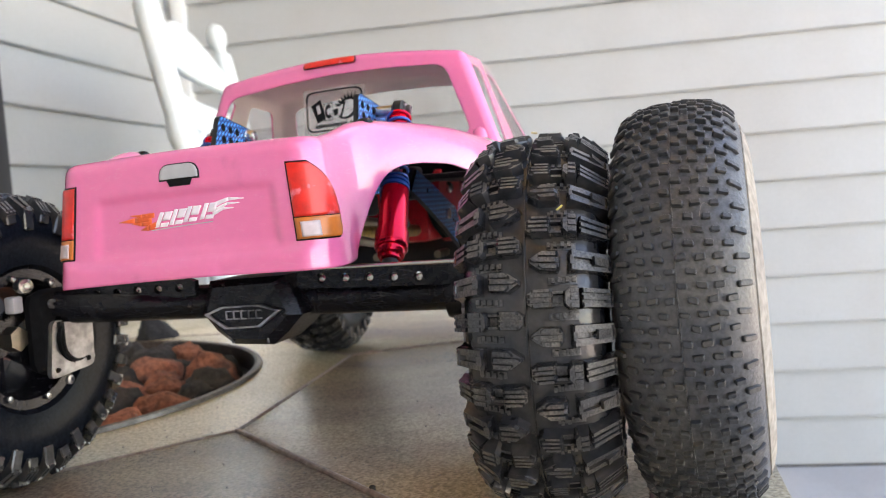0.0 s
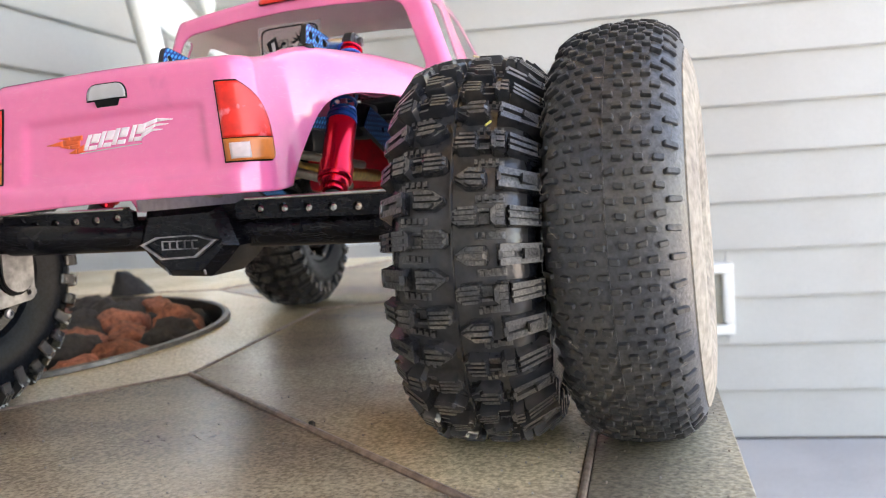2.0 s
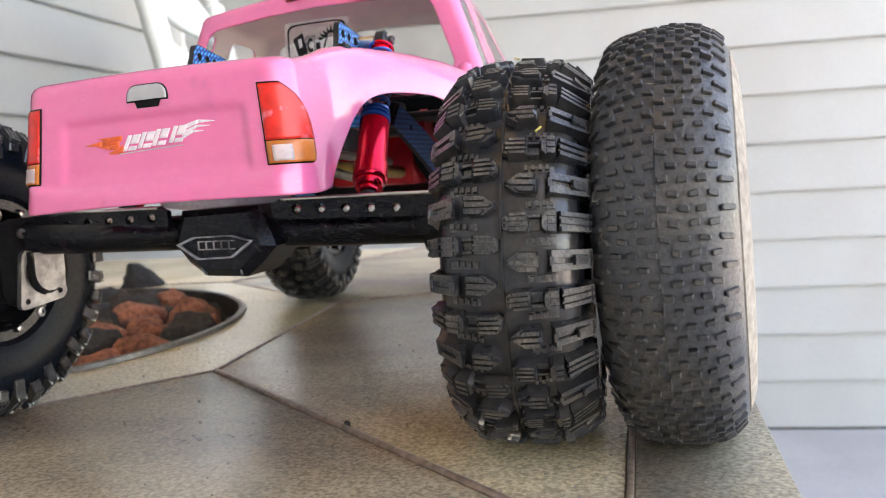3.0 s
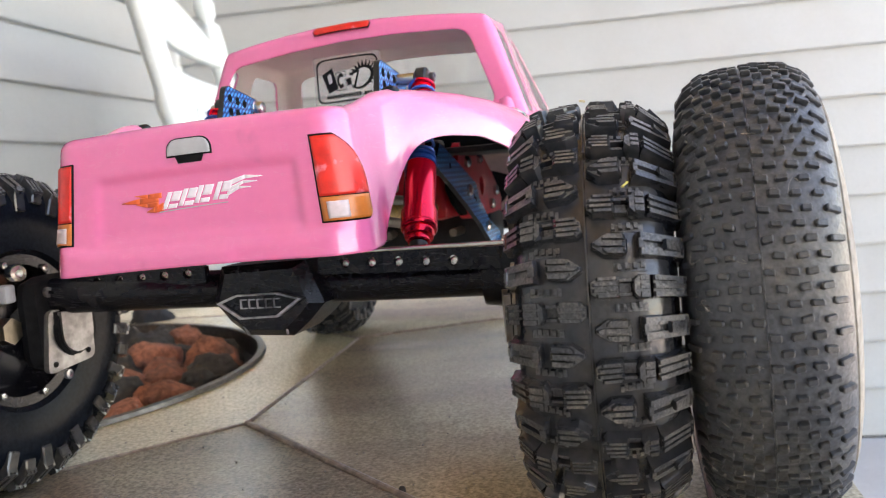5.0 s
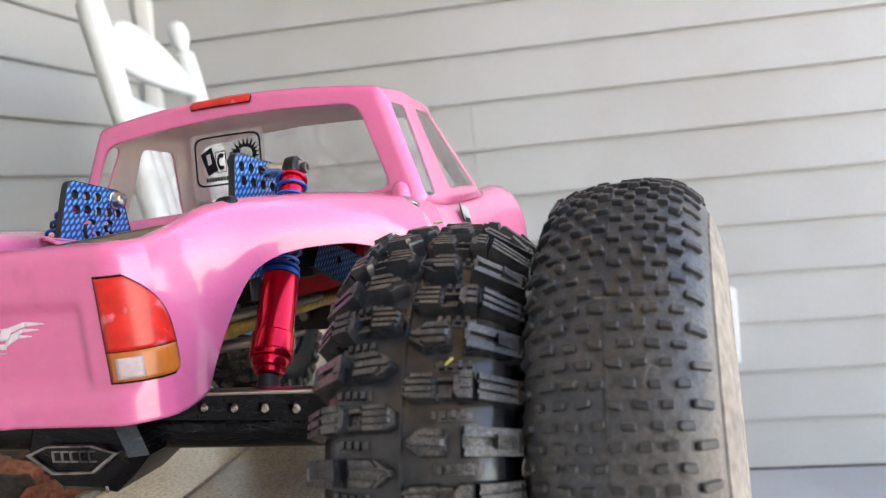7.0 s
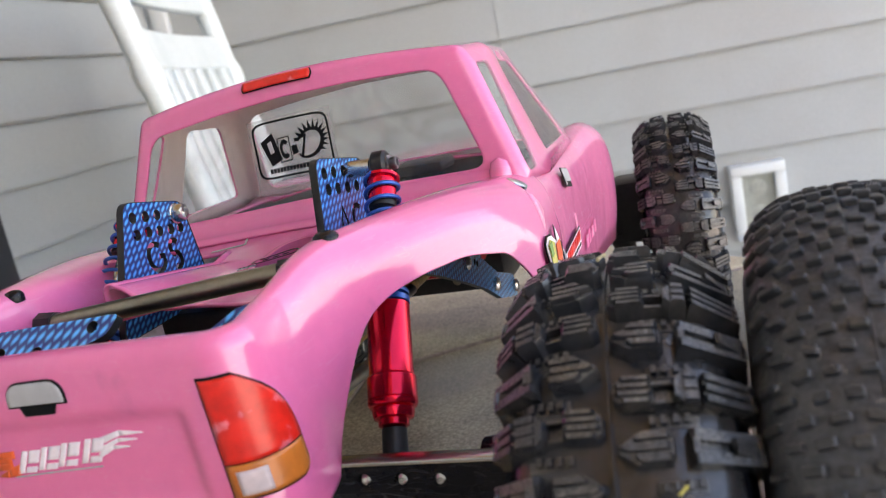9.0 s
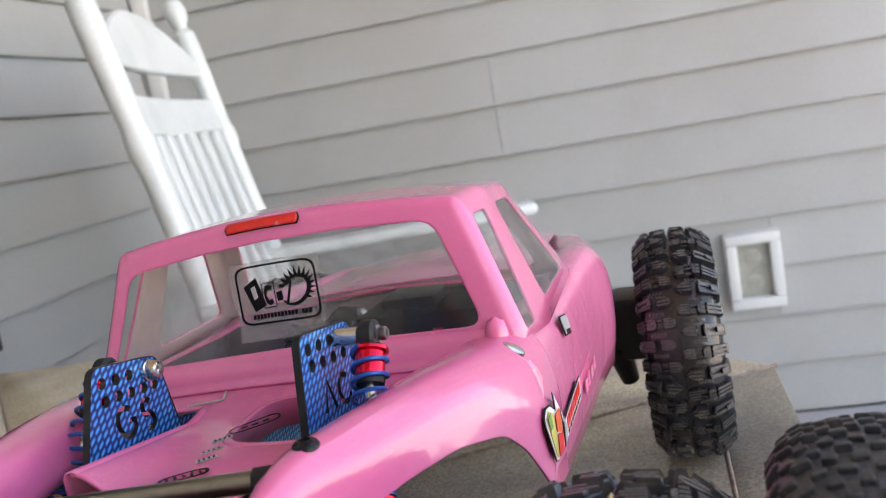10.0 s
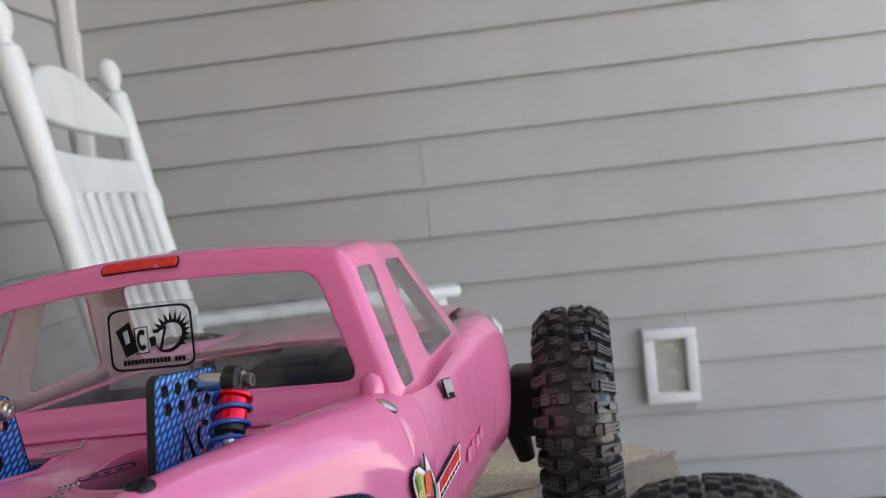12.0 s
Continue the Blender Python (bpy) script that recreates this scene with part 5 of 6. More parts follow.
sticker = solid(part("window_sticker", bm, INK, truck, "black line sticker on the rear window", smooth=0), 0.0002, 0.0)
bm = bmesh.new()
grid(bm, [[stick(-0.05 + 1.1 * u, -0.30 + 1.36 * v) for u in np.linspace(0, 1, 7)] for v in np.linspace(0, 1, 7)])
solid(part("clear_film", bm, FILM, sticker, "clear film of the sticker", smooth=0), 0.0001, 0.0).visible_shadow = False


def sticker_part(name, polys, mat=INK, lift=0.0):
    bm = bmesh.new()
    for pts in polys:
        stick_poly(bm, pts, lift)
    solid(part(name, bm, mat, sticker, smooth=0), 0.0002, 0.0)


# a leaning black tile with a pale patch, a framed tile, a small tile
sticker_part("black_tile", [[(0.09, 0.66), (0.26, 0.79), (0.34, 0.31), (0.19, 0.22)]])
sticker_part("pale_patch", [[(0.18, 0.63), (0.235, 0.66), (0.255, 0.46), (0.205, 0.43)]], SILVER, 0.0003)
sticker_part("tile_frame", [[(0.31, 0.68), (0.47, 0.69), (0.47, 0.675), (0.31, 0.665)], [(0.31, 0.27), (0.47, 0.28), (0.47, 0.265), (0.31, 0.255)], [(0.31, 0.27), (0.318, 0.27), (0.318, 0.67), (0.31, 0.67)], [(0.462, 0.27), (0.47, 0.27), (0.47, 0.68), (0.462, 0.68)]])
for r0, r1, a0, a1 in ((1.0, 0.52, 45, 315),):
    bm = bmesh.new()
    rows = [[], []]
    for a in np.linspace(radians(a0), radians(a1), 17):
        rows[0].append(stick(0.395 + 0.062 * r0 * math.cos(a), 0.475 + 0.17 * r0 * math.sin(a)) + SN * 0.0002)
        rows[1].append(stick(0.395 + 0.062 * r1 * math.cos(a), 0.475 + 0.17 * r1 * math.sin(a)) + SN * 0.0002)
    grid(bm, rows)
    solid(part("black_arc", bm, INK, sticker, smooth=0), 0.0002, 0.0)
sticker_part("small_tile", [[(0.48, 0.50), (0.555, 0.52), (0.56, 0.37), (0.49, 0.35)]])
# leaning open loop, thick on its upper right, with rays
bm = bmesh.new()
rows = [[], []]
for k, a in enumerate(np.linspace(radians(-140), radians(165), 29)):
    c0 = Vector((0.725 + 0.165 * math.cos(a) + 0.05 * math.sin(a), 0.50 + 0.235 * math.sin(a)))
    w = 0.010 + 0.016 * math.sin(math.pi * k / 28)
    out = Vector((math.cos(a), math.sin(a) * 1.3))
    rows[0].append(stick(*(c0 + out * w)) + SN * 0.0002)
    rows[1].append(stick(*(c0 - out * w)) + SN * 0.0002)
grid(bm, rows)
solid(part("black_loop", bm, INK, sticker, smooth=0), 0.0002, 0.0)
sticker_part("slanted_bar", [[(0.585, 0.27), (0.615, 0.27), (0.70, 0.66), (0.675, 0.67)], [(0.53, 0.60), (0.68, 0.67), (0.69, 0.63), (0.54, 0.56)]])
for k in range(13):
    a = radians(158 - k * 15.5)
    da = radians(6.5)
    e = lambda q, r: (0.725 + (0.165 + r) * math.cos(q) + 0.05 * math.sin(q), 0.50 + (0.235 + r * 1.5) * math.sin(q))
    long = 0.085 * (0.75 + 0.45 * math.sin(math.pi * k / 12))
    sticker_part("ray", [[e(a - da, 0.012), e(a + da, 0.012), e(a, 0.012 + long)]])
for k in range(17):
    u = 0.15 + k * 0.0435
    sticker_part("text_bar", [[(u, 0.095), (u + 0.032, 0.095), (u + 0.034, 0.175), (u + 0.002, 0.175)]] if k != 13 else [[(u + 0.01, 0.095), (u + 0.022, 0.095), (u + 0.022, 0.115), (u + 0.01, 0.115)]])

# high brake light sticker on the roof edge
bm = bmesh.new()


def roof_edge(x, t):
    """The rounded rear roof edge: t from below (0) to above (1)."""
    a = radians(8 + 60 * t)
    p = crown(Vector((x, 0.1135, 0.1835)))
    c = p + Vector((0, 0.0052, -0.0058))
    return c + Vector((0, -math.cos(a), math.sin(a))) * 0.0066


grid(bm, [[roof_edge(x, t) for x in np.linspace(-0.0172 + 0.003 * abs(t - 0.36), 0.0122 - 0.003 * abs(t - 0.36), 20)] for t in np.linspace(0.06, 0.66, 6)])
rl = solid(part("roof_light", bm, INK, truck, "chipped red brake light sticker on the roof edge"), 0.0003, 1.0)
bm = bmesh.new()
grid(bm, [[roof_edge(x, t) + Vector((0, -0.0003, 0.0002)) for x in np.linspace(-0.0167 + 0.003 * abs(t - 0.36), 0.0117 - 0.003 * abs(t - 0.36), 20)] for t in np.linspace(0.10, 0.62, 6)])
solid(part("red_face", bm, RED_LENS, rl), 0.0003, 1.0)

# pink knob at the foot of the cab corner
for s in (-1, 1):
    bm = bmesh.new()
    lathe(bm, [(0.0042, 0.0), (0.0037, 0.006), (0.0028, 0.0088), (0.0, 0.0102)], Matrix.Translation(lean((s * 0.0745, 0.1045, 0.1345))), 24)
    part("corner_boss", bm, PINK, truck, smooth=70)


def side_patch(name, pts, mat, label="", s=1, off=0.0010, parent=None):
    """A sticker on the door side, pts in (y, z)."""
    bm = bmesh.new()
    vs = [bm.verts.new(lean((s * (float(np.interp(z, (0.094, 0.116, 0.1325), (0.0896, 0.0900, 0.0872))) + float(np.interp(y, (0.076, 0.080, 0.090, 0.095), (-0.0056, -0.0040, -0.0010, 0))) + off), y, z))) for y, z in pts]
    bm.faces.new(vs)
    return solid(part(name, bm, mat, parent or truck, label, smooth=0), 0.0002, 0.0)


hs = side_patch("door_handle_sticker", [(0.1415, 0.1250), (0.1530, 0.1228), (0.1520, 0.1306), (0.1402, 0.1328)], INK, "black and silver door handle sticker")
side_patch("silver_face", [(0.1418, 0.1272), (0.1524, 0.1252), (0.1516, 0.1303), (0.1407, 0.1324)], SILVER, "", 1, 0.0014, hs)
side_patch("silver_edge", [(0.1422, 0.1257), (0.1436, 0.1254), (0.1433, 0.1278), (0.1419, 0.1281)], SILVER, "", 1, 0.0014, hs)
ds = side_patch("door_sticker", [(0.0902, 0.1009), (0.0918, 0.1007), (0.1040, 0.1010), (0.1435, 0.1008), (0.1456, 0.1086), (0.1065, 0.1078), (0.1016, 0.1140), (0.0974, 0.1208), (0.0945, 0.1162), (0.0915, 0.1190), (0.0887, 0.1190), (0.0863, 0.1170), (0.0862, 0.1140), (0.0880, 0.1080)], INK, "white, red and yellow sticker behind the wheel arch", 1, 0.0012)
for name, pts, mt, off in (
        ("white_field", [(0.1060, 0.1013), (0.1431, 0.1011), (0.1449, 0.1081), (0.1066, 0.1073)], WHITE_INK, 0.0015),
        ("white_head", [(0.0904, 0.1013), (0.0918, 0.1011), (0.1052, 0.1014), (0.1058, 0.1074), (0.1011, 0.1134), (0.0974, 0.1198), (0.0947, 0.1154), (0.0914, 0.1184), (0.0888, 0.1184), (0.0867, 0.1166), (0.0866, 0.1142), (0.0883, 0.1083)], WHITE_INK, 0.0015),
        ("yellow_mark", [(0.0905, 0.1022), (0.0913, 0.1020), (0.0921, 0.1090), (0.0916, 0.1160), (0.0892, 0.1176), (0.0872, 0.1160), (0.0887, 0.1088)], YELLOW, 0.0018),
        ("green_mark", [(0.0872, 0.1160), (0.0882, 0.1118), (0.0897, 0.1126), (0.0894, 0.1170)], GREEN, 0.0021),
        ("orange_mark", [(0.0921, 0.1098), (0.0962, 0.1080), (0.0986, 0.1116), (0.0960, 0.1160), (0.0923, 0.1150)], ORANGE, 0.0021),
        ("red_mark", [(0.0916, 0.1020), (0.0962, 0.1022), (0.0984, 0.1066), (0.0960, 0.1080), (0.0923, 0.1088)], RED_LENS, 0.0021),
        ("grey_mark", [(0.1006, 0.1022), (0.1046, 0.1024), (0.1050, 0.1068), (0.1018, 0.1108)], SILVER, 0.0021),
        ("black_line", [(0.0984, 0.1020), (0.1000, 0.1020), (0.1012, 0.1078), (0.0978, 0.1150), (0.0966, 0.1144), (0.0996, 0.1076)], INK, 0.0021)):
    side_patch(name, pts, mt, "", 1, off, ds)
for k in range(7):
    y = 0.1085 + 0.0048 * k
    side_patch("red_block", [(y, 0.1040), (y + 0.0036, 0.1041), (y + 0.0046, 0.1073 + 0.0001 * k), (y + 0.0010, 0.1071 + 0.0001 * k)], RED_LENS, "", 1, 0.0018, ds)
    side_patch("black_bar", [(y + 0.0004, 0.1021), (y + 0.0034, 0.1021), (y + 0.0038, 0.1031), (y + 0.0008, 0.1031)], INK, "", 1, 0.0018, ds)
# worn silver marks low on the door
for k, (y, w, h) in enumerate(((0.160, 0.0060, 0.0045), (0.1685, 0.0050, 0.0052), (0.1770, 0.0070, 0.0040), (0.1870, 0.0055, 0.0048))):
    side_patch("silver_mark", [(y, 0.0955), (y + w, 0.0953), (y + w + 0.0010, 0.0953 + h), (y + w * 0.4, 0.0958 + h), (y + 0.0008, 0.0955 + h * 0.7)], WORN_MARK, "worn silver mark on the door" if k == 0 else "")
# chipped bright corner at the foot of the cab
bm = bmesh.new()
lathe(bm, [(0.0030, -0.0012), (0.0030, 0.0004), (0.0022, 0.0008), (0.0, 0.0008)], axis_m(lean((0.0815, 0.0945, 0.1366)), (0.55, -0.1, 1)) @ Matrix.Diagonal((0.8, 1.3, 1, 1)), 20)
part("bare_corner", bm, STEEL, truck, "chipped bright corner of the shell")
# seams pressed round the door
for a, b in (((0.1500, 0.1125), (0.1500, 0.1035)), ((0.1500, 0.1035), (0.2160, 0.1030))):
    bm = bmesh.new()
    edge = lambda y, z: lean((float(np.interp(z, (0.094, 0.116, 0.1325, 0.138), (0.0893, 0.0896, 0.0868, 0.0850))), y, z))
    rod(bm, edge(*a), edge(*b), 0.0004, segs=8)
    part("door_bead", bm, PINK_DOOR, truck)

# screws that hold the shell
for p, r in (((0.0500, 0.0140, 0.1424), 0.0034), ((-0.0500, 0.0130, 0.1408), 0.0028)):
    bm = bmesh.new()
    lathe(bm, [(r, -0.0012), (r, 0.0006), (r * 0.92, 0.0012), (r * 0.70, 0.0019), (r * 0.40, 0.0022), (r * 0.36, 0.0010), (0.0, 0.0010)], Matrix.Translation(lean(p)), 24)
    part("body_screw", bm, BLACK, truck, "black button-head screw")

# tube across the bed with black end joints
bm = bmesh.new()
rod(bm, lean((-0.0385, 0.012, 0.1315)), lean((0.0372, 0.012, 0.1360)), 0.0027, segs=28)
tube = part("cross_tube", bm, TITANIUM, truck, "grey metal tube across the bed")
for s in (-1, 1):
    bm = bmesh.new()
    up = 0.1316 if s < 0 else 0.1360
    a, b = lean((s * 0.0365, 0.012, up)), lean((s * 0.0430, 0.013, up))
    rod(bm, a, b, 0.0033, 0.0036, 8)
    part("end_joint", bm, PLASTIC, tube)

# Black blocks put in where the hollow under the tube lies dark
bm = bmesh.new()
box(bm, -0.046, 0.046, -0.016, 0.010, 0.104, 0.1225, 0.002)
box(bm, 0.030, 0.044, -0.022, 0.006, 0.112, 0.1300, 0.002)
part("dark_hollow_block", bm, PLASTIC, truck, "black blocks standing in for the dark hollow behind the tailgate")

# shock towers
def stroke(cx, cy, pts, w, size, shear=-0.16):
    """A cut of even width along a line of points."""
    p = [Vector((cx + size * x, cy + size * y + size * x * shear)) for x, y in pts]
    left, right = [], []
    for n, q in enumerate(p):
        d = (p[min(n + 1, len(p) - 1)] - p[max(n - 1, 0)]).normalized() * (w / 2)
        left.append((q.x - d.y, q.y + d.x))
        right.append((q.x + d.y, q.y - d.x))
    return left + right[::-1]


def arc(cx, cy, r, a0, a1, n):
    return [(cx + r * math.cos(radians(a0 + (a1 - a0) * k / n)), cy + r * 1.12 * math.sin(radians(a0 + (a1 - a0) * k / n))) for k in range(n + 1)]


def tower(name_x, corners, holes, cuts):
    bm = bmesh.new()
    outline = [(p.x, p.y) for p in loop_rounded([Vector((a, b)) for a, b in corners], 0.0035, 4, 32)]
    # plate frame: X of the plate runs along the truck, Y up, thickness along X of the truck
    m = Matrix(((0, 0, 1, name_x), (1, 0, 0, 0), (0, 1, 0, 0), (0, 0, 0, 1)))
    plate(bm, outline, 0.0020, m, [(y, z, 0.00185) for y, z in holes], cuts)
    ob = part("shock_tower", bm, [CARBON, PLASTIC], truck, "blue carbon shock tower plate with rows of holes", smooth=0)
    bm = bmesh.new()
    pts = [Vector((name_x + 0.0010, a, b)) for a, b in outline]
    c = sum(pts, Vector()) / len(pts)
    rows = []
    for dx in (-0.00115, 0.00115):
        rows.append([Vector((p.x + dx, c.y + (p.y - c.y) * 0.999, c.z + (p.z - c.z) * 0.999)) for p in pts])
    outer = [[Vector((p.x, c.y + (p.y - c.y) * 1.022, c.z + (p.z - c.z) * 1.012)) for p in r] for r in rows]
    grid(bm, [rows[0], outer[0], outer[1], rows[1]], close=True)
    part("edge_band", bm, PLASTIC, ob, "black edge")
    return ob


# large cut letters: a hooked ring and a double bend on one plate, a wedge and an open ring on the other
HOOK = arc(0, 0, 1, 55, 335, 16) + [(0.90, 0.05), (0.30, 0.05)]
BEND = arc(0, 0.52, 0.56, 40, 270, 10)[:-1] + arc(0, -0.52, 0.56, 90, -130, 10)
WEDGE = [(-0.85, -1.1), (0.0, 1.1), (0.85, -1.1)]
tower(0.0333, [(0.0390, 0.116), (0.0860, 0.116), (0.0800, 0.1552), (0.0480, 0.1600)],
      [(0.0520, 0.1550), (0.0586, 0.1543), (0.0655, 0.1535), (0.0526, 0.1501), (0.0592, 0.1492), (0.0662, 0.1482), (0.0732, 0.1473)],
      [stroke(0.0590, 0.1390, WEDGE, 0.0017, 0.0040), stroke(0.0695, 0.1375, HOOK[:17], 0.0017, 0.0038)])
tower(-0.0342, [(0.0310, 0.116), (0.0820, 0.116), (0.0758, 0.1514), (0.0468, 0.1568)],
      [(0.0496, 0.1514), (0.0558, 0.1505), (0.0618, 0.1497), (0.0495, 0.1458), (0.0554, 0.1454), (0.0611, 0.1444), (0.0671, 0.1436), (0.0724, 0.1430)],
      [stroke(0.0562, 0.1366, HOOK, 0.0019, 0.0040), stroke(0.0664, 0.1352, BEND, 0.0019, 0.0041)])


def shock(s):
    """Rear shock: red body, blue spring, red cap, black ball end with its bolt and spacer."""
    bot, top = Vector((s * 0.0540, 0.0205, 0.0890)), Vector((s * 0.0465, 0.0690, 0.1530))
    if s < 0:
        top.z -= 0.0035
    ax = (top - bot).normalized()
    bot += ax * 0.0028
    L = (top - bot).length
    m = axis_m(bot, ax)
    bm = bmesh.new()
    lathe(bm, [(0.0034, -0.0036), (0.0042, -0.0032), (0.0042, -0.0016), (0.0054, -0.0012), (0.0058, 0.0004), (0.0058, 0.0012), (0.0054, 0.0014), (0.0064, 0.0018), (0.0069, 0.0026), (0.0069, 0.0034), (0.0067, 0.0036), (0.0069, 0.0038), (0.0069, 0.0098), (0.0065, 0.0103), (0.0062, 0.0106), (0.0062, L * 0.40), (0.0050, L * 0.405), (0.0050, L * 0.43)], m, 40)
    body = part("shock", bm, RED, truck, "red anodised shock absorber with a blue spring")
    bm = bmesh.new()
    lathe(bm, [(0.0048, L * 0.405), (0.0063, L * 0.408), (0.0063, L * 0.428), (0.0050, L * 0.431)], m, 30)
    lathe(bm, [(0.0048, L * 0.436), (0.0062, L * 0.441), (0.0062, L * 0.455), (0.0048, L * 0.459)], m, 30)
    part("preload_ring", bm, BLUE, body, "blue preload ring")
    bm = bmesh.new()
    coil(bm, bot + ax * (L * 0.462), bot + ax * (L * 0.935), 0.0051, 0.00068, 8.2)
    part("spring", bm, BLUE, body, "blue coil spring")
    bm = bmesh.new()
    lathe(bm, [(0.0012, L * 0.835), (0.0041, L * 0.838), (0.0043, L * 0.846), (0.0043, L * 0.922), (0.0055, L * 0.927), (0.0056, L * 0.938), (0.0050, L * 0.944), (0.0034, L * 0.948)], m, 30)
    part("spring_cup", bm, RED, body)
    # Black collar standing in for the dark hollow below the cup
    bm = bmesh.new()
    lathe(bm, [(0.0016, L * 0.800), (0.0040, L * 0.803), (0.0042, L * 0.812), (0.0042, L * 0.8375)], m, 24)
    part("cup_hollow", bm, PLASTIC, body)
    bm = bmesh.new()
    rod(bm, bot + ax * (L * 0.42), bot + ax * (L * 0.85), 0.0017)
    part("shaft", bm, STEEL, body)
    bm = bmesh.new()
    rod(bm, bot + ax * (L * 0.93), top + ax * 0.001, 0.0028, 0.0034, 16)
    lathe(bm, [(0.0034, -0.0026), (0.0044, -0.0018), (0.0044, 0.0018), (0.0034, 0.0026)], axis_m(top, (1, 0, 0)), 24)
    part("ball_end", bm, PLASTIC, body)
    bm = bmesh.new()
    rod(bm, (s * 0.0350, top.y, top.z), (s * 0.0434, top.y, top.z), 0.0027)
    part("spacer", bm, STEEL, body)
    bm = bmesh.new()
    lathe(bm, [(0.0027, 0.0025), (0.0027, 0.0030), (0.0017, 0.0032), (0.0017, 0.0037)], axis_m(top, (s, 0, 0)), 20)
    lathe(bm, [(0.0019, 0.0036), (0.0021, 0.0040), (0.0021, 0.0050), (0.0018, 0.0055), (0.0012, 0.0056), (0.0010, 0.0044), (0.0, 0.0044)], axis_m(top, (s, 0, 0)), 12)
    part("bolt", bm, WORN, body, "small steel bolt and washer")
    bm = bmesh.new()
    low = bot - ax * 0.0195
    rod(bm, low, bot - ax * 0.004, 0.0036, 0.0034, 14)
    box(bm, low.x - 0.004, low.x + 0.004, low.y - 0.004, low.y + 0.004, low.z - 0.005, low.z + 0.003, 0.001)
    part("lower_end", bm, PLASTIC, body)


shock(1)
shock(-1)
# inner bolt of the left tower
bm = bmesh.new()
lathe(bm, [(0.0036, 0.0), (0.0036, 0.0010), (0.0031, 0.0012), (0.0031, 0.0034), (0.0026, 0.0042), (0.0019, 0.0044), (0.0016, 0.0032), (0.0, 0.0032)], axis_m((-0.0320, 0.0706, 0.1481), (1, 0, 0)), 22)
part("tower_bolt", bm, STEEL, truck)

# blue carbon brace plates under the tube
for name, corners, hl in (("rear_brace", ((-0.056, -0.012), (-0.024, -0.0085), (-0.003, -0.0005), (-0.0005, 0.0050), (-0.046, 0.0030)), [(-0.0080, 0.0020, 0.0017), (-0.0240, -0.0035, 0.0017), (-0.0360, -0.0030, 0.0017)]),
                          ("rear_brace", ((0.024, -0.008), (0.044, -0.008), (0.046, 0.004), (0.034, 0.003), (0.026, -0.003)), [(0.038, -0.003, 0.0017)])):
    bm = bmesh.new()
    outline = [(p.x, p.y) for p in rounded([Vector(q) for q in corners] + [Vector(corners[0])], (0.002,) * (len(corners) - 1))][:-1]
    plate(bm, outline, 0.0025, basis((0.0, -0.0065, 0.1300), (0, -0.75, 0.66), (0, 0.66, 0.75)), hl)
    part(name, bm, [CARBON_FLAT, PLASTIC], truck, "blue carbon brace plate", smooth=0)

# rear axle: portal housing, diff cover, link plates
bm = bmesh.new()
rod(bm, (-0.092, 0.0030, 0.0775), (0.086, 0.0130, 0.0760), 0.0070, segs=28)
hexa = [(-0.021, 0.0735), (-0.016, 0.0860), (0.022, 0.0870), (0.029, 0.0715), (0.022, 0.0655), (0.014, 0.0602), (-0.006, 0.0608), (-0.014, 0.0660)]
ringA = [[bm.verts.new((0.003 + (x - 0.003) * k * 0.86, y, 0.0745 + (z - 0.0745) * k)) for x, z in hexa] for y, k in ((-0.0075, 0.80), (-0.0035, 1.0), (0.020, 1.0), (0.026, 0.85))]
for a, b in zip(ringA, ringA[1:]):
    for i in range(8):
        bm.faces.new((a[i], a[(i + 1) % 8], b[(i + 1) % 8], b[i]))
bm.faces.new(ringA[0][::-1])
bm.faces.new(ringA[-1])
axle = part("rear_axle", bm, BLACK, truck, "scuffed black rear axle housing", smooth=30)
# cover plate: a bright worn outline round a dark field
lo = [Vector(q) for q in ((-0.0155, 0.0735), (-0.0075, 0.0762), (0.0120, 0.0765), (0.0215, 0.0742), (0.0110, 0.0680), (-0.0060, 0.0676))]
bm = bmesh.new()
lo = [Vector((0.003 + (q.x - 0.003) * 0.88, q.y)) for q in lo]
c = sum(lo, Vector((0, 0))) / 6
rows = [[Vector((c.x + (p.x - c.x) * k, y, c.y + (p.y - c.y) * k)) for p in lo] for k, y in ((1.0, -0.0076), (1.0, -0.0098), (0.88, -0.0098), (0.88, -0.0082))]
grid(bm, rows, close=True)
part("cover_rim", bm, WORN, axle, "worn bright edge of the diff cover", smooth=0)
bm = bmesh.new()
bm.faces.new([bm.verts.new((c.x + (p.x - c.x) * 0.90, -0.0080, c.y + (p.y - c.y) * 0.90)) for p in lo])
ob = solid(part("cover_face", bm, BLACK, axle, smooth=0), 0.0006)
for k in range(5):
    bm = bmesh.new()
    x = -0.0044 + k * 0.0032
    box(bm, x, x + 0.0026, -0.0092, -0.0082, 0.0712, 0.0716)
    box(bm, x, x + 0.0026, -0.0092, -0.0082, 0.0742, 0.0746)
    box(bm, x, x + 0.0005, -0.0092, -0.0082, 0.0717, 0.0741)
    part("letter_bar", bm, WORN, axle, smooth=0)
bm = bmesh.new()
for a, b in (((-0.0060, 0.0672), (-0.0035, 0.0616)), ((0.0110, 0.0676), (0.0115, 0.0612)), ((-0.0048, 0.0643), (0.0112, 0.0641))):
    rod(bm, (a[0], -0.0070, a[1]), (b[0], -0.0064, b[1]), 0.0005, segs=6)
part("scuffed_edges", bm, WORN, axle)
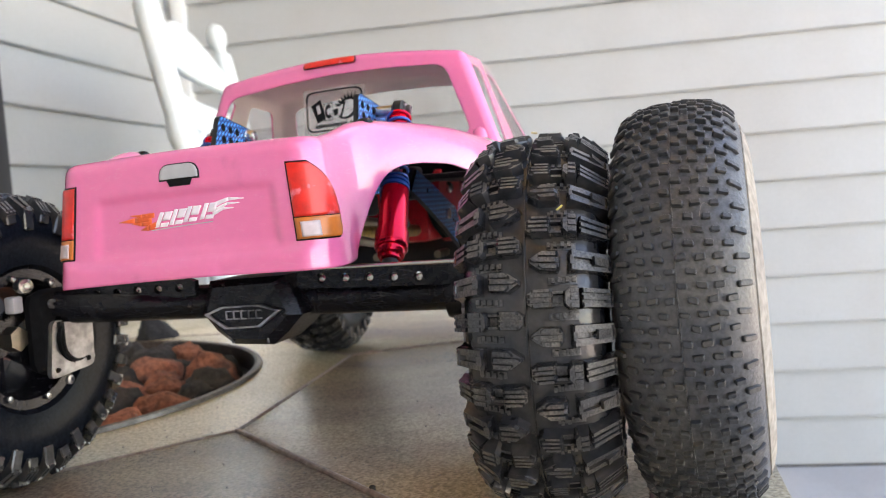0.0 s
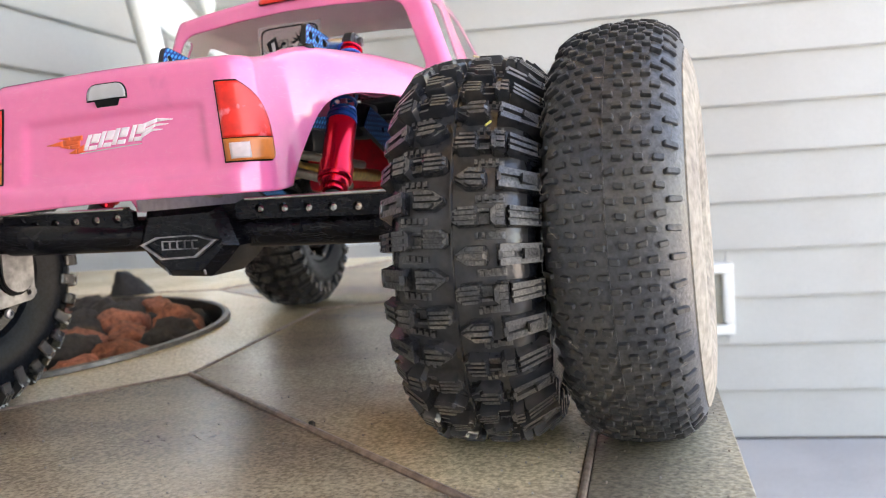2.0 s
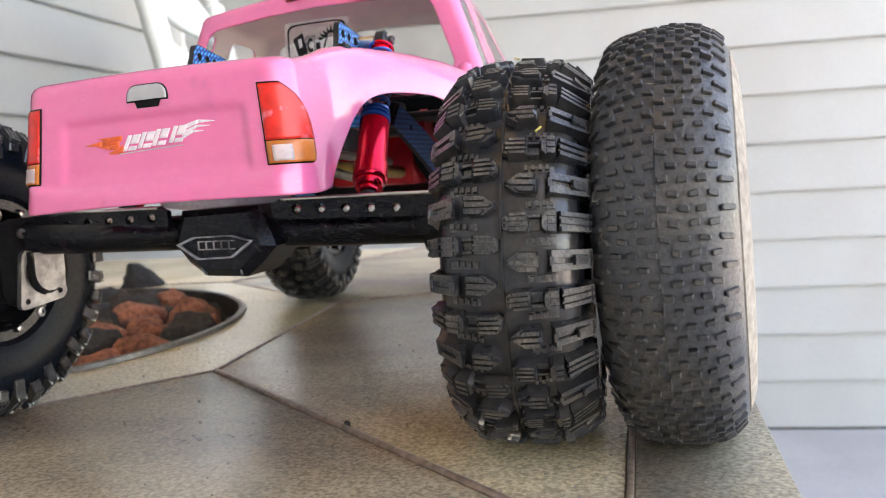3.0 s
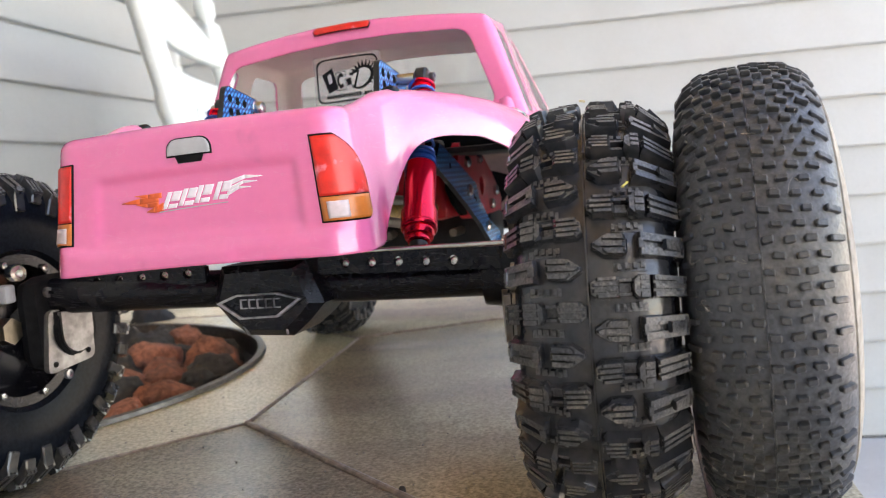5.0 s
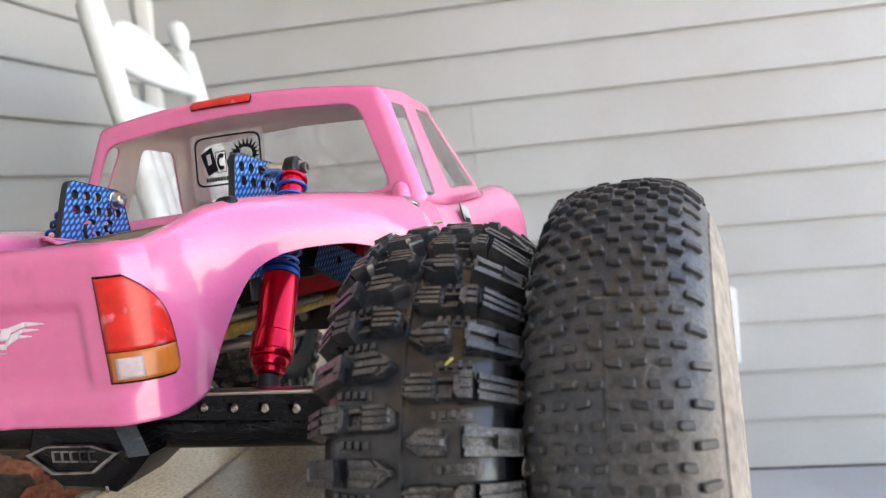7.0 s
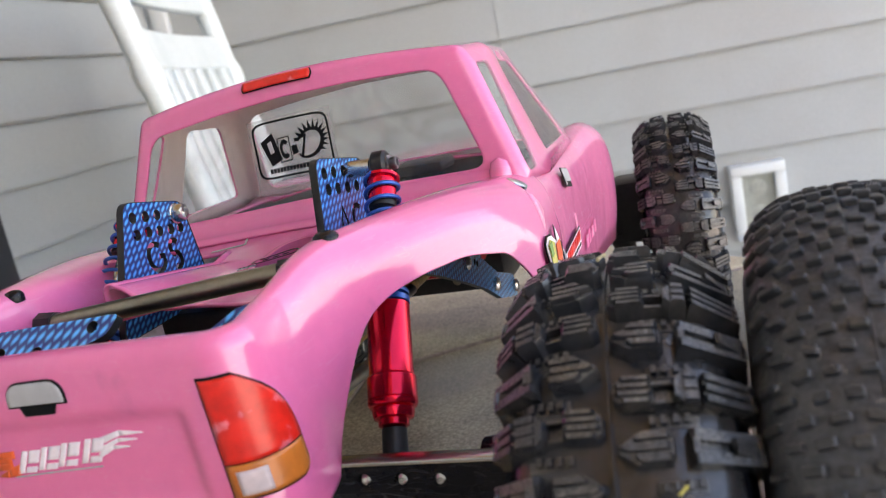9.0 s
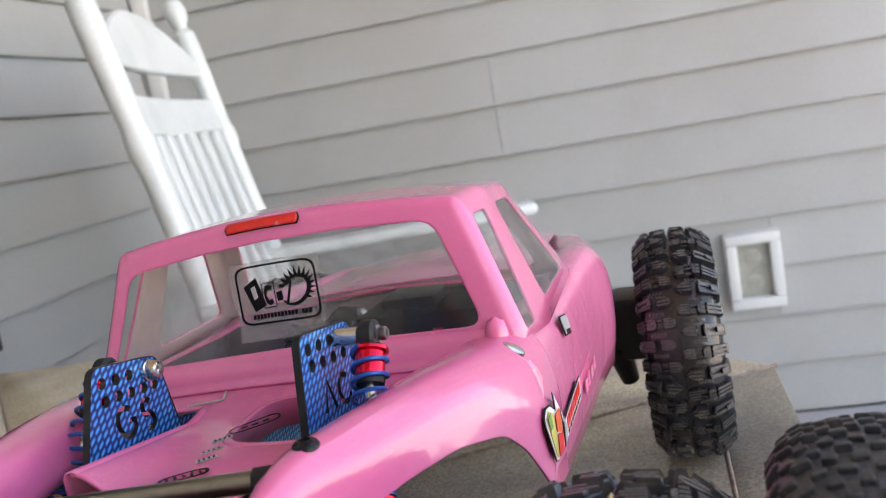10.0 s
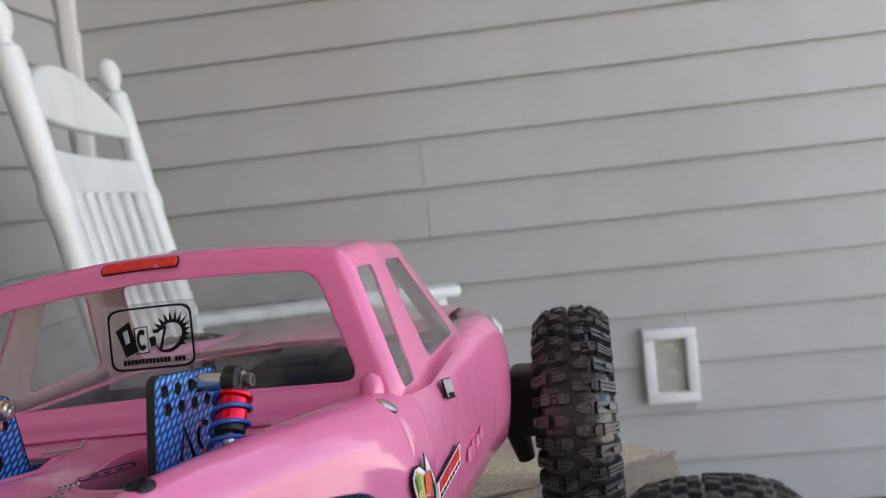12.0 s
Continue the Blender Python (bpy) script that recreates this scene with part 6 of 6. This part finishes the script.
for s in (-1, 1):
    bm = bmesh.new()
    x0, x1 = 0.0225, 0.0925 if s > 0 else 0.0850
    count, start = (5, 0.0101) if s > 0 else (6, 0.0075)
    outline = [(x0, 0.0805), (x1, 0.0795), (x1, 0.0868), (x0 + 0.004, 0.0882), (x0, 0.0865)]
    holes = [(x0 + start + 0.0098 * k, 0.0842 - 0.0003 * k, 0.0019) for k in range(count)]
    m = Matrix(((s, 0, 0, 0), (0, 0, 1, 0.0), (0, 1, 0, 0.0005 * s), (0, 0, 0, 1)))
    plate(bm, outline, 0.0030, m, holes)
    lp = part("link_plate", bm, BLACK, axle, "black link plate with a row of round holes", smooth=0)
    bm = bmesh.new()
    box(bm, min(s * (x0 + 0.004), s * x1), max(s * (x0 + 0.004), s * x1), -0.0002, 0.0045, 0.0874 + 0.0005 * s, 0.0886 + 0.0005 * s, 0.0003)
    part("top_edge", bm, STEEL, lp, "bare metal top edge")
    for k in range(count):
        bm = bmesh.new()
        x = s * holes[k][0]
        lathe(bm, [(0.0018, 0.0), (0.0018, 0.0070), (0.0010, 0.0074), (0.0010, 0.0060), (0.0, 0.0060)], axis_m((x, 0.0080, holes[k][1]), (0, -1, 0)), 12)
        part("link_bolt", bm, STEEL, lp)
bm = bmesh.new()
rod(bm, (0.0800, 0.0125, 0.0765), (0.1060, 0.0140, 0.0760), 0.0105, 0.0130, 24)
part("axle_stub", bm, BLACK, axle)
# portal boxes at both ends of the axle, with silver brackets
for s, at in ((-1, Vector((-0.0955, 0.0060, 0.0680))), (1, Vector((0.1010, 0.0000, 0.0690)))):
    bm = bmesh.new()
    box(bm, at.x - 0.006, at.x + 0.006, at.y - 0.0155, at.y + 0.0165, at.z - 0.0185, at.z + 0.0180, 0.006)
    rod(bm, (at.x, at.y, at.z - 0.004), (at.x - s * 0.010, at.y, at.z - 0.004), 0.0110, segs=24)
    kn = part("portal_box", bm, MATTE, truck, "black portal gear box")
    face = basis((at.x - s * 0.0070, at.y - 0.0030, at.z - 0.0080), (-s, -0.25, 0), (0, 0, 1))
    bm = bmesh.new()
    outline = [(p.x, p.y) for p in loop_rounded([Vector(q) for q in ((-0.0115, -0.0115), (0.0100, -0.0085), (0.0100, 0.0120), (-0.0085, 0.0130))], 0.003, 4, 32)]
    plate(bm, outline, 0.0030, face, [(-0.008, -0.008, 0.0012), (0.007, -0.0055, 0.0012)])
    br = part("bracket", bm, GUNMETAL, kn, "scuffed silver bracket")
    bm = bmesh.new()
    cap = [(-0.0050, 0.0118)] + [(0.0018 + 0.0068 * math.cos(radians(a)), 0.0030 + 0.0076 * math.sin(radians(a))) for a in range(180, 361, 20)] + [(0.0086, 0.0118)]
    plate(bm, cap, 0.0026, face @ Matrix.Translation((0, 0, 0.0029)))
    part("cap", bm, GUNMETAL, br, "raised rounded cap")
    # Black plate drawn as the shadow beside the raised cap
    bm = bmesh.new()
    plate(bm, [(-0.0066, 0.0122)] + [(0.0016 + 0.0082 * math.cos(radians(a)), 0.0028 + 0.0088 * math.sin(radians(a))) for a in range(180, 361, 20)] + [(0.0094, 0.0122)], 0.0006, face @ Matrix.Translation((0, 0, 0.0028)))
    part("cap_shadow", bm, INK, br, "black plate for the shadow round the cap")
    for dz, dy in ((0.012, -0.010), (-0.0215, -0.004), (-0.014, 0.010)):
        bm = bmesh.new()
        lathe(bm, [(0.0020, 0.0), (0.0020, 0.0014), (0.0010, 0.0016), (0.0010, 0.0006), (0.0, 0.0006)], axis_m((at.x - s * 0.0062, at.y + dy, at.z + dz), (-s, 0, 0)), 12)
        part("screw", bm, WORN, kn)
    bm = bmesh.new()
    box(bm, at.x + s * 0.0045 - 0.0025, at.x + s * 0.0045 + 0.0025, at.y - 0.0215, at.y - 0.0160, at.z + 0.0095, at.z + 0.0165, 0.001)
    part("lug", bm, SILVER, kn, "pale metal lug")
    bm = bmesh.new()
    lathe(bm, [(0.0036, 0.0), (0.0036, 0.0030), (0.0030, 0.0040), (0.0014, 0.0042), (0.0014, 0.0020), (0.0, 0.0020)], axis_m((at.x + s * 0.0045, at.y - 0.0135, at.z + 0.0203), (-s, -0.4, 0)), 18)
    part("bolt", bm, STEEL, kn, "bright steel bolt")
    bm = bmesh.new()
    rod(bm, (at.x + s * 0.0020, at.y - 0.0200, at.z - 0.0010), (at.x + s * 0.0080, at.y - 0.0200, at.z - 0.0010), 0.0052, segs=6)
    part("hex_band", bm, TITANIUM, kn, "worn brass hex band")

# front axle, simple housing and knuckles
bm = bmesh.new()
rod(bm, (-0.085, 0.316, 0.077), (0.085, 0.316, 0.077), 0.0070, segs=24)
box(bm, -0.020, 0.020, 0.300, 0.332, 0.062, 0.088, 0.005)
fa = part("front_axle", bm, BLACK, truck, "black front axle housing")
for s in (-1, 1):
    bm = bmesh.new()
    box(bm, min(s * 0.085, s * 0.108), max(s * 0.085, s * 0.108), 0.300, 0.330, 0.060, 0.096, 0.004)
    rod(bm, (s * 0.087, 0.306, 0.068), (s * 0.091, 0.312, 0.046), 0.0075, 0.0050, 14)
    box(bm, s * 0.084 - 0.003, s * 0.084 + 0.003, 0.288, 0.304, 0.084, 0.100, 0.002)
    rod(bm, (s * 0.084, 0.292, 0.098), (s * 0.084, 0.292, 0.104), 0.0042, segs=14)
    part("knuckle", bm, PLASTIC, fa, "black steering knuckle")

# chassis: carbon rails, gear box, motor, links, added gap block
for s in (-1, 1):
    bm = bmesh.new()
    outline = [(0.158, 0.104), (0.168, 0.096), (0.185, 0.0885), (0.270, 0.0880), (0.300, 0.090), (0.330, 0.096), (0.330, 0.108), (0.270, 0.112), (0.185, 0.113), (0.158, 0.114)]
    m = Matrix(((0, 0, 1, s * 0.0285), (1, 0, 0, 0), (0, 1, 0, 0), (0, 0, 0, 1)))
    plate(bm, outline, 0.0025, m, [(0.20 + 0.03 * k, 0.100, 0.004) for k in range(3)])
    part("chassis_rail", bm, MATTE, truck, "black chassis rail", smooth=0)
    bm = bmesh.new()
    rod(bm, (s * 0.038, 0.012, 0.0990), (s * 0.0345, 0.085, 0.0905), 0.0020, segs=16)
    part("lower_link", bm, TITANIUM, truck, "bronze suspension link")
    bm = bmesh.new()
    rod(bm, (s * 0.033, 0.022, 0.1058), (s * 0.031, 0.112, 0.1005), 0.0020, segs=16)
    part("upper_link", bm, TITANIUM, truck, "bronze suspension link")
    bm = bmesh.new()
    rod(bm, (s * 0.020, 0.200, 0.078), (s * 0.030, 0.302, 0.080), 0.0024, segs=16)
    part("front_link", bm, TITANIUM, truck, "bronze suspension link")
    bm = bmesh.new()
    outline = [(0.075, 0.1165), (0.085, 0.1260), (0.110, 0.1190), (0.138, 0.1100), (0.150, 0.1065), (0.155, 0.0985), (0.175, 0.0865), (0.200, 0.0785), (0.206, 0.0720), (0.203, 0.0665), (0.175, 0.0745), (0.155, 0.0850), (0.128, 0.0965), (0.100, 0.1075)]
    m = Matrix(((0, 0, 1, s * 0.0450), (1, 0, 0, 0), (0, 1, 0, 0), (0, 0, 0, 1)))
    plate(bm, outline, 0.0024, m, [(0.100, 0.1160, 0.0014), (0.144, 0.1000, 0.0014), (0.147, 0.0985, 0.0014)])
    br = part("rail_brace", bm, [CARBON, PLASTIC], truck, "blue carbon diagonal brace", smooth=0)
    for y, z in ((0.131, 0.1035), (0.168, 0.0830), (0.200, 0.0725)):
        bm = bmesh.new()
        lathe(bm, [(0.0030, 0.0), (0.0030, 0.0014), (0.0018, 0.0022), (0.0, 0.0022)], axis_m((s * 0.0450 + (0.0024 if s > 0 else 0), y, z), (s, 0, 0)), 12)
        part("bolt", bm, STEEL, br)
bm = bmesh.new()
box(bm, -0.026, 0.026, 0.168, 0.235, 0.0875, 0.118, 0.004)
rod(bm, (0.0255, 0.205, 0.104), (0.034, 0.205, 0.104), 0.0185, segs=32)
gb = part("gear_box", bm, RED_DULL, truck, "red anodised gear box")
bm = bmesh.new()
plate(bm, [(p.x, p.y) for p in loop_rounded([Vector(q) for q in ((0.150, 0.112), (0.156, 0.128), (0.176, 0.131), (0.205, 0.126), (0.238, 0.110), (0.262, 0.094), (0.254, 0.082), (0.224, 0.083))], 0.006, 4, 64)], 0.0040, Matrix(((0, 0, 1, 0.0340), (1, 0, 0, 0), (0, 1, 0, 0), (0, 0, 0, 1))), [(0.205, 0.104, 0.006)])
part("gear_plate", bm, RED_DULL, gb, "red gear box side plate", smooth=0)
for y, z in ((0.170, 0.1180), (0.226, 0.0925), (0.200, 0.1200), (0.240, 0.1000)):
    bm = bmesh.new()
    lathe(bm, [(0.0032, 0.0), (0.0032, 0.0016), (0.0022, 0.0026), (0.0012, 0.0026), (0.0012, 0.0012), (0.0, 0.0012)], axis_m((0.0380, y, z), (1, 0, 0)), 16)
    part("screw", bm, STEEL, gb)
for k in range(5):
    a = k * 1.2566
    bm = bmesh.new()
    lathe(bm, [(0.0018, 0.0), (0.0018, 0.0014), (0.0009, 0.0016), (0.0009, 0.0006), (0.0, 0.0006)], axis_m((0.0338, 0.205 + 0.0145 * math.cos(a), 0.104 + 0.0145 * math.sin(a)), (1, 0, 0)), 12)
    part("screw", bm, STEEL, gb)
bm = bmesh.new()
box(bm, -0.040, 0.030, 0.058, 0.078, 0.106, 0.1165, 0.002)
box(bm, 0.034, 0.046, 0.078, 0.100, 0.1120, 0.1280, 0.002)
part("servo", bm, PLASTIC, truck, "black servo under the bed")
bm = bmesh.new()
rod(bm, (-0.010, 0.236, 0.100), (-0.010, 0.280, 0.100), 0.016, segs=28)
part("motor", bm, PLASTIC, truck, "black electric motor")
# Black block added to keep the bright background out of the gap
bm = bmesh.new()
box(bm, -0.055, 0.040, 0.215, 0.252, 0.0675, 0.0870, 0.002)
part("gap_filler", bm, PLASTIC, truck, "black block added to fill the gap under the gear box")
bm = bmesh.new()
rod(bm, (0.026, 0.022, 0.1000), (0.020, 0.160, 0.0950), 0.0034, segs=16)
rod(bm, (0.026, 0.022, 0.1000), (0.024, 0.052, 0.0990), 0.0050, 0.0042, 16)
part("drive_shaft", bm, GOLD, truck, "brass drive shaft")
# Slab and black sheet added so the lower cab looks dark from behind
bm = bmesh.new()
box(bm, -0.012, 0.076, 0.120, 0.206, 0.1215, 0.1250, 0.0015)
box(bm, 0.010, 0.034, 0.168, 0.190, 0.1345, 0.1400, 0.002)
tray = part("dark_cab_slab", bm, PLASTIC, truck, "dark slab added inside the cab")

bm = bmesh.new()
box(bm, 0.000, 0.074, 0.160, 0.204, 0.1252, 0.1354, 0.003)
part("black_cab_sheet", bm, MATTE, tray, "black sheet added to darken the lower cab")


# line sticker on the bed floor, its writing as bars
def deck(x, y, up):
    return lean((x, y, floor_z(x, y) + up))


def deck_poly(pts, mat, parent, name, up=0.0005, label=""):
    bm = bmesh.new()
    bm.faces.new([bm.verts.new(deck(x, y, up)) for x, y in pts])
    return solid(part(name, bm, mat, parent, label, smooth=0), 0.0002, 0.0)


def deck_ring(cx, cy, a, b, turn, w, name, parent, label=""):
    bm = bmesh.new()
    rows = []
    for k in (1.0, 1.0 - w):
        row = []
        for t in np.linspace(0, 2 * math.pi, 33)[:-1]:
            p = Vector((a * k * math.copysign(abs(math.cos(t)) ** 0.7, math.cos(t)), b * (k - (0.3 * w if k < 1 else 0)) * math.copysign(abs(math.sin(t)) ** 0.7, math.sin(t))))
            p.rotate(Matrix.Rotation(radians(turn), 2))
            row.append(deck(cx + p.x, cy + p.y, 0.0006))
        rows.append(row)
    grid(bm, rows, close=True)
    return solid(part(name, bm, INK, parent, label, smooth=0), 0.0002, 0.0)


def deck_bar(cx, cy, w, h, turn, parent, mat=INK, up=0.0006):
    q = [Vector(p) for p in ((-w, -h), (w, -h), (w, h), (-w, h))]
    for p in q:
        p.rotate(Matrix.Rotation(radians(turn), 2))
    return deck_poly([(cx + p.x, cy + p.y) for p in q], mat, parent, "text_bar", up)


ds = deck_ring(0.0050, 0.0660, 0.0082, 0.0030, 44, 0.08, "bed_sticker", truck, "worn black line stickers on the bed floor")
for k in range(3):
    d = (k - 1) * 0.0034
    deck_bar(0.0050 + d * 0.72, 0.0660 + d * 0.69, 0.0010, 0.0004, 44, ds)
for cx, cy, w, h in ((-0.0002, 0.0556, 0.0030, 0.0009), (0.0010, 0.0476, 0.0032, 0.0004), (0.0030, 0.0418, 0.0030, 0.0008)):
    deck_bar(cx, cy, w, h, 38, ds, SILVER)
    for k in range(4):
        deck_bar(cx + (k - 1.5) * w * 0.36, cy + (k - 1.5) * w * 0.28, w * 0.10, h * 0.7, 38, ds, INK, 0.0009)
deck_ring(0.0020, 0.0318, 0.0068, 0.0022, 32, 0.14, "worn_ring", ds)
for k in range(5):
    d = (k - 2) * 0.0022
    deck_bar(0.0020 + d * 0.85, 0.0318 + d * 0.53, 0.0004, 0.0007 + 0.0003 * (k % 2), 32 + 12 * (k % 3), ds)

for a, b in (((-0.0300, 0.0835), (-0.0170, 0.0850)), ((-0.0170, 0.0850), (-0.0225, 0.0985))):
    d = (Vector(b) - Vector(a)).normalized() * 0.0004
    deck_poly([(a[0] - d.y, a[1] + d.x), (b[0] - d.y, b[1] + d.x), (b[0] + d.y, b[1] - d.x), (a[0] + d.y, a[1] - d.x)], SLOT, ds, "crack_line", 0.0006)

# ---- the loose wheel ----
loose = thing("loose_wheel", "dusty black pin-tread tyre on a tan rim beside the truck", "wheel", pose(0.2207, -0.1010, 0.0692, 0, -1.9, -9.0))
carcass_bm, pins_bm = pin_tyre()
loose_tyre = part("tyre", carcass_bm, DUSTY, loose, "dusty black tyre with small pin tread", smooth=30)
tagged(part("pin_tread", pins_bm, PIN, loose_tyre, smooth=30), kind="stuff")
bm = bmesh.new()
lathe(bm, [(0.0320, 0.0147), (0.0362, 0.0208), (0.0400, 0.0219), (0.0440, 0.0227), (0.0480, 0.0225), (0.0520, 0.0221), (0.0560, 0.0211), (0.0590, 0.0200), (0.0590, 0.0194), (0.0560, 0.0205), (0.0520, 0.0215), (0.0440, 0.0221), (0.0362, 0.0202), (0.0320, 0.0141)], TO_X, 80, closed=True)
part("dusty_sidewall", bm, DUST_RIM, loose, "tan dust caked on the side wall", smooth=60)
bm = bmesh.new()
r = 0.0325
lathe(bm, [(r, -0.020), (r + 0.001, -0.018), (r - 0.003, -0.010), (r - 0.003, 0.012), (r, 0.018), (r + 0.001, 0.020), (r - 0.002, 0.020), (r - 0.006, 0.010), (0.012, 0.006), (0.0, 0.006), (0.0, 0.001), (0.012, 0.001), (r - 0.005, 0.0), (r - 0.004, -0.018)], TO_X, 56, closed=False)
part("rim", bm, DUST_RIM, loose, "tan dusty rim")

# lint on the dusty tyre
bm = bmesh.new()
rg = random.Random(21)
for k in range(26):
    a0, x0 = rg.uniform(-2.6, -0.4), rg.uniform(-0.018, 0.018)
    da, dx = rg.uniform(-0.05, 0.05), rg.uniform(-0.0035, 0.0035)
    c1, c2 = rg.uniform(-0.0025, 0.0025), rg.uniform(-0.03, 0.03)
    rows = []
    for t in np.linspace(0, 1, 9):
        bow = math.sin(math.pi * t)
        x, a, rr = x0 + dx * t + c1 * bow, a0 + da * t + c2 * bow, 0.0698 - 4 * (x0 + dx * t) ** 2 + 0.0010 * bow
        p = Vector((x, rr * math.sin(a), rr * math.cos(a)))
        rows.append([p + Vector((0.00005 * math.cos(q), 0, 0.00005 * math.sin(q))) for q in (0, 2.1, 4.2)])
    grid(bm, rows, close=True)
tagged(part("lint", bm, LINT, loose_tyre, "fine pale lint hairs", smooth=60), kind="stuff")

# grit on the table
bm = bmesh.new()
for k in range(340):
    x, y = (rg.uniform(-0.10, 0.235), rg.uniform(-0.235, 0.10)) if k < 220 else (rg.uniform(0.17, 0.25), rg.uniform(-0.20, -0.08))
    if x - 0.19 > (y + 0.24) * 0.05 + 0.05:
        continue
    r = rg.uniform(0.00018, 0.00050)
    bmesh.ops.create_icosphere(bm, subdivisions=1, radius=r, matrix=Matrix.Translation((x, y, r * 0.7)))
tagged(finish("table_grit", bm, LINT, None, 0), "fine pale grit scattered on the table", "grit", kind="stuff")

# bits of straw caught in the tread
for name, x, ang, ln, mt, lab in (("straw", -0.0016, 0.0, 0.0040, STRAW, "short bit of dry straw caught in the tyre tread"), ("grass_bit", 0.0095, -52.6, 0.0014, YELLOW, "tiny yellow-green grass bit on the tyre tread")):
    bm = bmesh.new()
    a = radians(ang)
    rows = []
    for t in np.linspace(-0.5, 0.5, 7):
        q = a + (t * ln + 0.0) / 0.066
        c = Vector((x + 0.0006 * math.sin(3 * t), 0.0668 * math.sin(q), 0.0668 * math.cos(q)))
        rows.append([c + Vector((0.0004 * math.cos(e), 0, 0)) + c.normalized() * 0.0004 * math.sin(e) for e in np.linspace(0, 2 * math.pi, 9)[:-1]])
    vs = grid(bm, rows, close=True)
    bm.faces.new(vs[0]), bm.faces.new(vs[-1][::-1])
    ob = finish(name, bm, mt, None, 60)
    ob.matrix_world = pose(0.1706, -0.1010, 0.0656, 0, 0, -2.5)
    tagged(ob, lab, "straw" if name == "straw" else "grass")

# small dry scrap on the table joint
bm = bmesh.new()
bmesh.ops.create_icosphere(bm, subdivisions=2, radius=0.0013)
for v in bm.verts:
    v.co *= 1 + 0.5 * noise.noise(v.co * 900)
ob = finish("leaf_crumb", bm, LAVA_DARK, None, 0)
ob.matrix_world = pose(0.0965, -0.0930, 0.0012)
tagged(ob, "tiny dry brown crumb on the table joint", "crumb")

# ---- siding courses ----
z0 = -0.5105
for k in range(25):
    z = z0 + k * COURSE
    if z + COURSE > 1.949:
        break
    a, b = LEFT_X + 0.037, 2.05
    split = {6: -0.013, 7: -0.013, 2: 0.484, 3: 0.484}.get(k)
    spans = [(a, b)] if split is None else [(a, split - 0.0004), (split + 0.0004, b)]
    for n, (p, q) in enumerate(spans):
        plank(wall_back, pose(p, WALL_Y - 0.0008 * n, z), q - p)
    c, d = -1.15, WALL_Y - 0.016
    plank(wall_left, Matrix.Translation((LEFT_X, c, z + 0.021)) @ Matrix.Rotation(radians(90), 4, "Z"), d - c)
